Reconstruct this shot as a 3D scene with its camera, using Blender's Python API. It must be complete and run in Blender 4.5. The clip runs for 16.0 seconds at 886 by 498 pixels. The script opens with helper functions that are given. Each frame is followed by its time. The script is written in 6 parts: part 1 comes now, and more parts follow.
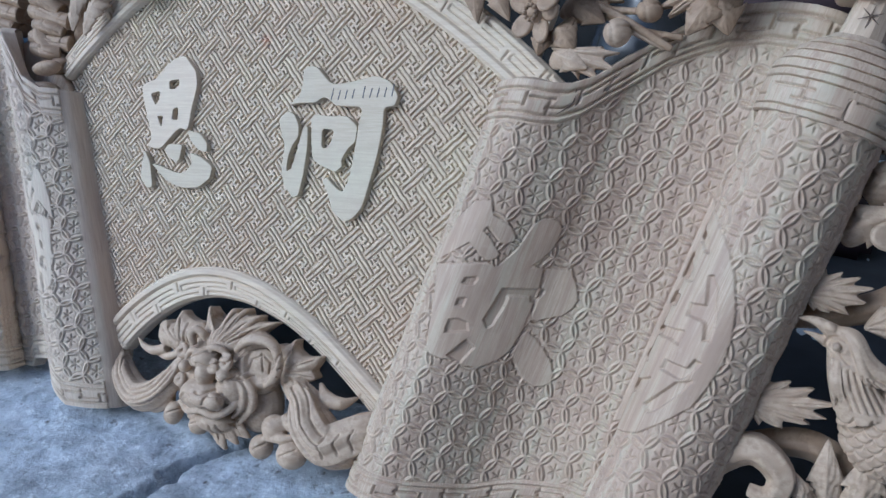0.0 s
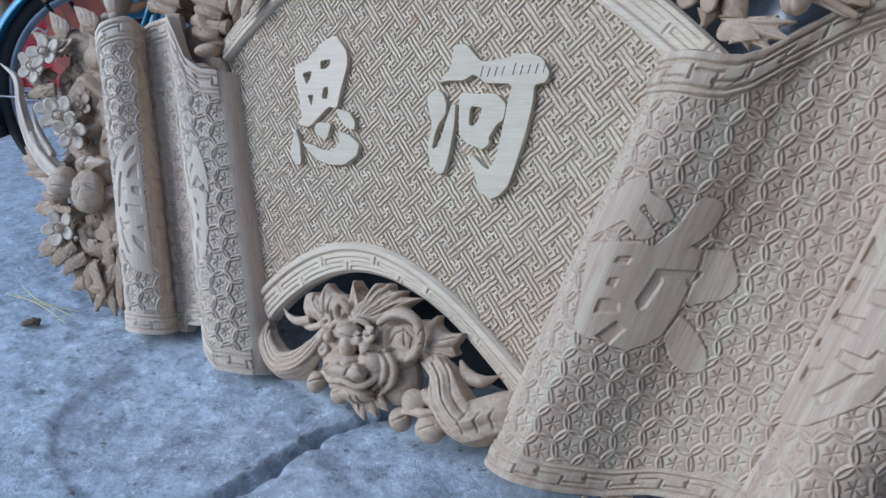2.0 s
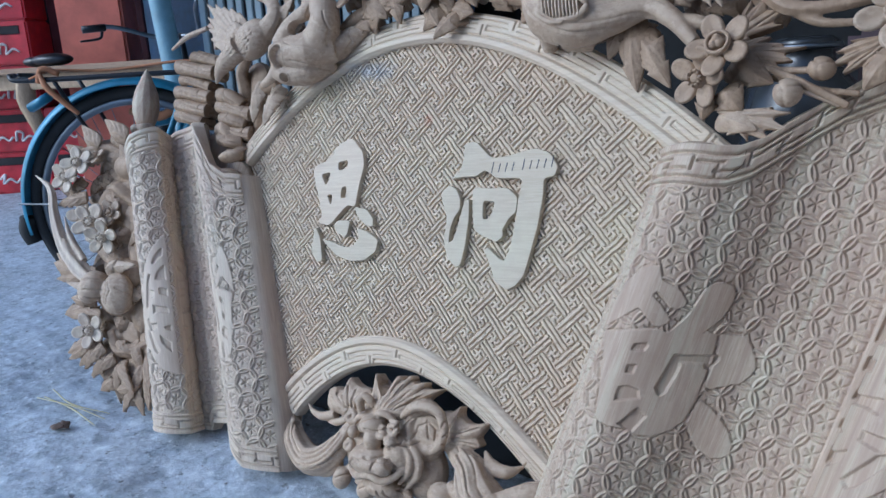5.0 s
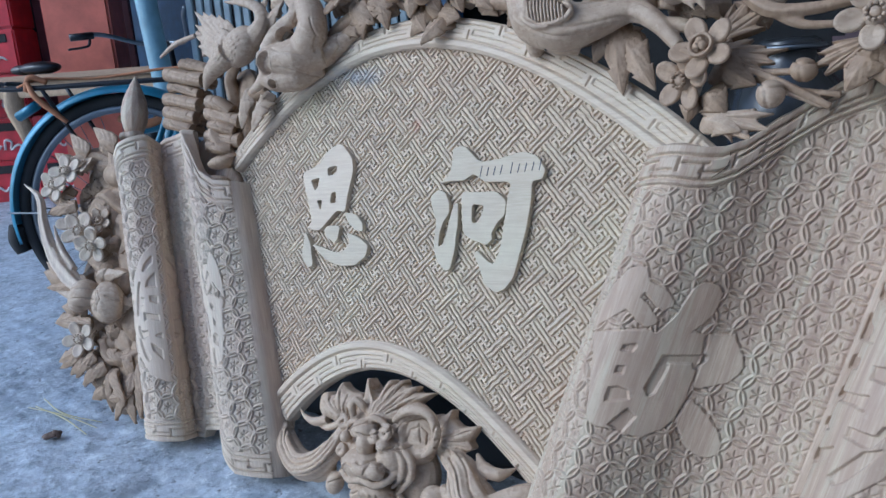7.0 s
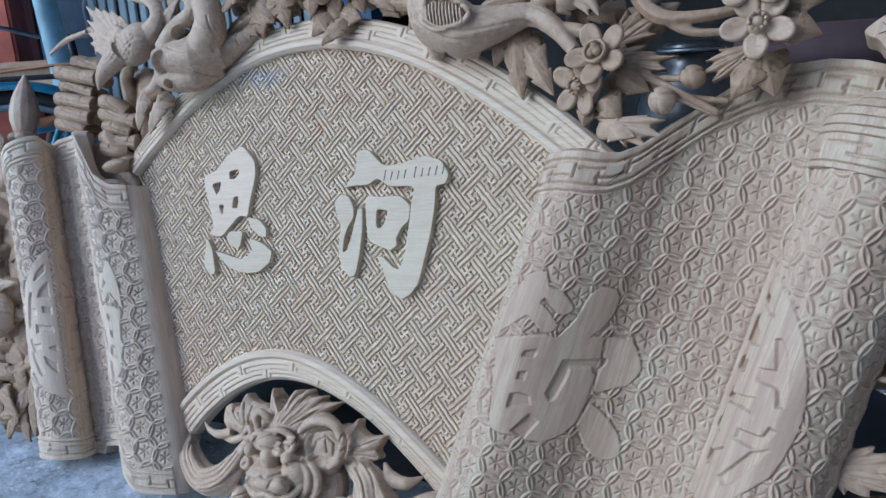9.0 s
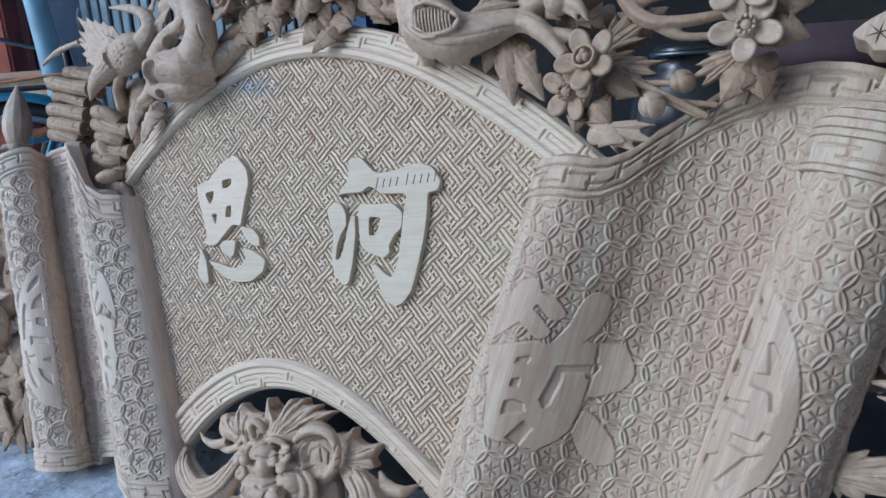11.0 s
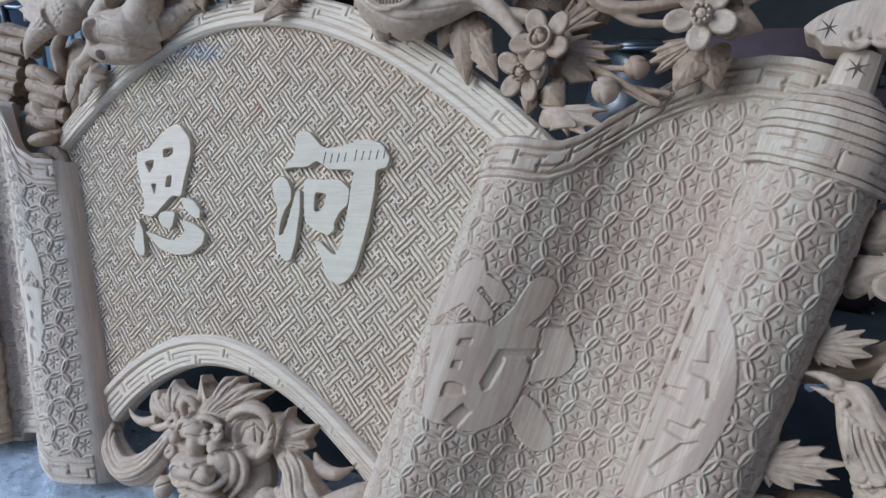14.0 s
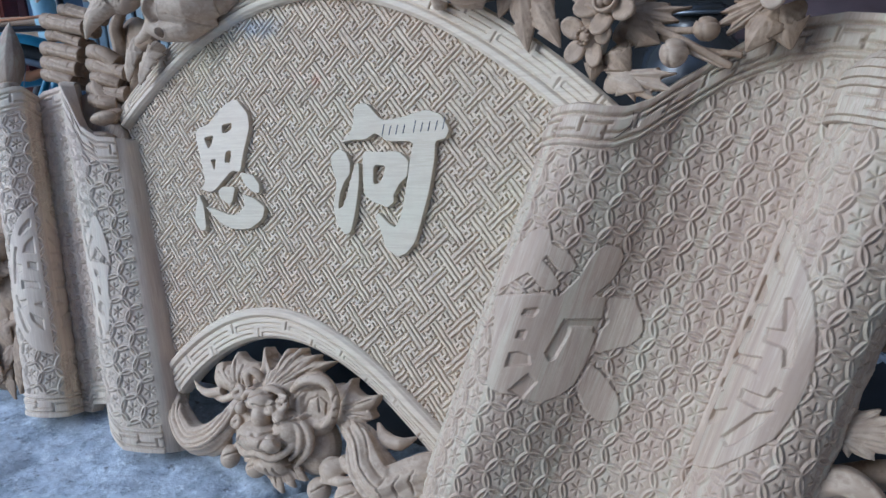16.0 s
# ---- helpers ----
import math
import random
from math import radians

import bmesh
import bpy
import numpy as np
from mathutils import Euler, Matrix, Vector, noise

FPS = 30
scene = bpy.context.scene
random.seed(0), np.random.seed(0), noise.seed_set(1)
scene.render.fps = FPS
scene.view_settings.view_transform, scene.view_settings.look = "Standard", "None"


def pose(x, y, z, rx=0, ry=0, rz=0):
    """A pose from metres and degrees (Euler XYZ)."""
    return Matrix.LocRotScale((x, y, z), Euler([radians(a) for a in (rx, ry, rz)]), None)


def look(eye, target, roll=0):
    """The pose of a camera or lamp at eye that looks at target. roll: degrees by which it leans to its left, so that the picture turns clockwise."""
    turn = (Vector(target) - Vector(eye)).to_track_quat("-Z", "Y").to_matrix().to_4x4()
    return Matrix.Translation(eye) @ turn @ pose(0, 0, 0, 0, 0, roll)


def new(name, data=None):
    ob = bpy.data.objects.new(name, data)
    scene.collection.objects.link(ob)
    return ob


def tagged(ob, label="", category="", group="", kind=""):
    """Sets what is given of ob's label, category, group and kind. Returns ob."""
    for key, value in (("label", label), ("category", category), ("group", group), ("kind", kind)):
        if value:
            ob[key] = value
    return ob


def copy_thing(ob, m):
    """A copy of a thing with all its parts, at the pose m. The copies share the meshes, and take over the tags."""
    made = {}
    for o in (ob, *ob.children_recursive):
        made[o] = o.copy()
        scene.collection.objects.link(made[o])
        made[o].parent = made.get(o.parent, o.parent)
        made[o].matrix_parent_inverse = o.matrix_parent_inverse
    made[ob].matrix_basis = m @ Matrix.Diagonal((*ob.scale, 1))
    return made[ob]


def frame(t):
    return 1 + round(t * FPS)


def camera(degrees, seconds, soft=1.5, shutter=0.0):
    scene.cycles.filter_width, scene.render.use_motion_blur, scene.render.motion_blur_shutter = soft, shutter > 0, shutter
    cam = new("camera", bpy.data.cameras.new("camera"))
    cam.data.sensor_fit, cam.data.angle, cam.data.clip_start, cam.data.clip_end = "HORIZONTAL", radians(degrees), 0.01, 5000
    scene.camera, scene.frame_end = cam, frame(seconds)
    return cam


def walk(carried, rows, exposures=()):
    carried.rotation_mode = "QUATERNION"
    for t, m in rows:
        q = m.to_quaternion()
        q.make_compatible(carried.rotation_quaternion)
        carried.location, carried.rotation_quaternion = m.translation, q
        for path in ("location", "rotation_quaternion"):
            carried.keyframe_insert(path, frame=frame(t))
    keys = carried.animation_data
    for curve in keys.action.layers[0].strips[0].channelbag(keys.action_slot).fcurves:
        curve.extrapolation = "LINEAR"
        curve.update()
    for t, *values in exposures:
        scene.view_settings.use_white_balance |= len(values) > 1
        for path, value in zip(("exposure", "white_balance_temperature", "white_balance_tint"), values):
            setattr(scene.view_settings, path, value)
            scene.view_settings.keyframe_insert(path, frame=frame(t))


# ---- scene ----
cam = camera(61.28, 16.0, soft=1.5)
ROWS = [
    (0.0, 0.8285, -0.7460, 0.7114, 70.134, -0.706, 28.151),
    (0.5, 0.8128, -0.7530, 0.6967, 67.959, -0.885, 30.766),
    (1.0, 0.7979, -0.7614, 0.6845, 67.744, -1.157, 33.261),
    (1.5, 0.7912, -0.7737, 0.6855, 68.505, -0.525, 35.233),
    (2.0, 0.7858, -0.7726, 0.6857, 69.737, 0.460, 36.672),
    (2.5, 0.7821, -0.7808, 0.6904, 71.101, 1.565, 37.054),
    (3.0, 0.7857, -0.7825, 0.6979, 72.561, 2.529, 36.929),
    (3.5, 0.7901, -0.7840, 0.7016, 73.686, 2.891, 36.982),
    (4.0, 0.7939, -0.7836, 0.7035, 74.562, 2.927, 37.111),
    (6.5, 0.8099, -0.7933, 0.7234, 76.702, 3.788, 37.522),
    (7.0, 0.8086, -0.7880, 0.7142, 76.066, 3.758, 36.727),
    (7.5, 0.8063, -0.7820, 0.7129, 75.020, 4.295, 35.967),
    (8.0, 0.8090, -0.7643, 0.7096, 74.225, 4.416, 35.316),
    (8.5, 0.8153, -0.7600, 0.7171, 74.491, 3.572, 33.492),
    (9.0, 0.8285, -0.7492, 0.7235, 75.318, 3.256, 31.279),
    (11.5, 0.8389, -0.7414, 0.7273, 75.674, 4.065, 30.952),
    (12.0, 0.8456, -0.7429, 0.7356, 75.783, 4.169, 30.751),
    (12.5, 0.8483, -0.7343, 0.7312, 76.226, 3.637, 30.335),
    (13.0, 0.8487, -0.7182, 0.7171, 76.152, 3.063, 29.200),
    (13.5, 0.8461, -0.7175, 0.7165, 75.219, 2.874, 28.067),
    (14.0, 0.8320, -0.7285, 0.7031, 75.014, 0.551, 27.944),
    (14.5, 0.8229, -0.7430, 0.7017, 74.547, -0.091, 28.747),
    (15.0, 0.8141, -0.7508, 0.7033, 74.049, 0.798, 29.579),
    (15.5, 0.8075, -0.7412, 0.6959, 73.759, 1.430, 30.365),
    (16.0, 0.8063, -0.7403, 0.6948, 73.294, 2.011, 30.781),
]
walk(cam, [(t, pose(x, y, z, rx, ry, rz)) for t, x, y, z, rx, ry, rz in ROWS], [(0.0, -0.34, 4700, 5), (16.0, -0.34, 4700, 5)])

# ---- light ----
world = bpy.data.worlds.new("sky")
scene.world = world
world.use_nodes = True
wn = world.node_tree
sky = wn.nodes.new("ShaderNodeTexSky")
sky.sky_type, sky.sun_disc = "NISHITA", False
sky.sun_elevation, sky.sun_rotation = radians(32), radians(218)
sky.air_density, sky.dust_density = 1.0, 2.5
wn.links.new(sky.outputs[0], wn.nodes["Background"].inputs[0])
wn.nodes["Background"].inputs[1].default_value = 0.24

sun_data = bpy.data.lights.new("sun", "SUN")
sun_data.energy, sun_data.angle, sun_data.color = 0.85, radians(20), (1.0, 0.97, 0.93)
sun = new("sun", sun_data)
sun.matrix_world = look((-4.8, -6.2, 4.9), (0, 0, 0))


# ---- materials ----
def node(nt, kind, **props):
    n = nt.nodes.new(kind)
    for k, v in props.items():
        if k in n.inputs:
            n.inputs[k].default_value = v
    return n


def ramp(nt, fac, stops):
    n = nt.nodes.new("ShaderNodeValToRGB")
    e = n.color_ramp.elements
    e[0].position, e[0].color = stops[0][0], (*stops[0][1], 1)
    e[1].position, e[1].color = stops[-1][0], (*stops[-1][1], 1)
    for p, c in stops[1:-1]:
        q = e.new(p)
        q.color = (*c, 1)
    nt.links.new(fac, n.inputs[0])
    return n.outputs[0]


def mix(nt, fac, a, b, mode="MIX"):
    n = nt.nodes.new("ShaderNodeMix")
    n.data_type, n.blend_type = "RGBA", mode
    for sock, v in ((n.inputs[0], fac), (n.inputs[6], a), (n.inputs[7], b)):
        if isinstance(v, (int, float)):
            sock.default_value = v
        elif isinstance(v, tuple):
            sock.default_value = (*v, 1)
        else:
            nt.links.new(v, sock)
    return n.outputs[2]


def coords(nt, scale=(1, 1, 1), rot=(0, 0, 0), space="Object"):
    """The object's own coordinates, turned first and stretched after."""
    out = nt.nodes.new("ShaderNodeTexCoord").outputs[space]
    for key, value, rest in (("Rotation", tuple(radians(a) for a in rot), (0, 0, 0)), ("Scale", scale, (1, 1, 1))):
        if tuple(value) != rest:
            mp = nt.nodes.new("ShaderNodeMapping")
            mp.inputs[key].default_value = value
            nt.links.new(out, mp.inputs[0])
            out = mp.outputs[0]
    return out


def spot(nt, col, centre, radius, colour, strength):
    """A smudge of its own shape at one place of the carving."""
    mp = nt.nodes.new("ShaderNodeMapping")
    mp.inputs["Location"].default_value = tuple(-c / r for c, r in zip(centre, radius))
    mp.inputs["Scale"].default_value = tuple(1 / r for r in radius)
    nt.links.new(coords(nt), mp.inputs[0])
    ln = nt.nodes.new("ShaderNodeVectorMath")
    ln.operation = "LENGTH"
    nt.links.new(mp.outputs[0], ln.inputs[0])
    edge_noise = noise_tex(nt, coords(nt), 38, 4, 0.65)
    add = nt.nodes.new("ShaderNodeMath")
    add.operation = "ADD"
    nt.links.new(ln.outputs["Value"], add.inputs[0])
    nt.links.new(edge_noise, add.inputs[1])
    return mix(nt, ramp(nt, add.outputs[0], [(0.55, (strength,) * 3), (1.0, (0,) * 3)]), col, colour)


def noise_tex(nt, vec, scale, detail=4.0, rough=0.55):
    n = node(nt, "ShaderNodeTexNoise", Scale=scale, Detail=detail, Roughness=rough)
    nt.links.new(vec, n.inputs["Vector"])
    return n.outputs[0]


def material(name, rough=0.7, metal=0.0):
    m = bpy.data.materials.new(name)
    m.use_nodes = True
    b = m.node_tree.nodes["Principled BSDF"]
    b.inputs["Roughness"].default_value, b.inputs["Metallic"].default_value = rough, metal
    return m, m.node_tree, b


def bump(nt, b, height, strength=0.3, distance=0.002):
    n = node(nt, "ShaderNodeBump", Strength=strength, Distance=distance)
    nt.links.new(height, n.inputs["Height"])
    nt.links.new(n.outputs[0], b.inputs["Normal"])


def wood(name, pale, mid, dark, grain, rough=0.62, blotch=0.5, cream=None, rose=None, tint=0.6, lean=0.0, streak=0.0, fleck=0.36, spots=()):
    """Raw carved wood. grain: scale of the streaks along x, y, z, which lean by some degrees; cream and rose: sapwood and heartwood tints in broad drifts, streak: and in bold bands along the grain."""
    m, nt, b = material(name, rough)
    g = noise_tex(nt, coords(nt, grain, (0, lean, 0)), 1.0, 6, 0.62)
    col = ramp(nt, g, [(0.30, mid), (0.47, pale), (0.56, mid), (0.66, pale), (0.80, mid)])
    fine = noise_tex(nt, coords(nt, tuple(4 * k for k in grain), (0, lean, 0)), 1.0, 3)
    col = mix(nt, ramp(nt, fine, [(0.32, (fleck,) * 3), (0.56, (0,) * 3)]), col, dark)
    big = noise_tex(nt, coords(nt), 6.0, 3)
    if cream:
        col = mix(nt, ramp(nt, big, [(0.52, (0,) * 3), (0.66, (tint,) * 3)]), col, cream)
        drift = noise_tex(nt, coords(nt, (1, 1, 1), (40, 10, 70)), 4.5, 3)
        col = mix(nt, ramp(nt, drift, [(0.44, (0,) * 3), (0.62, (1.3 * tint,) * 3)]), col, rose)
    if streak:
        bands = noise_tex(nt, coords(nt, tuple(0.42 * k for k in grain), (0, lean, 0)), 1.0, 4, 0.6)
        col = mix(nt, ramp(nt, bands, [(0.36, (streak,) * 3), (0.48, (0,) * 3)]), col, tuple(0.72 * c for c in rose))
        col = mix(nt, ramp(nt, bands, [(0.54, (0,) * 3), (0.62, (0.9 * streak,) * 3)]), col, tuple(0.92 * c for c in cream))
    col = mix(nt, ramp(nt, big, [(0.28, (blotch,) * 3), (0.46, (0,) * 3)]), col, mid)
    stain = noise_tex(nt, coords(nt, (1, 1, 1), (20, 30, 10)), 2.6, 4)
    col = mix(nt, ramp(nt, stain, [(0.58, (0,) * 3), (0.76, (0.35 * blotch,) * 3)]), col, dark)
    patch = noise_tex(nt, coords(nt, (1, 1, 1), (70, 15, 30)), 55, 5, 0.7)
    col = mix(nt, ramp(nt, patch, [(0.36, (0.38,) * 3), (0.52, (0,) * 3)]), col, mid)
    col = mix(nt, ramp(nt, patch, [(0.60, (0,) * 3), (0.74, (0.4,) * 3)]), col, pale)
    for where in spots:
        col = spot(nt, col, *where)
    nt.links.new(col, b.inputs["Base Color"])
    tool = noise_tex(nt, coords(nt), 210, 3)
    bump(nt, b, mix(nt, 0.5, fine, tool), 0.35, 0.0014)
    return m


def plain(name, colour, rough=0.6, metal=0.0, vary=0.25, scale=12.0, relief=0.15):
    """One-coloured surface with faint soiling and fine relief."""
    m, nt, b = material(name, rough, metal)
    n = noise_tex(nt, coords(nt), scale, 5)
    n2 = noise_tex(nt, coords(nt), scale * 9, 3)
    dark = tuple(c * (1 - vary) for c in colour)
    lite = tuple(min(1, c * (1 + vary)) for c in colour)
    col = ramp(nt, n, [(0.3, dark), (0.7, lite)])
    nt.links.new(col, b.inputs["Base Color"])
    bump(nt, b, n2, relief, 0.002)
    return m


PALE_WOOD = wood("pale_wood_level_grain", (0.64, 0.55, 0.42), (0.55, 0.455, 0.34), (0.28, 0.20, 0.145), (6, 6, 120), cream=(0.64, 0.60, 0.43), rose=(0.56, 0.41, 0.30), tint=0.25, fleck=0.22,
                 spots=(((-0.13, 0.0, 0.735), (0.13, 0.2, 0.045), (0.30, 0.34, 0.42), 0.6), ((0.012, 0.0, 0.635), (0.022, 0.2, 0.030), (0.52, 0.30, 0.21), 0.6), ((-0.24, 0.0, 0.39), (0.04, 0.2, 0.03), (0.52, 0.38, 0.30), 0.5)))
STROKE_WOOD_DIMMED = wood("olive_wood_toned_down", (0.555, 0.49, 0.37), (0.475, 0.405, 0.295), (0.27, 0.20, 0.145), (6, 6, 120), cream=(0.56, 0.53, 0.38), rose=(0.50, 0.39, 0.28), tint=0.35, fleck=0.15)
ROLL_TONES = ((0.54, 0.445, 0.335), (0.42, 0.32, 0.23), (0.23, 0.155, 0.11))
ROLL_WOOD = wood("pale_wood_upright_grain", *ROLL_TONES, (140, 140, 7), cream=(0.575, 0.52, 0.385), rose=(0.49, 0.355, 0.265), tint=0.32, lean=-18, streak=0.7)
FAR_WOOD_LIT = wood("pale_wood_leaning_grain_lit", (0.64, 0.55, 0.43), (0.54, 0.44, 0.335), (0.28, 0.20, 0.15), (140, 140, 7), cream=(0.64, 0.58, 0.44), rose=(0.55, 0.42, 0.34), tint=0.35, lean=18, streak=0.4)
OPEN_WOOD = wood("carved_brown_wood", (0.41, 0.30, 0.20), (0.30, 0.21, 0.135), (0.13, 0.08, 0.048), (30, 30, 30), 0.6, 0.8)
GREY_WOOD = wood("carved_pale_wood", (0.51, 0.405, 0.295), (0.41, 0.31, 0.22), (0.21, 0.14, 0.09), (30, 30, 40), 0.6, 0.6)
INK = plain("blue_black_ink", (0.05, 0.06, 0.10), 0.5)
DARK_MARKS_AND_SHADE = plain("dark_marks_and_groove_shade", (0.10, 0.07, 0.05), 0.8)
GAP_SHADE = plain("gap_shade_black", (0.03, 0.028, 0.03), 0.8)


# ---- building helpers ----
def part(name, bm, mat, parent=None, label="", smooth=True):
    me = bpy.data.meshes.new(name)
    bmesh.ops.recalc_face_normals(bm, faces=bm.faces)
    bm.to_mesh(me)
    bm.free()
    me.materials.append(mat)
    if smooth:
        me.polygons.foreach_set("use_smooth", [True] * len(me.polygons))
    ob = new(name, me)
    ob.parent = parent
    return tagged(ob, label) if label else ob


def mesh_part(name, verts, faces, mat, parent=None, label="", smooth=True):
    """faces: an (n, 4) array."""
    verts, faces = np.asarray(verts, np.float32), np.asarray(faces, np.int32)
    me = bpy.data.meshes.new(name)
    me.vertices.add(len(verts))
    me.vertices.foreach_set("co", verts.ravel())
    me.loops.add(faces.size)
    me.loops.foreach_set("vertex_index", faces.ravel())
    me.polygons.add(len(faces))
    me.polygons.foreach_set("loop_start", np.arange(0, faces.size, 4, dtype=np.int32))
    me.polygons.foreach_set("use_smooth", np.full(len(faces), smooth))
    me.update(calc_edges=True)
    me.validate()
    me.materials.append(mat)
    ob = new(name, me)
    ob.parent = parent
    return tagged(ob, label) if label else ob


def sheet_part(name, grid, mat, parent, keep=None, back=None, label="", smooth=True):
    """A grid (n, m, 3) of points as one mesh; keep: which cells; back: a second grid to which the open edge is drawn back."""
    n, m = grid.shape[:2]
    ids = np.arange(n * m).reshape(n, m)
    quads = np.stack([ids[:-1, :-1], ids[1:, :-1], ids[1:, 1:], ids[:-1, 1:]], -1)
    keep = np.ones((n - 1, m - 1), bool) if keep is None else keep
    f = quads[keep]
    verts = grid.reshape(-1, 3)
    if back is not None:
        e = np.concatenate([f[:, [0, 1]], f[:, [1, 2]], f[:, [2, 3]], f[:, [3, 0]]])
        key = np.sort(e, 1) @ np.array([n * m, 1])
        _, inv, cnt = np.unique(key, return_inverse=True, return_counts=True)
        rim = e[cnt[inv] == 1]
        verts = np.concatenate([verts, back.reshape(-1, 3)])
        k = n * m
        f = np.concatenate([f, np.stack([rim[:, 1], rim[:, 0], rim[:, 0] + k, rim[:, 1] + k], -1)])
    used, f2 = np.unique(f, return_inverse=True)
    return mesh_part(name, verts[used], f2.reshape(f.shape), mat, parent, label, smooth)


def smooth_step(x, a, b):
    t = np.clip((x - a) / (b - a), 0, 1)
    return t * t * (3 - 2 * t)


def inside(x, y, poly):
    """Which of the points lie in a closed outline."""
    r = np.zeros(x.shape, bool)
    p = np.asarray(poly, float)
    for (x0, y0), (x1, y1) in zip(p, np.roll(p, -1, 0)):
        if y0 != y1:
            r ^= ((y0 > y) != (y1 > y)) & (x < (x1 - x0) * (y - y0) / (y1 - y0) + x0)
    return r


def blur(a, k=1):
    for _ in range(k):
        p = np.pad(a, 1, mode="edge")
        a = (p[1:-1, 1:-1] * 2 + p[:-2, 1:-1] + p[2:, 1:-1] + p[1:-1, :-2] + p[1:-1, 2:]) / 6
    return a


def curve(pts, n=8, closed=False):
    """A smooth line through points (Catmull-Rom)."""
    p = np.asarray(pts, float)
    p = np.concatenate([p[-1:], p, p[:2]]) if closed else np.concatenate([2 * p[:1] - p[1:2], p, 2 * p[-1:] - p[-2:-1]])
    out = []
    for i in range(1, len(p) - 2):
        for t in np.arange(n) / n:
            a, b, c, d = p[i - 1:i + 3]
            out.append(0.5 * (2 * b + (c - a) * t + (2 * a - 5 * b + 4 * c - d) * t * t + (3 * b - a - 3 * c + d) * t ** 3))
    if not closed:
        out.append(p[-2])
    return np.array(out)


def at(s, v, w):
    """A place on the carved panel: across, up, out."""
    return Vector((s, -w, v))


# ---- the carved panel ----
panel = new("scroll_carving")
panel.matrix_world = pose(0, 0, 0.01, -17) @ pose(0, 0, 0, 0, -4.5, 0) @ pose(0.05, 0, 0)
tagged(panel, "large pale raw-wood scroll carving leaning on the stone floor", "wood carving")


def rim_out(s):
    return np.polyval([-0.2237, 0.2361, -0.9429, -0.0513, 0.815], s)


def rim_in(s):
    return np.polyval([0.1863, 0.2403, -1.0946, -0.0646, 0.7653], s)


def arch_out(s):
    return np.polyval([0.8382, 1.1848, -1.665, -0.1639, 0.2663], s)


def arch_in(s):
    return np.polyval([-1.0234, 1.337, -1.8559, -0.1046, 0.2203], s)


def edge(v):
    """Half the width of the fan field at that height."""
    return 0.235 + 0.325 * v


def weave(a, b):
    """Interlaced fret on whole-number lanes, odd lanes ridges: pairs of long bars, ten lanes apart, alternate in direction, with a pinwheel in each gap with hooked arms."""
    d = 10
    i, j = np.round(a / d), np.round(b / d)
    h = np.zeros(a.shape, bool)
    for dx, dy in ((0, 0), (1, 0), (-1, 0), (0, 1), (0, -1)):
        odd = (i + dx + j + dy) % 2 > 0
        x, y = a - (i + dx) * d, b - (j + dy) * d
        h |= (np.abs(np.where(odd, y, x)) <= 7) & (np.abs(np.where(odd, x, y)) == 1)
    ci, cj = np.floor(a / d), np.floor(b / d)
    x, y = a - (ci + 0.5) * d, b - (cj + 0.5) * d
    x = np.where((ci + cj) % 2 > 0, -x, x)
    h |= ((np.abs(x) <= 2) & (y == 0)) | ((x == 0) & (np.abs(y) <= 2))
    for _ in range(4):
        h |= (x == 2) & (y <= 0) & (y >= -2)
        x, y = -y, x
    return h


# lanes of the fret: ridges broader than the cuts between them, each ridge rounded over three points
lane = np.arange(-290, 291)
LANE = np.concatenate([[(q, q - 0.46, 0.0), (q, q, 1.0), (q, q + 0.46, 0.0)] if q % 2 else [(q, q - 0.28, 0.0), (q, q + 0.28, 0.0)] for q in lane])
STEP_A, STEP_B, FRET_AT = np.array((0.02625, 0.02410)) / 10, np.array((-0.02485, 0.02850)) / 10, np.array((0.0416, 0.4547))
IA, IB = np.meshgrid(LANE[:, 0], LANE[:, 0], indexing="ij")
A, B = np.meshgrid(LANE[:, 1], LANE[:, 1], indexing="ij")
CROWN_A, CROWN_B = np.meshgrid(LANE[:, 2], LANE[:, 2], indexing="ij")
S = FRET_AT[0] + A * STEP_A[0] + B * STEP_B[0]
Z = FRET_AT[1] + A * STEP_A[1] + B * STEP_B[1]
near = (np.abs(S) < 0.52) & (Z > -0.03) & (Z < 0.80)
rows_in, cols_in = np.flatnonzero(near.any(1)), np.flatnonzero(near.any(0))
cut = (slice(rows_in[0], rows_in[-1] + 1), slice(cols_in[0], cols_in[-1] + 1))
IA, IB, S, Z, CROWN_A, CROWN_B = (q[cut] for q in (IA, IB, S, Z, CROWN_A, CROWN_B))
RIDGE = weave(IA, IB)
chip = np.random.RandomState(3).rand(*S.shape)
slow = np.sin(S * 41 + 1.3 * np.sin(Z * 23)) * np.sin(Z * 37 + 1.1 * np.sin(S * 29))
H = np.where(RIDGE, 0.0048 + 0.0006 * np.minimum(CROWN_A + CROWN_B, 1.0), 0.0)
H += 0.0005 * slow - 0.0007 * chip * RIDGE - 0.0022 * (chip > 0.988) * RIDGE + 0.0012 * chip * ~RIDGE
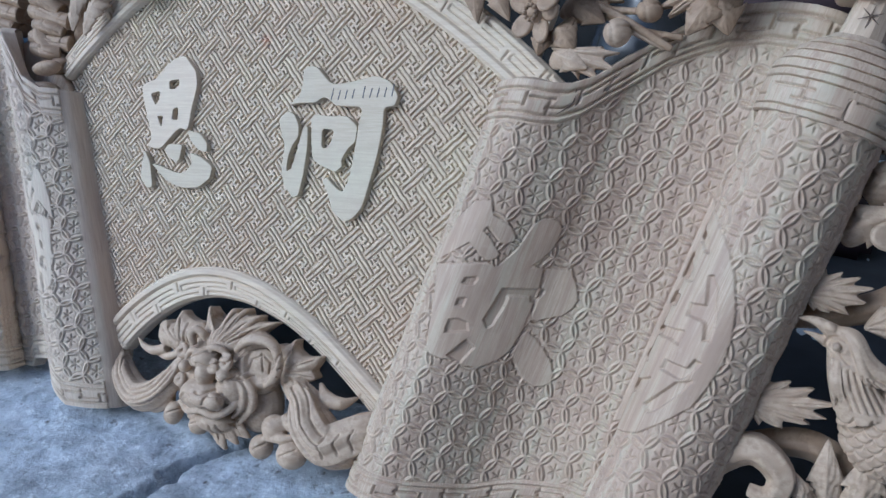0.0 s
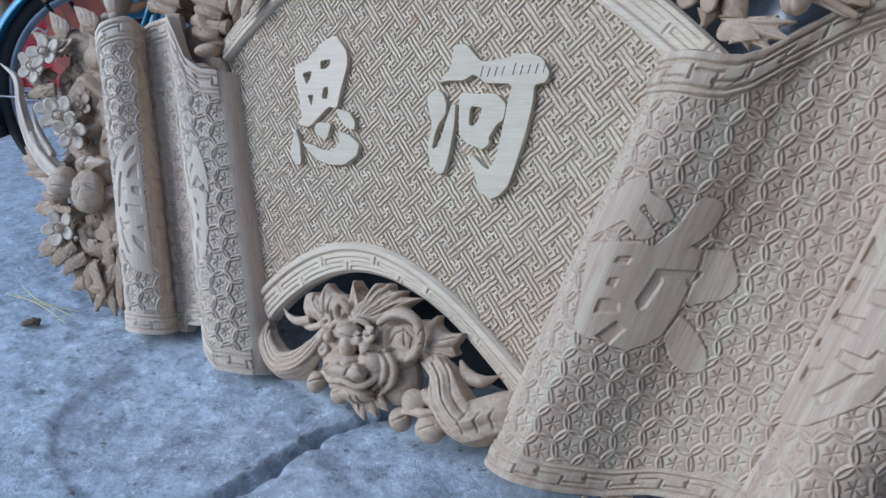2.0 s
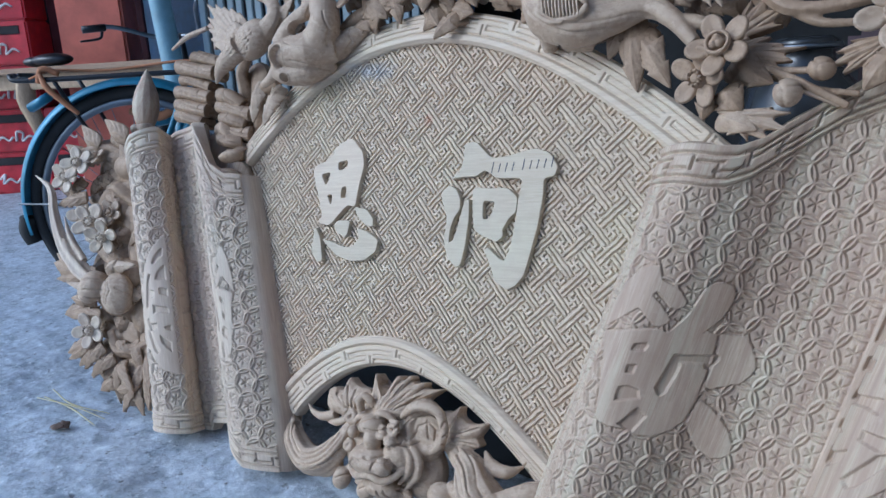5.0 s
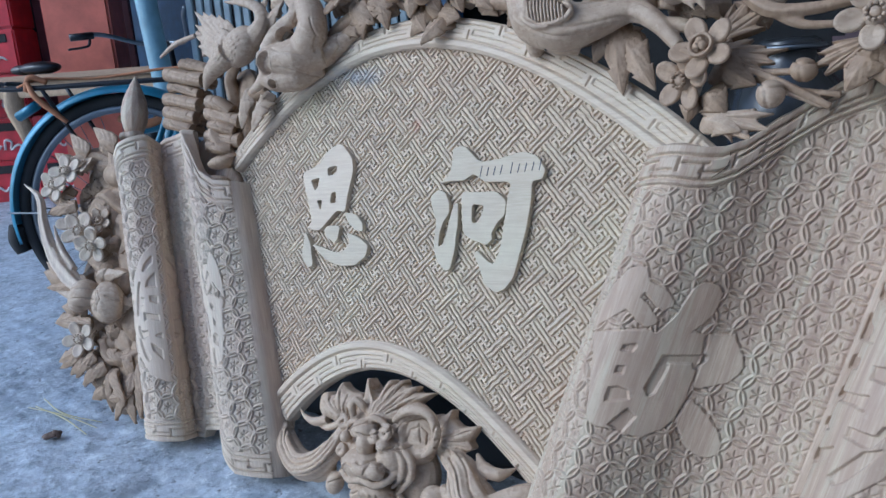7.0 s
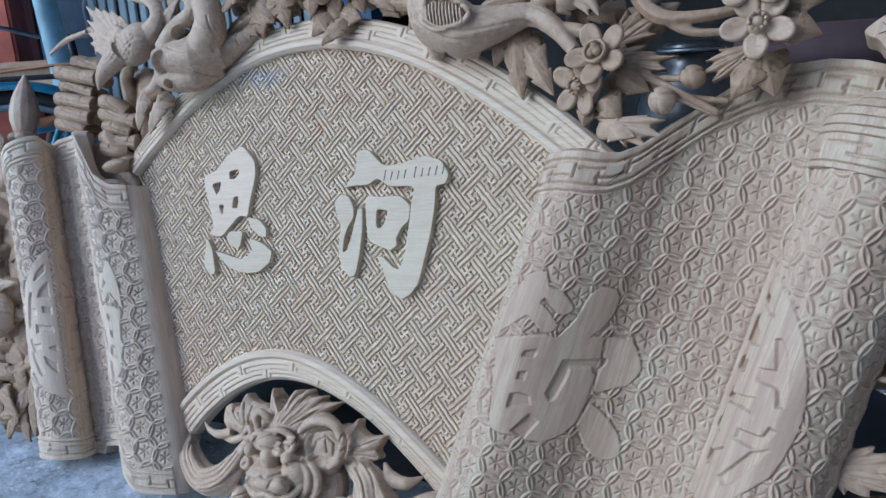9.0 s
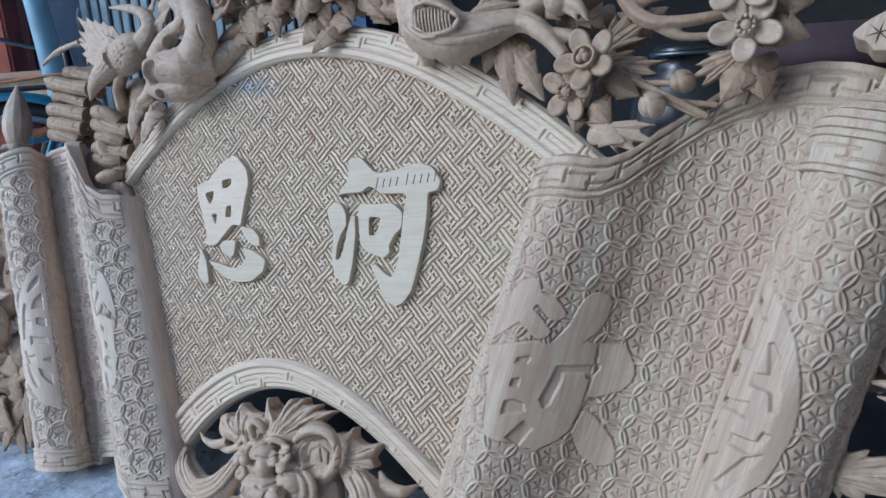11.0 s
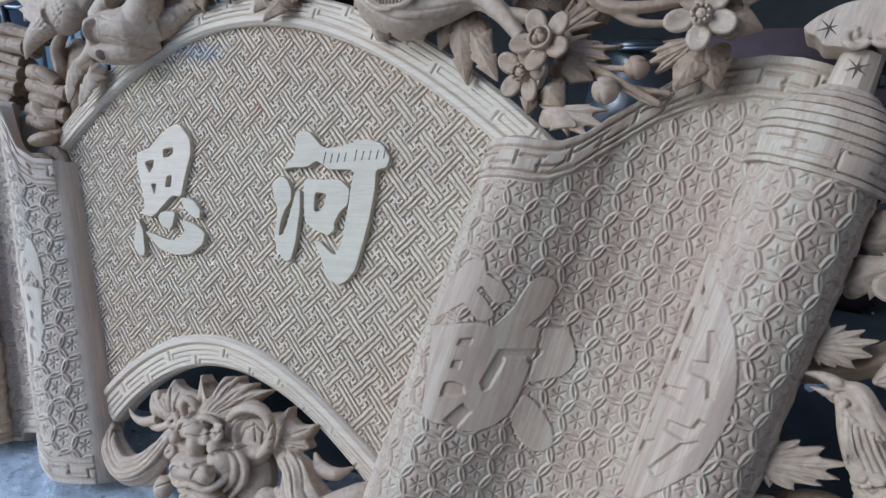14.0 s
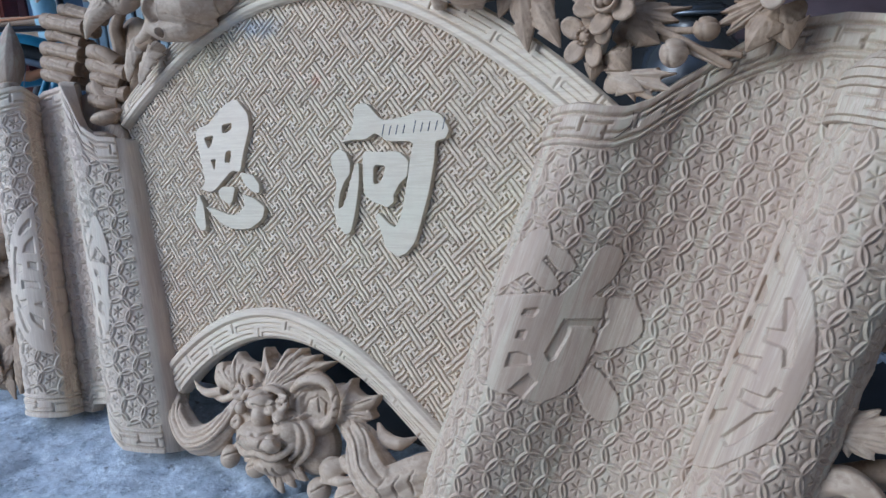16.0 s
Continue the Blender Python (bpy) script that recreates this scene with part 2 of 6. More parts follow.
# the knife wanders a little from line to line
S += 0.00045 * np.sin(Z * 210 + 9 * np.sin(S * 31)) + 0.0005 * (chip - 0.5)
Z += 0.00045 * np.sin(S * 190 + 9 * np.sin(Z * 27)) + 0.0005 * (np.roll(chip, 7, 0) - 0.5)
G = np.stack([S, 0.0136 - H, Z], -1)
mid_s, mid_z = (S[:-1, :-1] + S[1:, 1:]) / 2, (Z[:-1, :-1] + Z[1:, 1:]) / 2
keep = (np.abs(mid_s) < edge(mid_z) + 0.02) & (mid_z < rim_in(np.clip(mid_s, -0.47, 0.5)) + 0.012) & (mid_z > 0.0)
keep &= (np.abs(mid_s) > 0.27) | (mid_z > arch_out(np.clip(mid_s, -0.28, 0.29)) - 0.012)
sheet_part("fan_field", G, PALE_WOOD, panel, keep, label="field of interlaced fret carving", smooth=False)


def band(name, inner, outer, lo, hi, label, beads, shift=0.0):
    """A curved frame with a raised inner bead and a cut running-key line."""
    n, m = int((hi - lo) / 0.0011), 71
    s = np.linspace(lo, hi, n)
    vi, vo = inner(s), outer(s)
    ds = np.gradient(s)
    t_s, t_v = ds, np.gradient((vi + vo) / 2)
    ln = np.hypot(t_s, t_v)
    arc = np.cumsum(ln)
    # across the band, along the normal of its middle line
    width = (vo - vi) * t_s / ln
    mid_v = (vi + vo) / 2
    r = np.linspace(-0.5, 0.5, m)
    SS = s[:, None] - (t_v / ln)[:, None] * width[:, None] * r
    VV = mid_v[:, None] + (t_s / ln)[:, None] * width[:, None] * r
    D = (r[None, :] + 0.5) * width[:, None]
    D = (width[:, None] - D) if beads == "out" else D
    wd = width[:, None]
    h = 0.0015 + 0 * D
    h += 0.0030 * smooth_step(D, 0.015, 0.011)          # bead along the field
    h -= 0.0045 * smooth_step(D, 0.005, 0.0)
    h -= 0.0030 * np.exp(-((D - 0.0160) / 0.0014) ** 2)
    h -= 0.006 * smooth_step(wd - D, 0.005, 0.0)
    # the key: ticks across half the band, a long cut and a short return beside each
    u = (D - 0.018) / np.maximum(wd - 0.021, 0.01)
    per = 0.118
    ph = (arc[:, None] / per + shift) % 1.0 + 0 * D
    cut = np.zeros_like(D)
    for tick, lo_u, hi_u in ((0.0, 0.50, 1.02), (0.5, -0.02, 0.50)):
        p = (ph - tick) % 1.0
        mid_u = (lo_u + hi_u) / 2
        q = np.abs((p + 0.5) % 1 - 0.5) * per
        cut = np.maximum(cut, np.exp(-(q / 0.0012) ** 2) * (u > lo_u) * (u < hi_u))
        cut = np.maximum(cut, 0.8 * np.exp(-((u - mid_u) / 0.030) ** 2) * (p > 0.07) * (p < 0.90))
        cut = np.maximum(cut, 0.8 * np.exp(-((p - 0.07) * per / 0.0012) ** 2) * (u > mid_u - 0.03) * (u < hi_u - 0.03))
        cut = np.maximum(cut, 0.6 * np.exp(-((u - 0.5) / 0.03) ** 2) * (p > 0.07) * (p < 0.42))
    h -= 0.0046 * cut
    h += 0.0006 * np.sin(arc * 37)[:, None]
    G = np.stack([SS, -h, VV], -1)
    back = G.copy()
    back[..., 1] = 0.025
    return sheet_part(name, G, PALE_WOOD, panel, None, back, label)


band("top_rim", rim_in, rim_out, -0.448, 0.50, "arched rim with a cut key pattern", "in", 0.2)
band("lower_rim", arch_in, arch_out, -0.272, 0.30, "low arched rim with a cut key pattern", "out")

# the board behind the fret field
bs = np.linspace(-0.45, 0.48, 90)
lo_v = np.where(np.abs(bs) < 0.262, (arch_in(np.clip(bs, -0.262, 0.262)) + arch_out(np.clip(bs, -0.262, 0.262))) / 2, np.maximum(0.02, (np.abs(bs) - 0.265) / 0.325))
hi_v = np.maximum((rim_in(bs) + rim_out(bs)) / 2, lo_v + 0.01)
ff = np.linspace(0, 1, 14)[None, :]
BV = lo_v[:, None] + (hi_v - lo_v)[:, None] * ff
BG = np.stack([bs[:, None] + 0 * BV, 0.0165 + 0 * BV, BV], -1)
BB = BG.copy()
BB[..., 1] = 0.034
sheet_part("backing_board", BG, PALE_WOOD, panel, None, BB, "plain backing board of the carving")

# profile of a hanging sheet: distance out from the fan's edge, and depth
PROF = curve([(0.010, -0.020), (0.014, -0.004), (0.016, 0.016), (0.019, 0.034), (0.028, 0.050), (0.045, 0.062), (0.070, 0.069), (0.092, 0.067), (0.120, 0.055),
              (0.154, 0.033), (0.18, 0.013), (0.21, -0.001), (0.25, -0.011), (0.29, -0.014), (0.325, -0.013), (0.345, -0.012), (0.362, -0.012), (0.376, -0.017), (0.384, -0.027)], 12)
N_FLAT = len(PROF)
ROLL_O, ROLL_W, ROLL_R = 0.402, 0.022, 0.066
ang = np.radians(np.arange(196, -75, -1.2))
PROF = np.concatenate([PROF, np.stack([ROLL_O + ROLL_R * np.cos(ang), ROLL_W + ROLL_R * np.sin(ang)], -1)])

# the far end is wound tighter: shallow hollow, the roll overlapping it with a crisp edge
PROF_FAR = curve([(-0.010, -0.020), (-0.009, -0.006), (-0.007, 0.010), (-0.004, 0.0205), (0.003, 0.0305), (0.014, 0.0400), (0.030, 0.0500), (0.050, 0.0600), (0.072, 0.0665), (0.090, 0.0640),
                  (0.106, 0.0545), (0.120, 0.0410), (0.138, 0.0200), (0.160, 0.0020), (0.190, -0.0080), (0.230, -0.0100), (0.2750, -0.0050)], 12)
N_FAR = len(PROF_FAR)
FAR_O, FAR_W, FAR_R = 0.302, 0.024, 0.055
ang = np.radians(np.arange(158, -75, -1.2))
PROF_FAR = np.concatenate([PROF_FAR, np.stack([FAR_O + FAR_R * np.cos(ang), FAR_W + FAR_R * np.sin(ang)], -1)])


def top_edge(o):
    return np.interp(o, [-0.04, 0.016, 0.06, 0.10, 0.12, 0.14, 0.162, 0.184, 0.208, 0.235, 0.263, 0.305, 0.34, 0.368, 0.39],
                     [0.555, 0.557, 0.557, 0.552, 0.553, 0.563, 0.587, 0.61, 0.631, 0.644, 0.655, 0.657, 0.651, 0.642, 0.634])


def low_edge(o):
    return np.interp(o, [-0.04, 0.033, 0.112, 0.183, 0.232, 0.3, 0.36], [0.0, -0.003, -0.008, -0.009, 0.005, 0.012, 0.005])


SEAL_TOP = [(0.035, 0.324), (0.058, 0.34), (0.076, 0.353), (0.096, 0.337), (0.105, 0.332), (0.114, 0.336), (0.116, 0.342), (0.1, 0.36), (0.087, 0.37), (0.091, 0.375), (0.1, 0.366), (0.11, 0.357),
            (0.118, 0.354), (0.126, 0.36), (0.126, 0.365), (0.117, 0.377), (0.092, 0.39), (0.084, 0.406), (0.072, 0.409), (0.059, 0.404), (0.044, 0.384), (0.034, 0.35)]
SEAL_BODY = [(0.040, 0.321), (0.104, 0.331), (0.118, 0.326), (0.131, 0.348), (0.139, 0.383), (0.145, 0.39), (0.157, 0.391), (0.165, 0.387), (0.17, 0.378), (0.17, 0.366), (0.168, 0.352), (0.162, 0.34),
             (0.153, 0.329), (0.168, 0.329), (0.1715, 0.299), (0.1715, 0.271), (0.1715, 0.245), (0.167, 0.218), (0.157, 0.204), (0.142, 0.195), (0.127, 0.195), (0.108, 0.202), (0.09, 0.203), (0.079, 0.207), (0.070, 0.22),
             (0.060, 0.26), (0.050, 0.295)]
SEAL_LOBE = [(0.1695, 0.329), (0.196, 0.328), (0.205, 0.318), (0.215, 0.301), (0.219, 0.29), (0.217, 0.279), (0.209, 0.269), (0.194, 0.264), (0.179, 0.258), (0.1735, 0.264), (0.1735, 0.289)]
SEAL_DROP = [(0.168, 0.216), (0.173, 0.241), (0.176, 0.245), (0.186, 0.239), (0.202, 0.225), (0.218, 0.208), (0.227, 0.192), (0.228, 0.181), (0.221, 0.174), (0.208, 0.172), (0.195, 0.179), (0.182, 0.193)]
SEAL_CUTS = [[(0.087, 0.309), (0.101, 0.311), (0.102, 0.306), (0.1, 0.301), (0.086, 0.301)], [(0.088, 0.282), (0.098, 0.283), (0.098, 0.272), (0.088, 0.272)],
             [(0.087, 0.254), (0.098, 0.256), (0.11, 0.252), (0.114, 0.241), (0.088, 0.236)], [(0.101, 0.207), (0.116, 0.23), (0.128, 0.22), (0.119, 0.198)],
             [(0.133, 0.299), (0.176, 0.301), (0.178, 0.296), (0.171, 0.283), (0.168, 0.284), (0.165, 0.29), (0.142, 0.29), (0.143, 0.28), (0.138, 0.25), (0.133, 0.246), (0.126, 0.257)]]
SEAL_LINES = [[(0.030, 0.322), (0.104, 0.331)], [(0.169, 0.328), (0.1725, 0.299), (0.1725, 0.271), (0.1725, 0.245), (0.168, 0.217)]]
OVAL = [(0.323, 0.430), (0.349, 0.401), (0.374, 0.372), (0.392, 0.344), (0.407, 0.310), (0.415, 0.282), (0.418, 0.253), (0.414, 0.224), (0.408, 0.202),
        (0.391, 0.184), (0.365, 0.160), (0.323, 0.145)]
OVAL_CUTS = [[(0.330, 0.400), (0.331, 0.384), (0.348, 0.367), (0.355, 0.366), (0.346, 0.382)], [(0.329, 0.365), (0.329, 0.334), (0.350, 0.334), (0.344, 0.348)],
             [(0.364, 0.343), (0.370, 0.344), (0.381, 0.329), (0.392, 0.298), (0.397, 0.274), (0.389, 0.274), (0.384, 0.291), (0.380, 0.294), (0.361, 0.298), (0.359, 0.311), (0.376, 0.311)],
             [(0.329, 0.316), (0.329, 0.301), (0.344, 0.305), (0.343, 0.317)], [(0.331, 0.279), (0.330, 0.267), (0.352, 0.269), (0.367, 0.264), (0.366, 0.281)],
             [(0.328, 0.243), (0.328, 0.232), (0.342, 0.237)], [(0.360, 0.246), (0.359, 0.235), (0.382, 0.228), (0.386, 0.229), (0.394, 0.242), (0.397, 0.250), (0.390, 0.253), (0.386, 0.242)],
             [(0.381, 0.225), (0.357, 0.192), (0.365, 0.184), (0.374, 0.190), (0.390, 0.214), (0.397, 0.230)], [(0.331, 0.210), (0.331, 0.190), (0.349, 0.208), (0.353, 0.223)]]


def line_gap(x, y, pts):
    """Distance of points to a broken line."""
    d = np.full(x.shape, 9.0)
    for (x0, y0), (x1, y1) in zip(pts[:-1], pts[1:]):
        ex, ey = x1 - x0, y1 - y0
        t = np.clip(((x - x0) * ex + (y - y0) * ey) / (ex * ex + ey * ey + 1e-12), 0, 1)
        d = np.minimum(d, np.hypot(x - x0 - t * ex, y - y0 - t * ey))
    return d


def hanging_sheet(side, step, name, label, profile, n_flat, mat):
    """The scroll's end: an inner curl, a hollow and an outer roll, cut with rings and stars."""
    run = np.concatenate([[0], np.cumsum(np.hypot(*np.diff(profile, axis=0).T))])
    a = np.linspace(0, run[-1], int(run[-1] / step))
    fit_o = np.interp(a, run, profile[:, 0])
    w = np.interp(a, run, profile[:, 1])
    do, dw = np.gradient(fit_o), np.gradient(w)
    ln = np.hypot(do, dw)
    no, nw = -dw / ln, do / ln
    roll = a > run[n_flat - 1] + 0.0002
    if side > 0:
        o = fit_o
        vt = np.where(roll, 0.545, top_edge(o))
        vb = low_edge(o)
    else:
        o = np.where(roll, np.interp(fit_o, [0.250, 0.275, 0.303, 0.330, 0.357], [0.318, 0.350, 0.392, 0.425, 0.46]), np.interp(fit_o, [-0.01, 0.042, 0.10, 0.125, 0.28], [-0.06, 0.04, 0.165, 0.235, 0.31]))
        vt = np.interp(fit_o, [0.03, 0.055, 0.072, 0.09, 0.13, 0.18, 0.25, 0.30, 0.35], [0.553, 0.572, 0.620, 0.650, 0.668, 0.674, 0.664, 0.640, 0.590])
        vb = np.interp(fit_o, [0.03, 0.065, 0.090, 0.12, 0.17, 0.24, 0.25, 0.37], [0.008, 0.010, 0.030, 0.056, 0.060, 0.050, 0.034, 0.030])
    nv = int(0.66 / step)
    f = np.linspace(0, 1, nv)
    V = vb[:, None] + (vt - vb)[:, None] * f
    Aa, O = a[:, None] + 0 * V, o[:, None] + 0 * V
    # rings on a triangular lattice that follows the sheet, in upright columns
    c = 0.043
    start = np.where(roll, run[n_flat] + 1.326 * ROLL_R, np.interp(0.246 if side > 0 else 0.150, profile[:n_flat, 0], run[:n_flat]))[:, None]
    X, Y = (Aa - start) / 0.0337 * (c * 0.866), (V + 0.30 * Aa - 0.0277) / 0.0405 * c
    row = np.round(X / (c * 0.866))
    ring, star = np.full(V.shape, 9.0), np.zeros(V.shape)
    for dr in (-1, 0, 1):
        rr = row + dr
        sh = (rr % 2) * c / 2
        col = np.round((Y - sh) / c)
        for dc in (-1, 0, 1):
            dy, dx = Y - sh - (col + dc) * c, X - rr * c * 0.866
            r = np.hypot(dx, dy)
            ring = np.minimum(ring, np.abs(r - c / 1.732))
            th = np.arctan2(dy, dx) + 0.35
            q = np.abs((th / (math.pi / 3) + 0.5) % 1 - 0.5) * (math.pi / 3) * r
            star = np.maximum(star, np.exp(-(q / 0.0011) ** 2) * smooth_step(r, 0.0125, 0.0080))
    h = 0.0024 * smooth_step(ring, 0.0020, 0.0009) - 0.0030 * star - 0.0008 * np.exp(-((ring - 0.0036) / 0.0014) ** 2)
    if side < 0:
        h *= np.where((fit_o > 0.12) & ~roll, 1.9, 1.4)[:, None]
    # cells bow up a little between the rings
    h += 0.0008 * smooth_step(ring, 0.0, 0.012)
    # smooth seal-script plaques with sunk openings
    mask, holes = np.zeros(V.shape), np.zeros(V.shape)
    for poly in (SEAL_TOP, SEAL_BODY, SEAL_LOBE, SEAL_DROP):
        mask = np.maximum(mask, inside(O, V, poly))
    for poly in SEAL_CUTS:
        holes = np.maximum(holes, inside(O, V, poly))
    lim = (O < 0.445)
    oval = inside(O, V, OVAL) & lim
    mask = np.maximum(mask, oval)
    for poly in OVAL_CUTS:
        holes = np.maximum(holes, inside(O, V, poly) & lim)
    outline = blur(mask, 2)
    for line in SEAL_LINES:
        holes = np.maximum(holes, 0.75 * np.exp(-(line_gap(O, V, line) / 0.0013) ** 2))
    h = h * (1 - mask) + 0.0020 * blur(mask, 1) - 0.0042 * blur(holes * mask, 1)
    h -= 0.0012 * np.where((outline > 0.02) & (outline < 0.5), 1, 0)
    # key borders along the top and the foot
    for dist, amp in ((vt[:, None] - V, 1), (V - vb[:, None], 0.8)):
        dd = dist / amp
        bord = smooth_step(dd, 0.052, 0.050) * (np.where(roll, 0, 1)[:, None] if amp == 1 and side > 0 else 1)
        line = sum(np.exp(-((dd - p) / 0.0022) ** 2) for p in (0.012, 0.040, 0.049))
        ph = (Aa / 0.062) % 1
        line = line + np.exp(-((dd - 0.0205) / 0.0018) ** 2) * (ph > 0.1) * (ph < 0.62) + np.exp(-((dd - 0.0305) / 0.0018) ** 2) * (ph > 0.45) * (ph < 0.97)
        for c0, lo, hi in ((0.05, 0.012, 0.032), (0.53, 0.019, 0.040)):
            line = line + np.exp(-((np.abs((ph - c0 + 0.5) % 1 - 0.5) * 0.062) / 0.0017) ** 2) * (dd > lo) * (dd < hi)
        h = h * (1 - bord) + bord * (0.0045 - 0.0046 * np.minimum(line, 1))
    if side < 0:
        h *= (fit_o > 0.004)[:, None]
    h[:, (0, -1)] -= 0.004
    lump = 0.0012 * np.sin(9 * V + 4 * Aa) + 0.0008 * np.sin(31 * V - 22 * Aa)
    h = h + lump
    P0 = fit_o[:, None] + 0 * V
    OO, WW = P0 + no[:, None] * h, w[:, None] + nw[:, None] * h
    G = np.stack([side * (edge(V) + OO), -WW, V], -1)
    O2, W2 = P0 - no[:, None] * 0.022, (w - nw * 0.022)[:, None] + 0 * V
    back = np.stack([side * (edge(V) + O2), -W2, V], -1)
    ob = sheet_part(name, G, mat, panel, None, back, label)
    # the plain back of the sheet
    sheet_part("sheet_back", back[::8, ::8], mat, ob)
    return ob


hanging_sheet(1, 0.0012, "scroll_end", "scroll end carved with rings, stars and seal script", PROF, N_FLAT, ROLL_WOOD)
hanging_sheet(-1, 0.0013, "scroll_end", "scroll end carved with rings, stars and seal script", PROF_FAR, N_FAR, FAR_WOOD_LIT)


# ---- carving tools: each gives points and four-cornered faces ----
OUT = np.array((0.0, -1.0, 0.0))


def unit(v):
    v = np.asarray(v, float)
    return v / max(np.linalg.norm(v), 1e-9)


def grid_faces(n, m, wrap=False):
    ids = np.arange(n * m).reshape(n, m)
    nxt = np.roll(ids, -1, 1) if wrap else ids[:, 1:]
    cur = ids if wrap else ids[:, :-1]
    return np.stack([cur[:-1], nxt[:-1], nxt[1:], cur[1:]], -1).reshape(-1, 4)


def join(*pieces):
    vs, fs, k = [], [], 0
    for v, f in pieces:
        vs.append(v)
        fs.append(f + k)
        k += len(v)
    return np.concatenate(vs), np.concatenate(fs)


def tube(pts, radii, seg=12, flutes=0, cut=0.0, flat=1.0, n=8):
    """A tapering limb through points, with lengthwise grooves; flat below 1 presses it towards the panel."""
    p = curve([tuple(at(*q)) for q in pts], n)
    r = np.interp(np.linspace(0, 1, len(p)), np.linspace(0, 1, len(radii)), radii)
    t = np.gradient(p, axis=0)
    t /= np.linalg.norm(t, axis=1)[:, None] + 1e-9
    side = np.cross(t, OUT)
    side /= np.linalg.norm(side, axis=1)[:, None] + 1e-9
    up = np.cross(side, t)
    a = np.linspace(0, 2 * np.pi, seg, endpoint=False)
    k = 1 - cut * (0.5 - 0.5 * np.cos(flutes * a)) if flutes else np.ones(seg)
    ring = p[:, None] + r[:, None, None] * k[None, :, None] * (np.cos(a)[None, :, None] * side[:, None] + flat * np.sin(a)[None, :, None] * up[:, None])
    ring = np.concatenate([p[None, :1] + 0 * ring[:1], ring, p[None, -1:] + 0 * ring[:1]])
    return ring.reshape(-1, 3), grid_faces(len(ring), seg, True)


def blob(c, r, turn=0.0, flutes=0, cut=0.0, nu=22, nv=13, pinch=0.0):
    """A rounded lump at (s, v, w), with half-sizes (s, v, w), turned in the panel's plane; flutes run from pole to pole along v."""
    u, v = np.meshgrid(np.linspace(0, 2 * np.pi, nu, endpoint=False), np.linspace(-np.pi / 2, np.pi / 2, nv))
    k = 1 - cut * (0.5 - 0.5 * np.cos(flutes * u)) if flutes else 1.0
    x, z, y = np.cos(v) * np.cos(u) * k, np.sin(v), np.cos(v) * np.sin(u) * k
    x, y = x * (1 - pinch * np.maximum(z, 0) ** 1.5), y * (1 - pinch * np.maximum(z, 0) ** 1.5)
    x, z, y = x * r[0], z * r[1], y * r[2]
    ca, sa = math.cos(radians(turn)), math.sin(radians(turn))
    q = np.stack([c[0] + ca * x - sa * z, -(c[2] + y), c[1] + sa * x + ca * z], -1)
    return q.reshape(-1, 3), grid_faces(nv, nu, True)


def leaf(base, tip, width, lobes=3, lift=0.012, thick=0.007, teeth=0.30, face=(0, -1, 0), fan=0.35, veins=5, nt=30, nu=17):
    """A carved leaf from base to tip (s, v, w): toothed edge, cut veins, bowed towards the viewer."""
    a, b = np.array(at(*base)), np.array(at(*tip))
    ax = b - a
    ln = np.linalg.norm(ax)
    ax = ax / ln
    side = unit(np.cross(ax, np.asarray(face, float)))
    nrm = np.cross(side, ax)
    t = np.linspace(0, 1, nt)[:, None]
    u = np.linspace(-1, 1, nu)[None, :]
    body = np.sin(np.pi * np.clip(t, 0, 1) ** (0.75 - 0.3 * fan)) ** 0.7 * (1 - 0.25 * t)
    saw = (t * lobes) % 1.0
    half = width / 2 * (body * (1.08 - 1.25 * teeth * saw) + 0.03)
    along = t * ln - np.abs(u) ** 1.5 * half * 0.25 + teeth * np.abs(u) ** 2 * half * 0.55 * saw
    vein = np.abs(((t - 0.55 * np.abs(u)) * veins) % 1.0 - 0.5)
    h = lift * np.sin(np.pi * t) - lift * 0.9 * u ** 2 * body - 0.0046 * np.exp(-(vein / 0.11) ** 2) * body * smooth_step(np.abs(u), 0.02, 0.22)
    h = h + 0.0016 * np.exp(-(u / 0.10) ** 2) * body + 0.10 * half * np.sin(7 * t + 2 * u)
    top = a + along[..., None] * ax + (u * half)[..., None] * side + h[..., None] * nrm
    low = top - thick * (1 - 0.6 * np.abs(u))[..., None] * nrm
    g = np.concatenate([top, low[:, ::-1]], 1)
    return g.reshape(-1, 3), grid_faces(nt, 2 * nu, True)


def frame_of(normal, roll):
    n = unit(normal)
    x = unit(np.cross(n, (0.13, 0.2, 1.0)))
    y = np.cross(n, x)
    c, s = math.cos(radians(roll)), math.sin(radians(roll))
    return c * x + s * y, -s * x + c * y, n


def disc_petal(c, rad, tan, nrm, rl, tw, cup, thick):
    """A round dished petal."""
    ro, ph = np.meshgrid(np.linspace(0.02, 1, 7), np.linspace(0, 2 * np.pi, 18, endpoint=False), indexing="ij")
    edge_r = 1 + 0.06 * np.cos(2 * ph)
    x, y = ro * np.cos(ph) * rl * edge_r, ro * np.sin(ph) * tw * edge_r
    h = cup * (0.55 * ro ** 2 + 0.5 * x / rl) - 0.9 * cup * smooth_step(ro, 0.80, 1.0)
    h = h - 0.05 * rl * np.exp(-(y / (0.16 * tw)) ** 2) * smooth_step(x, 0.4 * rl, -0.5 * rl)
    top = c + x[..., None] * rad + y[..., None] * tan + h[..., None] * nrm
    low = c + 0.97 * x[..., None] * rad + 0.97 * y[..., None] * tan + (h - thick * (1.2 - ro))[..., None] * nrm
    g = np.concatenate([top, low[::-1]])
    return g.reshape(-1, 3), grid_faces(14, 18, True)


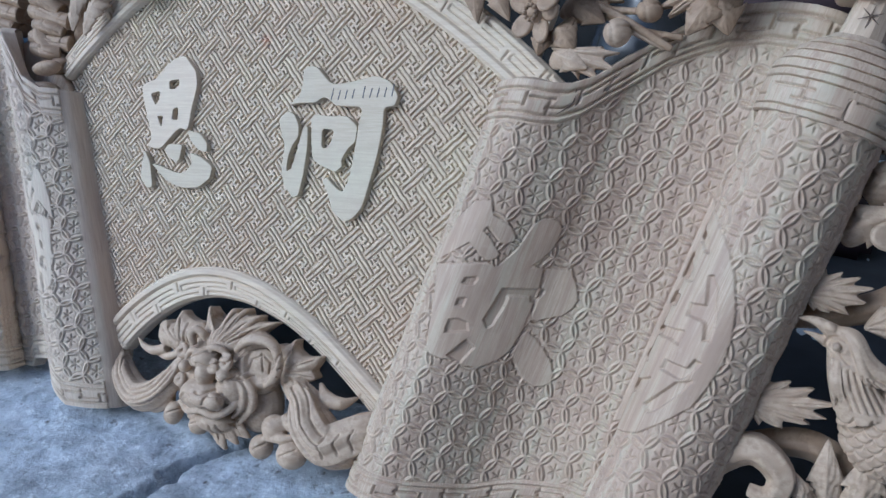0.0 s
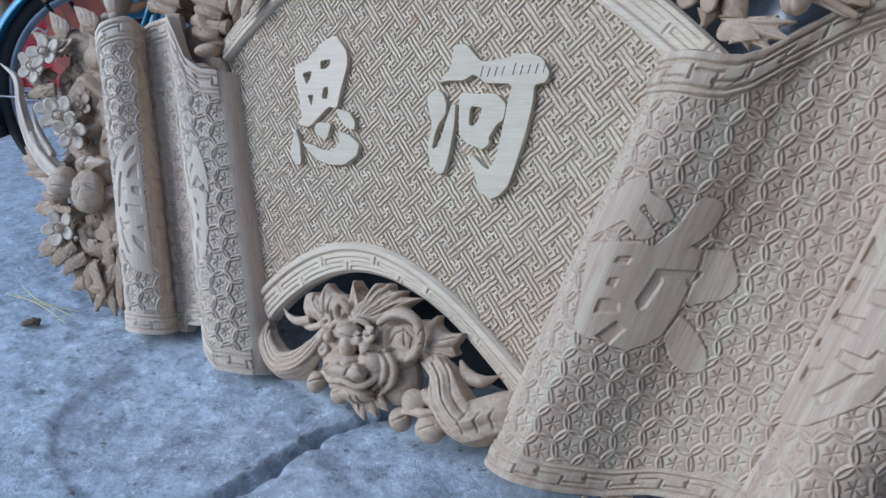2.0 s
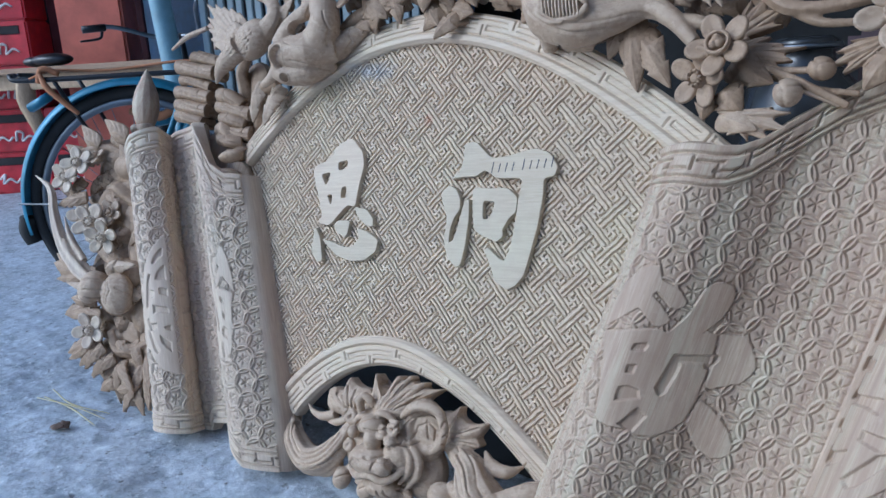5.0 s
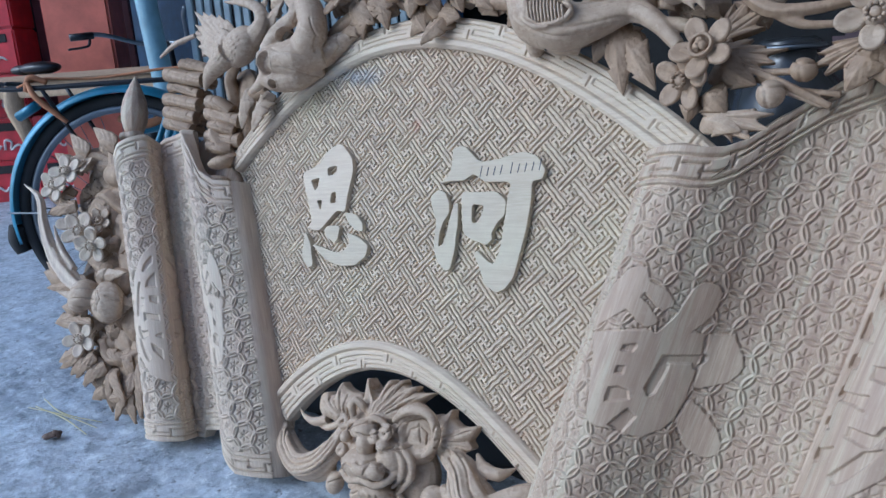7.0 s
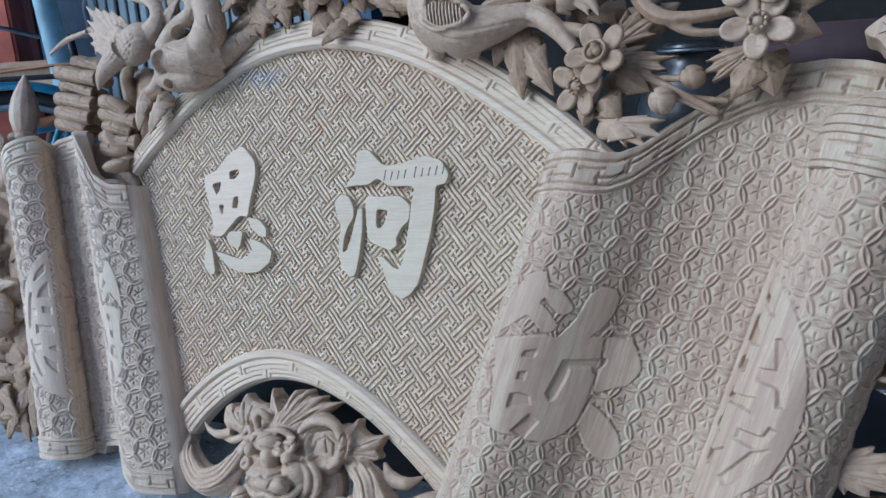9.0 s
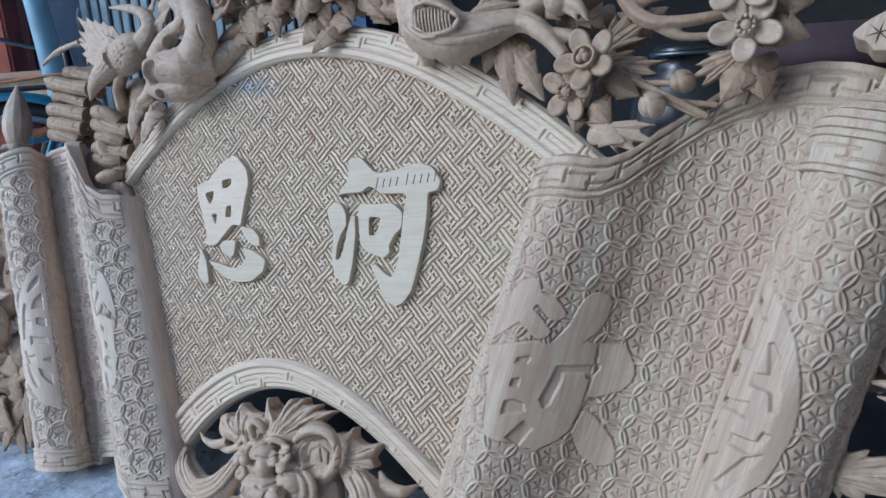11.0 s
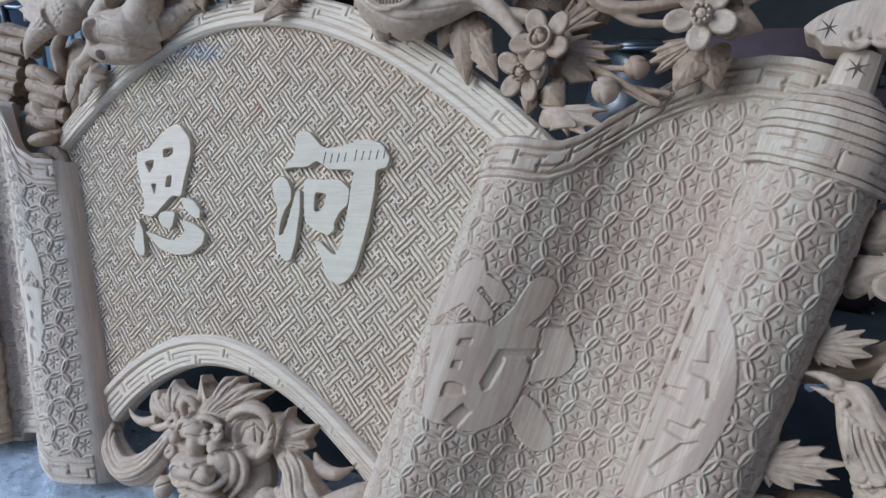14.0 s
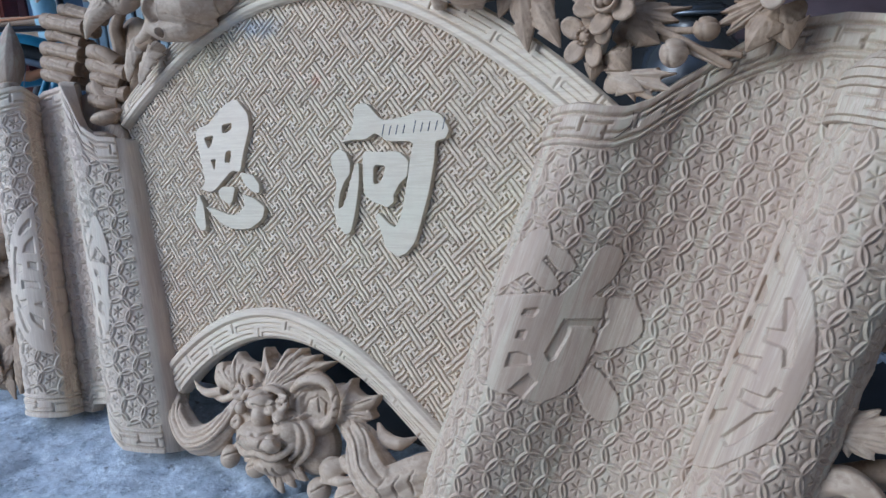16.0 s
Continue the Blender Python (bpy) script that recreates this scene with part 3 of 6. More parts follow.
def flower(c, r, normal=(0, -1, 0), roll=0.0, kind="bead", petals=5, mat=None):
    """A blossom: a carved heart and round petals, each a piece of its own."""
    mat = mat or OPEN_WOOD
    x, y, n = frame_of(normal, roll)
    o = np.array(at(*c))

    def ball(p, rx, rn, k=10):
        u, v = np.meshgrid(np.linspace(0, 2 * np.pi, k, endpoint=False), np.linspace(-np.pi / 2, np.pi / 2, 7))
        q = p + rx * (np.cos(v) * np.cos(u))[..., None] * x + rx * (np.cos(v) * np.sin(u))[..., None] * y + rn * np.sin(v)[..., None] * n
        return q.reshape(-1, 3), grid_faces(7, k, True)
    bits = [ball(o - 0.35 * r * n, 0.42 * r, 0.42 * r, 14)]
    if kind == "bead":
        bits += [ball(o + 0.10 * r * n + 0.23 * r * (math.cos(a) * x + math.sin(a) * y), 0.07 * r, 0.10 * r, 8) for a in np.arange(10) * math.pi / 5]
        bits += [ball(o + 0.05 * r * n, 0.17 * r, 0.10 * r)]
    else:
        bits += [ball(o + 0.10 * r * n + 0.10 * r * (math.cos(a) * x + math.sin(a) * y), 0.15 * r, 0.16 * r) for a in np.arange(3) * 2.094 + 0.5]
        a = np.linspace(0, 2 * np.pi, 24, endpoint=False)
        b = np.linspace(0, 2 * np.pi, 8, endpoint=False)
        A2, B2 = np.meshgrid(a, b, indexing="ij")
        rr = 0.34 * r + 0.06 * r * np.cos(B2)
        q = o + (rr * np.cos(A2))[..., None] * x + (rr * np.sin(A2))[..., None] * y + (0.07 * r + 0.09 * r * np.sin(B2))[..., None] * n
        q = np.concatenate([q, q[:1]])
        bits.append((q.reshape(-1, 3), grid_faces(25, 8, True)))
    heart = mesh_part("flower", *join(*bits), mat, panel)
    for i in range(petals):
        a = 2 * math.pi * i / petals
        d, e = math.cos(a) * x + math.sin(a) * y, -math.sin(a) * x + math.cos(a) * y
        tilt = unit(n + 0.18 * d)
        v, f = disc_petal(o + 0.62 * r * d - (0.04 + 0.03 * (i % 2)) * r * n, unit(d - 0.25 * n * 0 + 0.10 * n), e, tilt, 0.40 * r, 0.37 * r, 0.13 * r, 0.22 * r)
        mesh_part("petal", v, f, mat, heart)
    return heart


def piece(name, mat, *bits, label="", parent=None):
    return mesh_part(name, *join(*bits), mat, parent or panel, label)


def outline_solid(name, outlines, depth, mat, parent, w0, label="", bevel=0.0011, soft=True):
    """A flat raised form from closed outlines in (s, v); an outline inside another is a hole."""
    cu = bpy.data.curves.new(name, "CURVE")
    cu.dimensions, cu.fill_mode, cu.extrude, cu.bevel_depth, cu.bevel_resolution, cu.offset = "2D", "BOTH", depth / 2, bevel, 2, -bevel
    for pts in outlines:
        p = np.asarray(pts, float)
        if soft:
            for _ in range(2):
                q = np.roll(p, -1, 0)
                p = np.stack([0.86 * p + 0.14 * q, 0.14 * p + 0.86 * q], 1).reshape(-1, 2)
        sp = cu.splines.new("POLY")
        sp.points.add(len(p) - 1)
        for k, (a, b) in zip(sp.points, p):
            k.co = (a, b, 0, 1)
        sp.use_cyclic_u = True
    tmp = bpy.data.objects.new("tmp", cu)
    scene.collection.objects.link(tmp)
    me = bpy.data.meshes.new_from_object(tmp.evaluated_get(bpy.context.evaluated_depsgraph_get()))
    bpy.data.objects.remove(tmp)
    bpy.data.curves.remove(cu)
    me.transform(Matrix(((1, 0, 0, 0), (0, 0, -1, -w0), (0, 1, 0, 0), (0, 0, 0, 1))))
    me.materials.clear()
    me.materials.append(mat)
    ob = new(name, me)
    ob.name = name
    ob.parent = parent
    return tagged(ob, label) if label else ob


def fused(name, mat, *bits, voxel=0.0021, label="", parent=None):
    """Several swellings carved as one solid."""
    ob = mesh_part(name, *join(*bits), mat, parent or panel, label)
    mod = ob.modifiers.new("fuse", "REMESH")
    mod.mode, mod.voxel_size, mod.use_smooth_shade = "VOXEL", voxel, True
    me = bpy.data.meshes.new_from_object(ob.evaluated_get(bpy.context.evaluated_depsgraph_get()))
    ob.modifiers.clear()
    old = ob.data
    ob.data = me
    bpy.data.meshes.remove(old)
    me.name = name
    me.materials.clear()
    me.materials.append(mat)
    me.polygons.foreach_set("use_smooth", [True] * len(me.polygons))
    return ob


def leaves(mat, *bits):
    for v, f in bits:
        mesh_part("leaf", v, f, mat, panel)


def incise(ob, lines, width=0.0014, depth=0.0026):
    """Knife cuts along lines in (s, v) on the face of a carving."""
    me = ob.data
    co = np.empty(len(me.vertices) * 3, np.float32)
    me.vertices.foreach_get("co", co)
    co = co.reshape(-1, 3)
    nr = np.empty(len(me.vertices) * 3, np.float32)
    me.vertices.foreach_get("normal", nr)
    nr = nr.reshape(-1, 3)
    cut = np.zeros(len(co))
    for ln in lines:
        ln = np.asarray(ln)
        lo, hi = ln.min(0) - 3 * width, ln.max(0) + 3 * width
        k = (nr[:, 1] < 0.25) & (co[:, 0] > lo[0]) & (co[:, 0] < hi[0]) & (co[:, 2] > lo[1]) & (co[:, 2] < hi[1])
        g = line_gap(co[k, 0], co[k, 2], ln)
        cut[k] = np.maximum(cut[k], np.exp(-(g / width) ** 2))
    co -= nr * (depth * cut)[:, None]
    me.vertices.foreach_set("co", co.ravel())
    me.update()
    return ob


def plate(outline, c, w, dome, thick, soft=2):
    """A domed piece with a cut outline in (s, v), drawn in towards its middle."""
    p = np.asarray(outline, float)
    for _ in range(soft):
        q = np.roll(p, -1, 0)
        p = np.stack([0.82 * p + 0.18 * q, 0.18 * p + 0.82 * q], 1).reshape(-1, 2)
    c = np.asarray(c, float)
    rings = []
    for k, h in ((0.02, dome), (0.3, 0.94 * dome), (0.55, 0.75 * dome), (0.75, 0.5 * dome), (0.9, 0.22 * dome), (0.985, 0.0), (1.0, -0.002), (0.98, -thick), (0.02, -thick)):
        q = c + k * (p - c)
        rings.append(np.stack([q[:, 0], np.full(len(q), -(w + h)), q[:, 1]], -1))
    return np.concatenate(rings), grid_faces(len(rings), len(p), True)


def palmate(base, tips, w, dome=0.006, thick=0.010, notch=0.72, mat=None):
    """A leaf with pointed fingers spreading from its base."""
    b = np.asarray(base, float)
    out = [b + 0.12 * (np.asarray(tips[0]) - b)]
    for i, t in enumerate(tips):
        t = np.asarray(t, float)
        out.append(t)
        if i + 1 < len(tips):
            out.append(b + notch * ((t + np.asarray(tips[i + 1])) / 2 - b))
    out.append(b + 0.12 * (np.asarray(tips[-1]) - b))
    mid = b + 0.35 * (np.mean(np.asarray(tips, float), axis=0) - b)
    ob = fused("leaf", mat or GREY_WOOD, plate(out, mid, w, dome, thick, 1), voxel=0.0012)
    veins = [[tuple(b + 0.15 * (np.asarray(t) - b)), tuple(b + 0.93 * (np.asarray(t) - b))] for t in tips]
    veins += [[tuple(b + 0.3 * (np.asarray(t) - b)), tuple(b + 0.75 * ((np.asarray(t) + np.asarray(u)) / 2 - b))] for t, u in zip(tips[:-1], tips[1:])]
    return incise(ob, veins, 0.0012, 0.0022)


def dent(ob, c, r, turn=0.0, depth=0.012):
    """A scooped hollow in the face of a carving."""
    me = ob.data
    co = np.empty(len(me.vertices) * 3, np.float32)
    me.vertices.foreach_get("co", co)
    co = co.reshape(-1, 3)
    nr = np.empty(len(me.vertices) * 3, np.float32)
    me.vertices.foreach_get("normal", nr)
    a = radians(turn)
    x, z = co[:, 0] - c[0], co[:, 2] - c[1]
    d = np.hypot((x * math.cos(a) + z * math.sin(a)) / r[0], (z * math.cos(a) - x * math.sin(a)) / r[1])
    k = nr.reshape(-1, 3)[:, 1] < 0.1
    co[:, 1] += np.where(k, depth * smooth_step(d, 1.0, 0.72) - 0.12 * depth * np.exp(-((d - 1.12) / 0.12) ** 2), 0)
    me.vertices.foreach_set("co", co.ravel())
    me.update()
    return ob


def scale_cuts(c0, c1, v0, v1, r, slant=0.0):
    """Rows of overlapping scale edges."""
    out = []
    for j, v in enumerate(np.arange(v0, v1, -0.95 * r)):
        for s in np.arange(c0 + (j % 2) * r, c1, 2 * r):
            out.append(arc_line((s + slant * (v0 - v), v), r, 180, 360))
    return out


def arc_line(c, r, a0, a1, squash=1.0, n=14):
    a = np.radians(np.linspace(a0, a1, n))
    return np.stack([c[0] + r * np.cos(a), c[1] + r * squash * np.sin(a)], -1)


def beside(pts, gaps, lo=0.08, hi=0.92):
    """Lines running along a limb at sideways distances."""
    p = curve([(q[0], q[1]) for q in pts], 8)
    t = np.gradient(p, axis=0)
    t /= np.linalg.norm(t, axis=1)[:, None] + 1e-9
    n = np.stack([-t[:, 1], t[:, 0]], -1)
    a, b = int(lo * len(p)), int(hi * len(p))
    return [(p + g * n)[a:b] for g in gaps]


# ---- the two raised characters ----
thought = outline_solid("character_thought", [
    [(-0.249, 0.564), (-0.206, 0.577), (-0.179, 0.606), (-0.151, 0.614), (-0.123, 0.587), (-0.118, 0.562), (-0.128, 0.524), (-0.133, 0.490), (-0.154, 0.493),
     (-0.194, 0.456), (-0.223, 0.460), (-0.215, 0.477)],
    [(-0.182, 0.571), (-0.159, 0.574), (-0.159, 0.560), (-0.180, 0.556)], [(-0.224, 0.550), (-0.202, 0.554), (-0.202, 0.542), (-0.211, 0.530)],
    [(-0.169, 0.525), (-0.158, 0.527), (-0.157, 0.507), (-0.171, 0.506)], [(-0.205, 0.512), (-0.192, 0.513), (-0.194, 0.493)]],
    0.012, PALE_WOOD, panel, -0.0065, "raised smooth character with four cut openings")
for stroke in (
    [(-0.230, 0.455), (-0.215, 0.432), (-0.206, 0.392), (-0.220, 0.389), (-0.236, 0.406), (-0.234, 0.437)],
    [(-0.174, 0.466), (-0.143, 0.466), (-0.148, 0.441), (-0.156, 0.435), (-0.176, 0.446), (-0.183, 0.458)],
    [(-0.212, 0.432), (-0.186, 0.427), (-0.158, 0.419), (-0.135, 0.419), (-0.118, 0.436), (-0.128, 0.454), (-0.098, 0.446), (-0.074, 0.432), (-0.078, 0.413),
     (-0.103, 0.396), (-0.137, 0.394), (-0.171, 0.402), (-0.193, 0.417)],
    [(-0.136, 0.490), (-0.106, 0.486), (-0.089, 0.470), (-0.088, 0.455), (-0.105, 0.457), (-0.123, 0.470)]):
    outline_solid("stroke", [stroke], 0.012, STROKE_WOOD_DIMMED, thought, -0.0065)
river = outline_solid("character_river", [
    [(0.096, 0.587), (0.109, 0.592), (0.120, 0.590), (0.148, 0.564), (0.179, 0.566), (0.200, 0.571), (0.225, 0.576), (0.250, 0.568), (0.265, 0.546), (0.260, 0.533),
     (0.243, 0.530), (0.243, 0.502), (0.237, 0.460), (0.225, 0.411), (0.218, 0.386), (0.204, 0.369), (0.188, 0.362), (0.167, 0.376), (0.156, 0.401), (0.145, 0.421),
     (0.151, 0.427), (0.172, 0.410), (0.182, 0.406), (0.192, 0.427), (0.199, 0.478), (0.201, 0.503), (0.206, 0.531), (0.159, 0.532), (0.148, 0.540), (0.137, 0.545),
     (0.121, 0.536), (0.093, 0.536), (0.071, 0.532), (0.093, 0.547), (0.096, 0.569)]],
    0.012, STROKE_WOOD_DIMMED, panel, -0.0065, "raised smooth character with pen strokes on its top bar")
outline_solid("stroke", [[(0.071, 0.524), (0.085, 0.518), (0.094, 0.502), (0.095, 0.485), (0.084, 0.471), (0.078, 0.454), (0.076, 0.431), (0.085, 0.436), (0.092, 0.458), (0.102, 0.498),
     (0.111, 0.502), (0.113, 0.471), (0.109, 0.427), (0.102, 0.396), (0.091, 0.392), (0.074, 0.409), (0.066, 0.436), (0.070, 0.472), (0.058, 0.499), (0.056, 0.513)]], 0.012, STROKE_WOOD_DIMMED, river, -0.0065)
outline_solid("stroke", [[(0.116, 0.519), (0.149, 0.517), (0.180, 0.518), (0.200, 0.503), (0.1985, 0.480), (0.186, 0.470), (0.176, 0.453), (0.178, 0.443), (0.166, 0.434), (0.150, 0.440),
     (0.140, 0.442), (0.123, 0.453), (0.119, 0.480)],
    [(0.138, 0.498), (0.160, 0.496), (0.152, 0.470), (0.139, 0.469)]], 0.012, STROKE_WOOD_DIMMED, river, -0.0065)
# pen writing, as plain upright bars in two groups
for k in range(9):
    s0 = 0.150 + 0.0122 * k + (0.006 if k > 3 else 0)
    v0 = 0.5405 + 0.0007 * k
    tall = 0.0135 if k % 4 else 0.017
    outline_solid("pen_stroke", [[(s0, v0), (s0 + 0.0012, v0), (s0 + 0.0042, v0 + tall), (s0 + 0.0030, v0 + tall)]], 0.0006, INK, river, 0.0008, bevel=0.0002, soft=False)


# ---- roll ends: ringed caps, necks, collars and brush tips ----
def turned(profile, foot, axis, seg=40):
    """A turned form: (height, radius) pairs along an axis in the panel's frame."""
    a = np.linspace(0, 2 * np.pi, seg, endpoint=False)
    ax = unit(axis)
    x = unit(np.cross(ax, OUT))
    y = np.cross(x, ax)
    p = np.asarray(profile, float)
    g = foot + p[:, :1, None].transpose(0, 2, 1) * 0 + p[:, 0][:, None, None] * ax + p[:, 1][:, None, None] * (np.cos(a)[None, :, None] * x + np.sin(a)[None, :, None] * y)
    return g.reshape(-1, 3), grid_faces(len(p), seg, True)


CAP = [(0.0, 0.066), (0.001, 0.0715), (0.006, 0.072), (0.0075, 0.0675), (0.009, 0.071), (0.036, 0.0715), (0.0375, 0.0672), (0.039, 0.072), (0.045, 0.071), (0.0467, 0.066),
       (0.048, 0.0700), (0.056, 0.0690), (0.0580, 0.0630), (0.0590, 0.0660), (0.067, 0.0630), (0.0690, 0.0560), (0.0700, 0.0590), (0.078, 0.0540), (0.0800, 0.0465), (0.0810, 0.0495), (0.088, 0.0420), (0.0900, 0.0345),
       (0.0910, 0.0370), (0.098, 0.0290), (0.100, 0.0)]


def cut_cap(foot, axis):
    """The cap with a running key cut round its broad band."""
    p = np.asarray(CAP)
    hs = np.sort(np.concatenate([np.linspace(0, 0.102, 150), p[:, 0]]))
    rs = np.interp(hs, p[:, 0], p[:, 1])
    seg = 320
    v, f = turned(np.stack([hs, rs], -1), foot, axis, seg)
    ph = (np.arange(seg) / seg * 5.0)[None, :] % 1.0
    hh = hs[:, None]
    cut = np.exp(-((hh - 0.017) / 0.0014) ** 2) * (ph > 0.08) * (ph < 0.66) + np.exp(-((hh - 0.028) / 0.0014) ** 2) * (ph > 0.42) * (ph < 0.96)
    for c0, lo, hi in ((0.03, 0.010, 0.030), (0.53, 0.015, 0.036)):
        cut = cut + np.exp(-((np.abs((ph - c0 + 0.5) % 1 - 0.5) * 0.09) / 0.0014) ** 2) * (hh > lo) * (hh < hi)
    ax = unit(axis)
    core = foot + ((v - foot) @ ax)[:, None] * ax
    rad = v - core
    ln = np.linalg.norm(rad, axis=1)[:, None] + 1e-9
    wob = 0.0007 * np.sin(np.arange(seg) * 0.17)[None, :] + 0.0005 * np.sin(hh * 190 + np.arange(seg)[None, :] * 0.07)
    return core + rad / ln * np.maximum(ln - 0.0032 * np.minimum(cut, 1).reshape(-1, 1) + wob.reshape(-1, 1), 0), f


NECK = [(0.090, 0.0245), (0.115, 0.0225), (0.140, 0.021), (0.142, 0.0)]
TIP = [(0.165, 0.0), (0.165, 0.015), (0.19, 0.017), (0.20, 0.021), (0.215, 0.0265), (0.235, 0.028), (0.26, 0.024), (0.285, 0.015), (0.305, 0.005), (0.312, 0.0)]


def roll_end(side, offset):
    axis = np.array((side * 0.325, 0.0, 1.0))
    v0 = 0.506
    foot = np.array((side * (edge(v0) + offset), -ROLL_W, v0))
    ax = unit(axis)
    v, f = cut_cap(foot, axis)
    cap = mesh_part("roll_cap", v, f, ROLL_WOOD, panel, "turned cap with stepped rings")
    mesh_part("neck", *turned(NECK, foot, axis, 10), ROLL_WOOD, cap, smooth=False)
    c = foot + ax * 0.158
    # cloud collar: a thick slab with scalloped edge and two curls
    half = [(0.0, 0.034), (0.026, 0.031), (0.048, 0.021), (0.063, 0.010), (0.060, 0.003), (0.050, -0.001), (0.044, -0.012), (0.030, -0.014), (0.018, -0.018), (0.008, -0.020), (0.0, -0.006)]
    edge_pts = [(c[0] + a, c[2] + b) for a, b in half] + [(c[0] - a, c[2] + b) for a, b in half[-2:0:-1]]
    front = ROLL_W + 0.026
    bits = [plate(edge_pts, (c[0], c[2] + 0.008), front, 0.003, 0.050)]
    lines = []
    for k in (-1, 1):
        th = np.linspace(0, 4.6, 12)
        sp = [(c[0] + k * (0.014 + (0.014 - 0.0020 * a) * math.cos(a + 3.6)), c[2] - 0.005 + (0.014 - 0.0020 * a) * math.sin(a + 3.6)) for a in th]
        bits.append(tube([(x, y, front + 0.003) for x, y in sp], [0.0040, 0.0046, 0.0036], 9, n=3))
        bits.append(blob((c[0] + k * 0.013, c[2] - 0.004, front), (0.0045, 0.0045, 0.006)))
    fused("collar", ROLL_WOOD, *bits, voxel=0.0012, parent=cap)
    v, f = turned(TIP, foot, axis, 36)
    mid_line = foot + ((v - foot) @ ax)[:, None] * ax
    wave = 1 - 0.06 * (np.arange(len(v)) % 3 == 0)
    v = mid_line + (v - mid_line) * wave[:, None]
    mesh_part("brush_tip", v, f, ROLL_WOOD, cap)
    # stars on neck and collar: flush slivers, the grooves' shade put into their colour
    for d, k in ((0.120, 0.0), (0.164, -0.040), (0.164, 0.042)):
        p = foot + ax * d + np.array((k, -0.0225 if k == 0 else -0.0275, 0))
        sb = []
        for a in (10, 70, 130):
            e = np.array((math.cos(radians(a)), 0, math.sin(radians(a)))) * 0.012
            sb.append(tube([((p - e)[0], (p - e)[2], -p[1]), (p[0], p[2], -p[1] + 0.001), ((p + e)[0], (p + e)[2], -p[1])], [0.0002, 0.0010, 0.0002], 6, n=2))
        mesh_part("star", *join(*sb), DARK_MARKS_AND_SHADE, cap)


roll_end(1, ROLL_O)

# the far finial: neck, two small curls and a brush tip
far_foot = np.array((-0.790, -0.012, 0.590))
far_axis = np.array((-0.10, 0.0, 1.0))
far_neck = mesh_part("neck", *turned([(0.0, 0.0), (0.0, 0.024), (0.06, 0.0215), (0.085, 0.020), (0.087, 0.0)], far_foot, far_axis, 10), ROLL_WOOD, panel, "tapering neck of the finial", smooth=False)
q = far_foot + unit(far_axis) * 0.080
fused("curl_knot", ROLL_WOOD, blob((q[0] - 0.014, q[2], 0.026), (0.014, 0.012, 0.014)), blob((q[0] + 0.014, q[2], 0.026), (0.014, 0.012, 0.014)), blob((q[0], q[2] + 0.006, 0.012), (0.026, 0.012, 0.020)), parent=far_neck)
v, f = turned([(0.085, 0.0), (0.085, 0.017), (0.10, 0.023), (0.12, 0.029), (0.14, 0.030), (0.165, 0.026), (0.19, 0.017), (0.21, 0.008), (0.225, 0.0)], far_foot, far_axis, 36)
core = far_foot + ((v - far_foot) @ unit(far_axis))[:, None] * unit(far_axis)
v = core + (v - core) * (1 - 0.06 * (np.arange(len(v)) % 3 == 0))[:, None]
mesh_part("brush_tip", v, f, ROLL_WOOD, far_neck)

# inner curls' closed ends
for side in (1, -1):
    c = side * (edge(0.55) + 0.060)
    piece("curl_end", ROLL_WOOD, blob((c, 0.553, 0.024), (0.034, 0.013, 0.030), -side * 6, 9, 0.05))

# plain return of the far sheet, between its wave top and the rim
piece("sheet_return", ROLL_WOOD, plate([(-0.432, 0.48), (-0.426, 0.560), (-0.446, 0.580), (-0.490, 0.612), (-0.540, 0.652), (-0.580, 0.640), (-0.590, 0.580), (-0.520, 0.48)], (-0.48, 0.56), 0.004, 0.004, 0.020))

# a dark knot and the pen-marked crack in the near sheet
piece("knot", DARK_MARKS_AND_SHADE, blob((edge(0.114) + 0.182, 0.114, 0.0035), (0.008, 0.0045, 0.0035), 10))
piece("crack", DARK_MARKS_AND_SHADE, tube([(edge(0.545) + 0.128, 0.548, 0.053), (edge(0.53) + 0.130, 0.530, 0.0535), (edge(0.515) + 0.118, 0.515, 0.0595)], [0.0004, 0.0009, 0.0004], 6, n=3))


# ---- lion mask under the low arch ----

def curl(c, r, side, w, turns=1.2, thick=0.006):
    """A small spiral lock."""
    th = np.linspace(0, turns * 2 * math.pi, 12)
    k = np.linspace(1, 0.25, 12)
    return tube([(c[0] + side * r * q * math.cos(a + 1.0), c[1] + r * q * math.sin(a + 1.0), w + 0.004 * i / 12) for i, (a, q) in enumerate(zip(th, k))], [thick * 0.6, thick, thick, thick * 0.8], 9, n=3)


TAIL = [(0.119, 0.111, 0.012), (0.161, 0.099, 0.030), (0.187, 0.068, 0.042), (0.222, 0.046, 0.042), (0.265, 0.065, 0.024), (0.299, 0.073, 0.000)]
LOCK = [(-0.264, 0.098, -0.010), (-0.233, 0.066, 0.010), (-0.179, 0.044, 0.028), (-0.128, 0.057, 0.036), (-0.094, 0.087, 0.038), (-0.077, 0.123, 0.030)]
EAR = [(-0.149, 0.147), (-0.145, 0.170), (-0.130, 0.177), (-0.120, 0.171), (-0.105, 0.175), (-0.103, 0.188), (-0.097, 0.198), (-0.087, 0.188), (-0.069, 0.182), (-0.052, 0.183), (-0.043, 0.172), (-0.054, 0.155), (-0.076, 0.139), (-0.098, 0.125), (-0.119, 0.132), (-0.140, 0.134)]
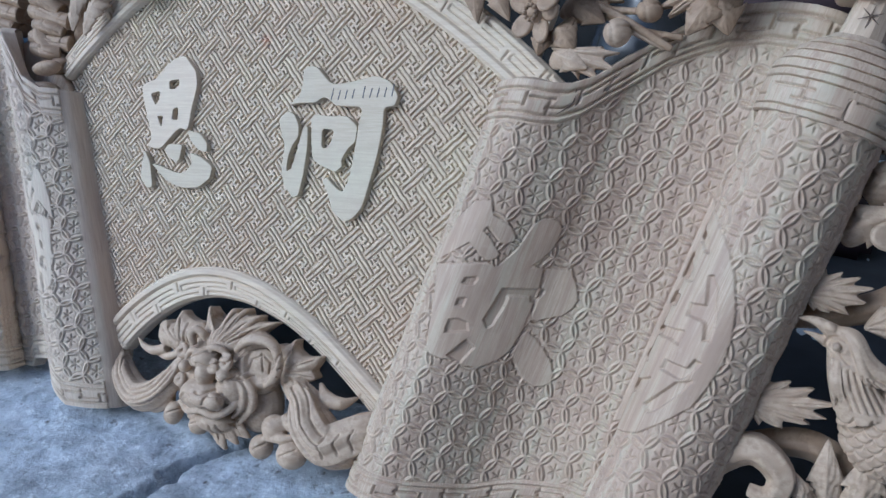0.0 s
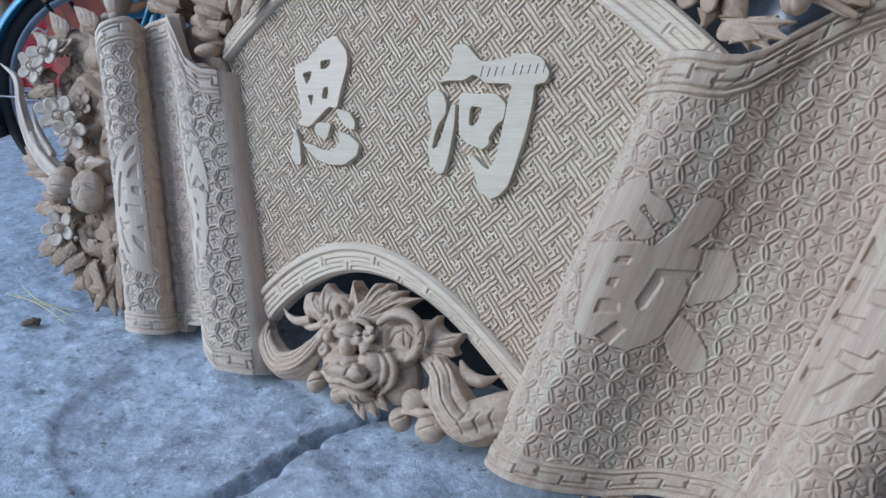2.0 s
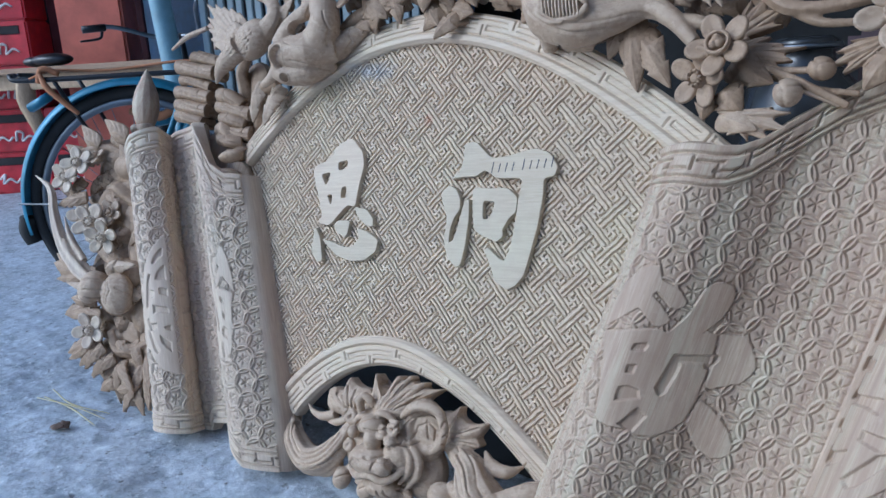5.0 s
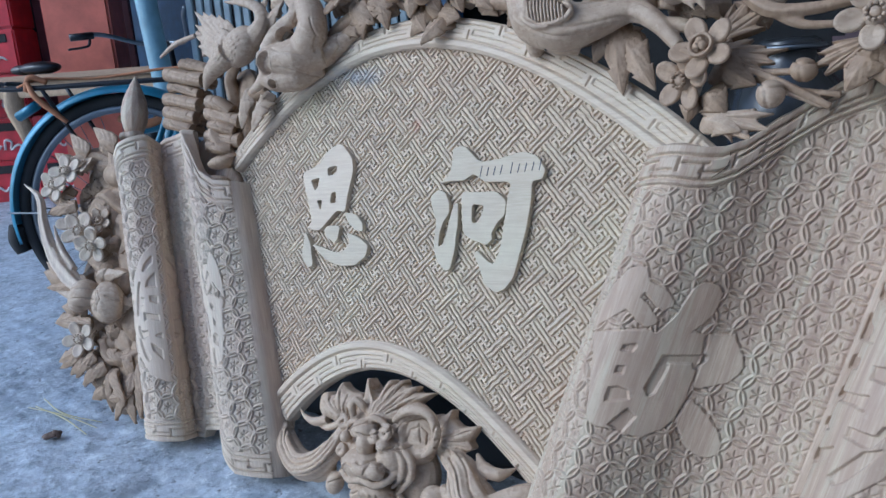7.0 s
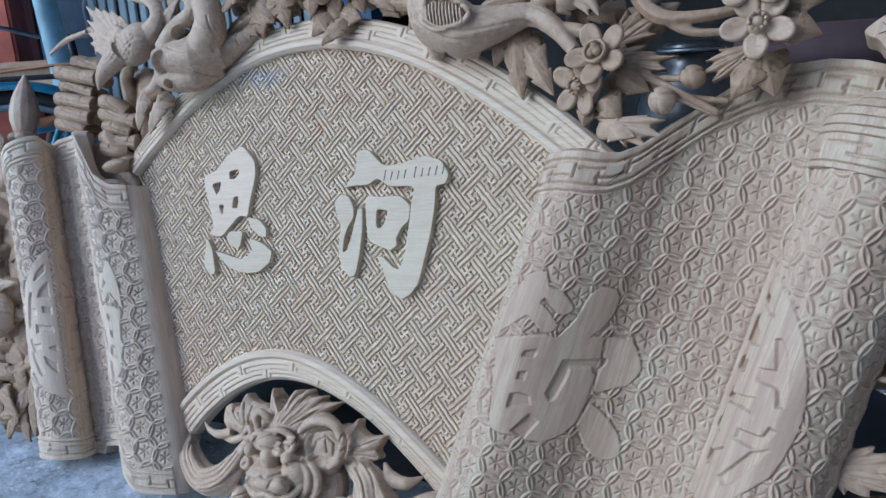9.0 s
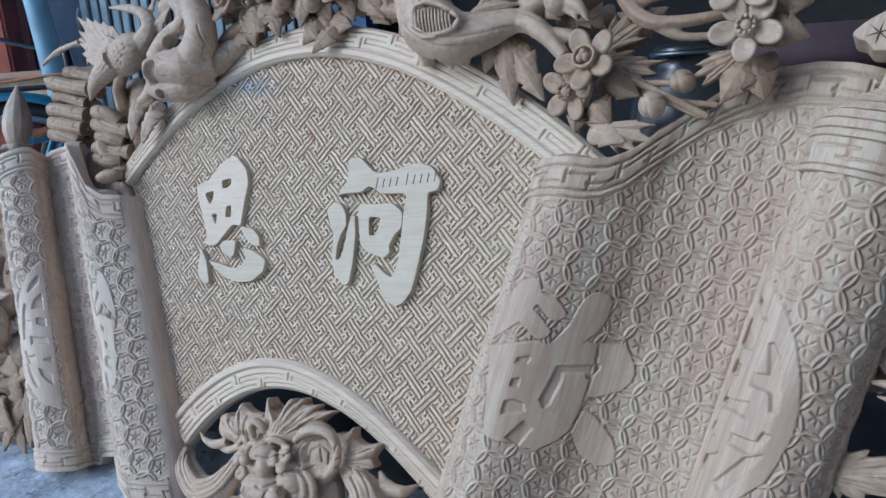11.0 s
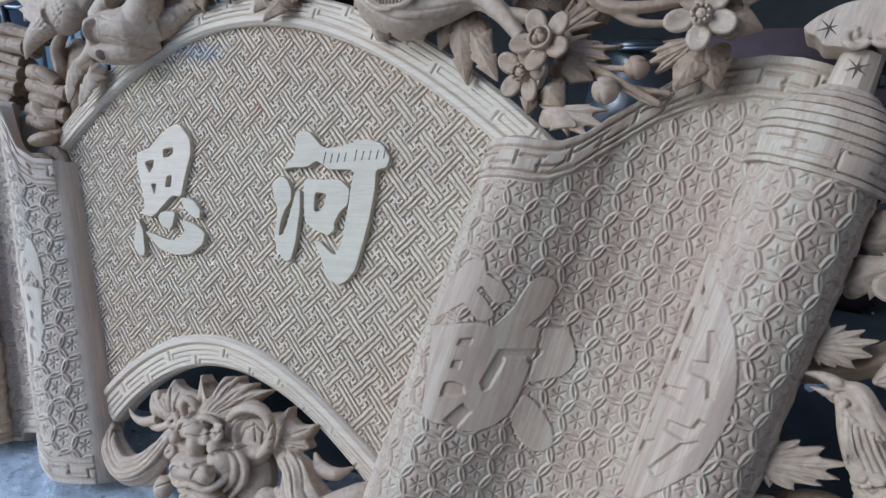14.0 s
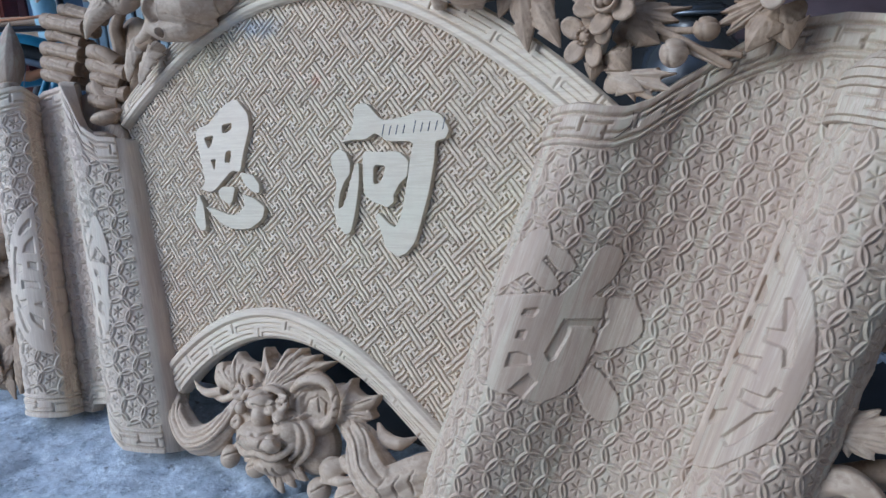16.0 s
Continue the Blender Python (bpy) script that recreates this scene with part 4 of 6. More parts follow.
MANE = [(0.092, 0.170), (0.114, 0.168), (0.131, 0.184), (0.128, 0.166), (0.147, 0.155), (0.179, 0.164), (0.170, 0.147), (0.162, 0.138), (0.172, 0.127), (0.147, 0.116), (0.133, 0.101), (0.112, 0.102), (0.096, 0.118)]
CROWN = [(-0.049, 0.147), (-0.045, 0.183), (-0.041, 0.215), (-0.024, 0.190), (-0.010, 0.186), (0.008, 0.216), (0.021, 0.202), (0.034, 0.219), (0.040, 0.202), (0.063, 0.210), (0.062, 0.197), (0.099, 0.203), (0.070, 0.183), (0.049, 0.162), (0.014, 0.146), (-0.024, 0.138)]
lion_bits = [
    blob((-0.027, 0.092, 0.010), (0.072, 0.078, 0.04)),
    blob((0.061, 0.072, 0.008), (0.046, 0.048, 0.028), 10),
    blob((-0.005, 0.137, 0.060), (0.024, 0.017, 0.02), 5),
    blob((-0.000, 0.115, 0.064), (0.015, 0.02, 0.016)),
    blob((-0.007, 0.080, 0.056), (0.042, 0.026, 0.028)),
    blob((0.009, 0.079, 0.076), (0.026, 0.013, 0.014)),
    blob((-0.026, 0.078, 0.070), (0.014, 0.013, 0.013)),
    blob((0.033, 0.080, 0.076), (0.016, 0.014, 0.014)),
    blob((0.037, 0.117, 0.064), (0.012, 0.011, 0.012)),
    blob((-0.050, 0.117, 0.056), (0.01, 0.01, 0.01)),
    blob((0.041, 0.098, 0.046), (0.026, 0.03, 0.024), 15),
    tube([(-0.058, 0.061, 0.052), (-0.031, 0.053, 0.064), (0.006, 0.062, 0.074), (0.031, 0.057, 0.072), (0.052, 0.069, 0.064), (0.058, 0.082, 0.054), (0.054, 0.096, 0.056)], [0.004, 0.006, 0.007, 0.006, 0.006, 0.005, 0.003], 9),
    tube([(0.053, 0.115, 0.056), (0.068, 0.098, 0.054), (0.066, 0.075, 0.052), (0.047, 0.053, 0.050)], [0.003, 0.006, 0.006, 0.003], 9),
    tube([(0.061, 0.121, 0.050), (0.078, 0.099, 0.046), (0.078, 0.073, 0.044), (0.054, 0.044, 0.042)], [0.003, 0.007, 0.007, 0.003], 9),
    blob((0.008, 0.040, 0.044), (0.036, 0.018, 0.024)),
    tube([(-0.046, 0.150, 0.044), (-0.048, 0.167, 0.048), (-0.038, 0.177, 0.050), (-0.026, 0.170, 0.046), (-0.022, 0.160, 0.044)], [0.006, 0.008, 0.006, 0.007, 0.004], 10),
    curl((-0.062, 0.139), 0.011, -1, 0.05, 1.2, 0.006),
    curl((-0.063, 0.093), 0.009, -1, 0.05, 1.2, 0.006),
    curl((0.019, 0.129), 0.01, 1, 0.066, 1.3, 0.005),
    curl((0.039, 0.138), 0.012, 1, 0.06, 1.3, 0.005),
    curl((-0.025, 0.130), 0.008, -1, 0.062, 1.1, 0.004),
    tube([(-0.007, 0.151, 0.060), (0.011, 0.157, 0.060), (0.027, 0.152, 0.056), (0.038, 0.143, 0.052)], [0.003, 0.006, 0.006, 0.003], 9),
    tube([(-0.014, 0.146, 0.060), (-0.037, 0.144, 0.056), (-0.052, 0.130, 0.052)], [0.003, 0.006, 0.003], 9),
    plate(EAR, (-0.095, 0.153), 0.022, 0.016, 0.020, 3),
    plate(MANE, (0.129, 0.140), 0.016, 0.012, 0.020, 3),
    plate(CROWN, (0.007, 0.168), 0.022, 0.022, 0.022, 2),
    blob((0.011, 0.162, 0.030), (0.04, 0.024, 0.022), 8),
    blob((0.066, 0.136, 0.022), (0.046, 0.05, 0.026), 5),
    tube([(0.041, 0.154, 0.046), (0.063, 0.172, 0.050), (0.091, 0.179, 0.050), (0.112, 0.172, 0.046), (0.121, 0.149, 0.042), (0.114, 0.124, 0.040), (0.096, 0.107, 0.040)], [0.004, 0.008, 0.008, 0.008, 0.007, 0.007, 0.003], 10),
    tube([(-0.124, 0.130, 0.022), (-0.158, 0.121, 0.020), (-0.183, 0.125, 0.018), (-0.207, 0.135, 0.010)], [0.009, 0.008, 0.005, 0.001], 9),
    tube([(-0.163, 0.117, 0.010), (-0.126, 0.116, 0.020), (-0.094, 0.127, 0.026)], [0.004, 0.007, 0.006], 9),
    tube(LOCK, [0.012, 0.022, 0.027, 0.026, 0.020, 0.010], 24, 5, 0.18),
    tube([(-0.174, 0.030, 0.020), (-0.138, 0.031, 0.026), (-0.106, 0.046, 0.030), (-0.103, 0.062, 0.032), (-0.117, 0.059, 0.034)], [0.006, 0.011, 0.01, 0.007, 0.004], 12),
    blob((-0.087, 0.032, 0.036), (0.016, 0.02, 0.016), -20, 3, 0.06),
    blob((-0.027, 0.026, 0.040), (0.019, 0.016, 0.016), 20, 3, 0.06),
    tube([(-0.075, 0.052, 0.030), (-0.083, 0.039, 0.032)], [0.008, 0.006], 8),
    tube([(-0.053, 0.036, 0.034), (-0.031, 0.034, 0.038)], [0.008, 0.007], 8),
    tube(TAIL, [0.012, 0.024, 0.034, 0.036, 0.034, 0.030], 28, 7, 0.16),
    curl((0.161, 0.076), 0.015, -1, 0.04, 1.2, 0.008),
    tube([(0.173, 0.120, 0.006), (0.195, 0.105, 0.020), (0.221, 0.101, 0.020), (0.239, 0.110, 0.004)], [0.003, 0.011, 0.01, 0.002], 12),
    blob((0.233, 0.025, 0.030), (0.03, 0.015, 0.02), 15, 3, 0.1),
    blob((0.256, 0.032, 0.014), (0.034, 0.018, 0.02), -10, 3, 0.1),
    blob((0.119, 0.049, 0.038), (0.024, 0.02, 0.018), 20, 4, 0.1),
    blob((0.096, 0.016, 0.038), (0.019, 0.019, 0.018), 0, 3, 0.07),
    blob((0.156, 0.018, 0.042), (0.026, 0.022, 0.02), 15, 3, 0.07),
    tube([(0.103, 0.031, 0.044), (0.142, 0.040, 0.050), (0.172, 0.049, 0.046)], [0.003, 0.008, 0.002], 9),
    tube([(0.131, 0.062, 0.030), (0.152, 0.058, 0.036), (0.162, 0.049, 0.040)], [0.012, 0.012, 0.008], 10),
    leaf((-0.001, 0.038, 0.034), (0.032, -0.001, 0.046), 0.034, 2, 0.008, 0.010, 0.25, veins=4),
    leaf((0.018, 0.040, 0.034), (0.051, 0.010, 0.042), 0.03, 2, 0.008, 0.010, 0.25, veins=4),
    leaf((0.032, 0.043, 0.032), (0.069, 0.022, 0.036), 0.03, 2, 0.008, 0.010, 0.25, veins=4),
    leaf((-0.008, 0.038, 0.034), (0.004, 0.013, 0.042), 0.022, 2, 0.008, 0.010, 0.25, veins=4),
]
cuts = [
    [(-0.014, 0.164), (-0.028, 0.198)],
    [(-0.007, 0.159), (-0.009, 0.186)],
    [(-0.001, 0.164), (0.005, 0.198)],
    [(0.003, 0.167), (0.015, 0.206)],
    [(0.007, 0.165), (0.028, 0.200)],
    [(0.012, 0.169), (0.038, 0.209)],
    [(0.016, 0.165), (0.049, 0.201)],
    [(0.021, 0.165), (0.062, 0.200)],
    [(0.028, 0.164), (0.078, 0.197)],
    [(-0.094, 0.144), (-0.128, 0.161)],
    [(-0.091, 0.146), (-0.117, 0.168)],
    [(-0.086, 0.146), (-0.103, 0.166)],
    [(-0.083, 0.151), (-0.093, 0.183)],
    [(-0.077, 0.150), (-0.077, 0.178)],
    [(-0.072, 0.149), (-0.061, 0.174)],
    [(0.116, 0.143), (0.128, 0.166)],
    [(0.123, 0.138), (0.149, 0.153)],
    [(0.130, 0.139), (0.167, 0.155)],
    [(0.127, 0.133), (0.159, 0.138)],
    [(0.129, 0.130), (0.165, 0.129)],
    [(0.121, 0.126), (0.143, 0.119)],
    [(0.045, 0.140), (0.061, 0.157), (0.087, 0.165), (0.105, 0.157), (0.112, 0.141), (0.105, 0.123)],
    [(0.062, 0.124), (0.069, 0.144), (0.087, 0.152), (0.098, 0.143), (0.097, 0.126)],
    [(0.083, 0.154), (0.088, 0.129)],
    [(-0.033, 0.070), (-0.025, 0.083), (-0.008, 0.081)],
    [(0.019, 0.074), (0.024, 0.089), (0.042, 0.092), (0.050, 0.081)],
    [(-0.001, 0.090), (0.010, 0.089), (0.024, 0.095)],
    [(-0.018, 0.140), (0.005, 0.151), (0.031, 0.145)],
    [(-0.005, 0.132), (0.011, 0.129), (0.027, 0.137)],
    [(0.030, 0.117), (0.042, 0.110), (0.053, 0.119)],
    [(0.051, 0.116), (0.064, 0.114), (0.073, 0.120)],
    [(-0.088, 0.035), (-0.068, 0.044)],
    [(-0.034, 0.028), (-0.013, 0.038)],
    [(0.147, 0.018), (0.169, 0.030)],
    [(0.095, 0.016), (0.109, 0.026)],
    [(0.021, 0.007), (0.016, 0.037)],
    [(0.036, 0.016), (0.027, 0.039)],
    [(0.056, 0.024), (0.043, 0.043)],
]
cuts += beside(TAIL, (-0.022, -0.012, -0.002, 0.009, 0.020), 0.1, 0.62) + beside(LOCK, (-0.012, -0.003, 0.006, 0.014))
cuts.append([(0.228, 0.064), (0.223, 0.050), (0.230, 0.036)])
cuts.append([(0.248, 0.071), (0.244, 0.058), (0.250, 0.043)])
cuts.append([(0.266, 0.079), (0.263, 0.065), (0.270, 0.051)])
lion = incise(fused("lion_mask", GREY_WOOD, *lion_bits, voxel=0.0015, label="carved lion mask with curled mane and beard"), cuts, 0.0014, 0.0036)
dent(lion, (0.082, 0.140), (0.027, 0.031), 0, 0.008)


# ---- openwork sprays ----
far = random.Random(8)
# above the hanging sheet, beside the finial
flower((0.507, 0.673, 0.072), 0.040, (-0.1, -1, 0.15), 12, "bud", 5)
flower((0.478, 0.638, 0.058), 0.038, (-0.35, -1, -0.25), 40, "bead")
flower((0.688, 0.684, 0.068), 0.039, (0.05, -1, -0.1), 20, "bead", mat=GREY_WOOD)
flower((0.684, 0.740, 0.078), 0.044, (0.0, -1, -0.1), 60, "bead", mat=GREY_WOOD)
palmate((0.503, 0.673), [(0.528, 0.694), (0.558, 0.689), (0.573, 0.677), (0.602, 0.670), (0.584, 0.653), (0.576, 0.642), (0.563, 0.628), (0.544, 0.637), (0.529, 0.645)], 0.030, mat=OPEN_WOOD)
palmate((0.508, 0.684), [(0.510, 0.705), (0.514, 0.726), (0.530, 0.741), (0.550, 0.742), (0.574, 0.725), (0.571, 0.700), (0.553, 0.695)], 0.025, mat=OPEN_WOOD)
palmate((0.691, 0.673), [(0.676, 0.649), (0.653, 0.631), (0.630, 0.630), (0.614, 0.641), (0.622, 0.659), (0.636, 0.671), (0.655, 0.673), (0.673, 0.672)], 0.030, mat=OPEN_WOOD)
palmate((0.493, 0.601), [(0.526, 0.574), (0.537, 0.558), (0.565, 0.557), (0.584, 0.570), (0.589, 0.592), (0.571, 0.600)], 0.040)
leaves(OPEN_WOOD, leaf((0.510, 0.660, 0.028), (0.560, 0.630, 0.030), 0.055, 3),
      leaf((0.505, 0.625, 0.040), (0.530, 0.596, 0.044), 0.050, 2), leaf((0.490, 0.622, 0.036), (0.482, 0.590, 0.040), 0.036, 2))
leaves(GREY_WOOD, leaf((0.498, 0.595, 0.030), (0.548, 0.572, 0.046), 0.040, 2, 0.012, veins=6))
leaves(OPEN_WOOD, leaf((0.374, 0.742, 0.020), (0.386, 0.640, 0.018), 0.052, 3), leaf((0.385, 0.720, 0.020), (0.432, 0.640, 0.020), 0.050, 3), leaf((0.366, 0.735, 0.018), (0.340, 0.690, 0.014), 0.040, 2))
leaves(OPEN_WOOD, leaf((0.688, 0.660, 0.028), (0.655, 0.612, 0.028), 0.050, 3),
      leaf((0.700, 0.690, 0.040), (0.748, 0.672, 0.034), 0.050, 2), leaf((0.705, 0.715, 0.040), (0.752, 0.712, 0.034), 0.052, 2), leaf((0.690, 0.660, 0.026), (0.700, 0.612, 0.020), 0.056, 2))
bud_a = fused("bud", GREY_WOOD, blob((0.579, 0.614, 0.040), (0.017, 0.017, 0.017), 0, 3, 0.06), tube([(0.579, 0.625, 0.030), (0.592, 0.620, 0.026), (0.632, 0.600, 0.018)], [0.004, 0.005, 0.004], 8))
bud_b = fused("bud", OPEN_WOOD, blob((0.613, 0.640, 0.034), (0.016, 0.014, 0.015), -20, 3, 0.06), tube([(0.613, 0.640, 0.030), (0.570, 0.645, 0.024), (0.520, 0.655, 0.02)], [0.004, 0.005, 0.004], 8))
for ob, s, v in ((bud_a, 0.579, 0.614), (bud_b, 0.613, 0.640)):
    incise(ob, [[(s - 0.002, v + 0.003), (s + 0.016 * math.cos(a), v + 0.016 * math.sin(a))] for a in (0.4, 2.3, 4.6)], 0.0012, 0.0028)
fused("branch", OPEN_WOOD, tube([(0.553, 0.650, 0.028), (0.590, 0.628, 0.030), (0.640, 0.598, 0.020)], [0.005, 0.006, 0.005], 9, 3, 0.2), tube([(0.555, 0.640, 0.020), (0.600, 0.622, 0.020), (0.650, 0.612, 0.014)], [0.004, 0.004, 0.004], 8))
fused("branch", OPEN_WOOD, tube([(0.535, 0.800, 0.020), (0.545, 0.750, 0.034), (0.575, 0.716, 0.040), (0.620, 0.710, 0.036), (0.670, 0.716, 0.026)], [0.012, 0.011, 0.010, 0.008, 0.006], 16, 5, 0.2),
      tube([(0.575, 0.716, 0.036), (0.61, 0.694, 0.034), (0.66, 0.690, 0.026)], [0.007, 0.006, 0.004], 12, 4, 0.15), tube([(0.560, 0.740, 0.034), (0.600, 0.752, 0.028), (0.660, 0.748, 0.02)], [0.008, 0.007, 0.005], 10, 3, 0.15))
# the old hollow stem on top of the rim
fused("hollow_stem", GREY_WOOD, tube([(0.215, 0.860, 0.010), (0.238, 0.815, 0.034), (0.268, 0.762, 0.044), (0.312, 0.736, 0.050), (0.356, 0.738, 0.044), (0.402, 0.746, 0.036), (0.436, 0.726, 0.036), (0.466, 0.690, 0.034)],
                                [0.022, 0.034, 0.044, 0.036, 0.026, 0.016, 0.013, 0.009], 26, 6, 0.06),
      tube([(0.282, 0.740, 0.040), (0.298, 0.722, 0.034), (0.322, 0.712, 0.018)], [0.028, 0.021, 0.010], 16, 4, 0.08), tube([(0.262, 0.760, 0.034), (0.250, 0.735, 0.022), (0.246, 0.715, 0.008)], [0.024, 0.016, 0.010], 14),
      tube([(0.390, 0.744, 0.030), (0.430, 0.770, 0.026), (0.470, 0.792, 0.016)], [0.014, 0.012, 0.010], 12, 4, 0.12), tube([(0.440, 0.722, 0.032), (0.472, 0.716, 0.028), (0.500, 0.690, 0.024)], [0.011, 0.009, 0.006], 10),
      tube([(0.266, 0.752, 0.082), (0.274, 0.772, 0.088), (0.304, 0.770, 0.090), (0.336, 0.748, 0.084), (0.326, 0.732, 0.084), (0.290, 0.728, 0.086), (0.268, 0.740, 0.084), (0.266, 0.754, 0.082)], [0.0045] * 8, 8),
      label="hollow carved tree stem with a knot hole")
incise(bpy.data.objects["hollow_stem"], beside([(0.215, 0.860), (0.238, 0.815), (0.268, 0.762), (0.312, 0.736), (0.356, 0.738), (0.402, 0.746), (0.436, 0.726)], (-0.022, -0.012, 0.010, 0.020), 0.05, 0.95), 0.0014, 0.002)
stem_hole = piece("knot_hole", OPEN_WOOD, blob((0.300, 0.750, 0.080), (0.033, 0.019, 0.008), -8))
for i in range(11):
    s = 0.274 + 0.0053 * i
    hgt = 0.017 * math.sqrt(max(0.05, 1 - ((i - 5) / 6.2) ** 2))
    mesh_part("hatch_ridge", *tube([(s - 0.002, 0.7525 - 0.0011 * i + hgt, 0.0865), (s, 0.754 - 0.0008 * i, 0.0895), (s + 0.002, 0.7525 - 0.0011 * i - hgt, 0.0865)], [0.0016, 0.0018, 0.0016], 6, n=3), GREY_WOOD, stem_hole)
piece("knot_hole", GAP_SHADE, blob((0.308, 0.712, 0.055), (0.010, 0.008, 0.004), 20), blob((0.284, 0.716, 0.052), (0.005, 0.012, 0.004), 10))
# small bird looking down
fused("bird", GREY_WOOD, blob((0.470, 0.756, 0.060), (0.022, 0.020, 0.022), 40), blob((0.452, 0.790, 0.050), (0.026, 0.036, 0.026), 25, 8, 0.06),
      tube([(0.484, 0.748, 0.066), (0.500, 0.735, 0.070), (0.510, 0.716, 0.068)], [0.010, 0.007, 0.001], 10), tube([(0.480, 0.740, 0.064), (0.490, 0.730, 0.066), (0.496, 0.720, 0.066)], [0.006, 0.004, 0.001], 8),
      blob((0.478, 0.762, 0.080), (0.004, 0.004, 0.003)), label="carved bird with an open beak")
leaves(GREY_WOOD, leaf((0.398, 0.745, 0.024), (0.442, 0.800, 0.024), 0.045, 3), leaf((0.430, 0.768, 0.016), (0.452, 0.745, 0.016), 0.03, 2))
leaves(GREY_WOOD, leaf((0.330, 0.766, 0.040), (0.400, 0.772, 0.030), 0.026, 2), leaf((0.340, 0.774, 0.036), (0.392, 0.800, 0.030), 0.024, 2))

# along the top of the rim
for s, v, w, r, nx, nz, kind in ((-0.144, 0.872, 0.046, 0.040, -0.3, 0.2, "bud"), (-0.100, 0.862, 0.030, 0.034, 0.2, -0.3, "bead"), (0.098, 0.850, 0.040, 0.034, 0.1, 0.5, "bead")):
    flower((s, v, w), r, (nx, -1, nz), 30 * s, kind)
leaves(OPEN_WOOD, leaf((-0.120, 0.850, 0.020), (-0.070, 0.812, 0.022), 0.06, 3), leaf((-0.090, 0.850, 0.018), (-0.030, 0.838, 0.020), 0.06, 3), leaf((-0.06, 0.87, 0.016), (-0.045, 0.80, 0.014), 0.05, 3))
leaves(OPEN_WOOD, leaf((0.020, 0.870, 0.020), (0.010, 0.808, 0.022), 0.055, 3), leaf((0.040, 0.860, 0.022), (0.070, 0.810, 0.020), 0.05, 3), leaf((0.120, 0.850, 0.018), (0.170, 0.795, 0.016), 0.05, 3), leaf((0.10, 0.84, 0.018), (0.115, 0.80, 0.02), 0.04, 2))
fused("bud", OPEN_WOOD, blob((-0.020, 0.852, 0.034), (0.018, 0.018, 0.018), 20, 4, 0.1), blob((0.046, 0.842, 0.036), (0.020, 0.024, 0.018), 0, 4, 0.1), blob((0.006, 0.880, 0.03), (0.022, 0.03, 0.02), 10, 4, 0.1))
fused("branch", OPEN_WOOD, tube([(-0.200, 0.800, 0.004), (-0.150, 0.826, 0.010), (-0.080, 0.846, 0.008), (0.0, 0.858, 0.008), (0.080, 0.846, 0.006), (0.160, 0.812, 0.008), (0.220, 0.800, 0.012)], [0.012, 0.014, 0.012, 0.014, 0.012, 0.012, 0.014], 14, 5, 0.16),
      tube([(-0.06, 0.87, -0.01), (0.0, 0.90, 0.0), (0.1, 0.885, 0.004), (0.2, 0.86, 0.01)], [0.016, 0.018, 0.016, 0.02], 14, 4, 0.14))

for i in range(30):
    s = -0.19 + 0.41 * i / 30
    v = float(rim_out(s)) + far.uniform(0.0, 0.07)
    a = far.uniform(-60, 240)
    ln = far.uniform(0.045, 0.07)
    leaves(OPEN_WOOD, leaf((s, v, 0.0), (s + ln * math.cos(radians(a)), v + ln * math.sin(radians(a)), far.uniform(0.0, 0.03)), far.uniform(0.035, 0.055), far.choice((2, 3, 4)), 0.012, veins=6))
for s, v, r in ((-0.05, 0.885, 0.036), (0.035, 0.90, 0.04), (0.16, 0.868, 0.036)):
    flower((s, v, 0.03), r, (0.1, -1, 0.3), 200 * s, "bead")
for i in range(16):
    s = 0.34 + 0.40 * i / 16
    v = 0.70 + far.uniform(-0.01, 0.12)
    a = far.uniform(0, 360)
    leaves(OPEN_WOOD, leaf((s, v, -0.02), (s + 0.05 * math.cos(radians(a)), v + 0.05 * math.sin(radians(a)), -0.005), far.uniform(0.03, 0.045), 3, 0.010, veins=6))

# stem, bird and stacked rolls on the far shoulder
fused("hollow_stem", GREY_WOOD, tube([(-0.300, 0.762, 0.070), (-0.271, 0.766, 0.058), (-0.229, 0.769, 0.042), (-0.184, 0.778, 0.020)], [0.02, 0.028, 0.036, 0.026], 28),
      tube([(-0.287, 0.785, 0.058), (-0.272, 0.808, 0.062), (-0.252, 0.825, 0.062), (-0.229, 0.838, 0.058), (-0.221, 0.859, 0.056), (-0.237, 0.889, 0.054)], [0.022, 0.016, 0.013, 0.014, 0.02, 0.026], 22),
      tube([(-0.230, 0.771, 0.036), (-0.198, 0.796, 0.046), (-0.190, 0.827, 0.050), (-0.203, 0.858, 0.052), (-0.224, 0.890, 0.050)], [0.032, 0.03, 0.026, 0.024, 0.022], 24),
      tube([(-0.302, 0.738, 0.058), (-0.278, 0.732, 0.048), (-0.239, 0.737, 0.032), (-0.198, 0.753, 0.008)], [0.015, 0.022, 0.026, 0.012], 20),
      tube([(-0.191, 0.776, 0.016), (-0.153, 0.797, 0.008), (-0.112, 0.812, 0.002)], [0.024, 0.018, 0.004], 14),
      tube([(-0.289, 0.751, 0.062), (-0.296, 0.739, 0.060), (-0.321, 0.727, 0.052), (-0.352, 0.720, 0.044)], [0.018, 0.013, 0.01, 0.007], 12),
      voxel=0.0018, label="hollow carved tree stem with cut knots")
stem_far = bpy.data.objects["hollow_stem.001"]
for c, r, turn, depth in (((-0.276, 0.756), (0.013, 0.021), -15, 0.012), ((-0.271, 0.720), (0.009, 0.007), 10, 0.020), ((-0.182, 0.740), (0.012, 0.008), 25, 0.024), ((-0.243, 0.805), (0.016, 0.012), 30, 0.020)):
    dent(stem_far, c, r, turn, depth)
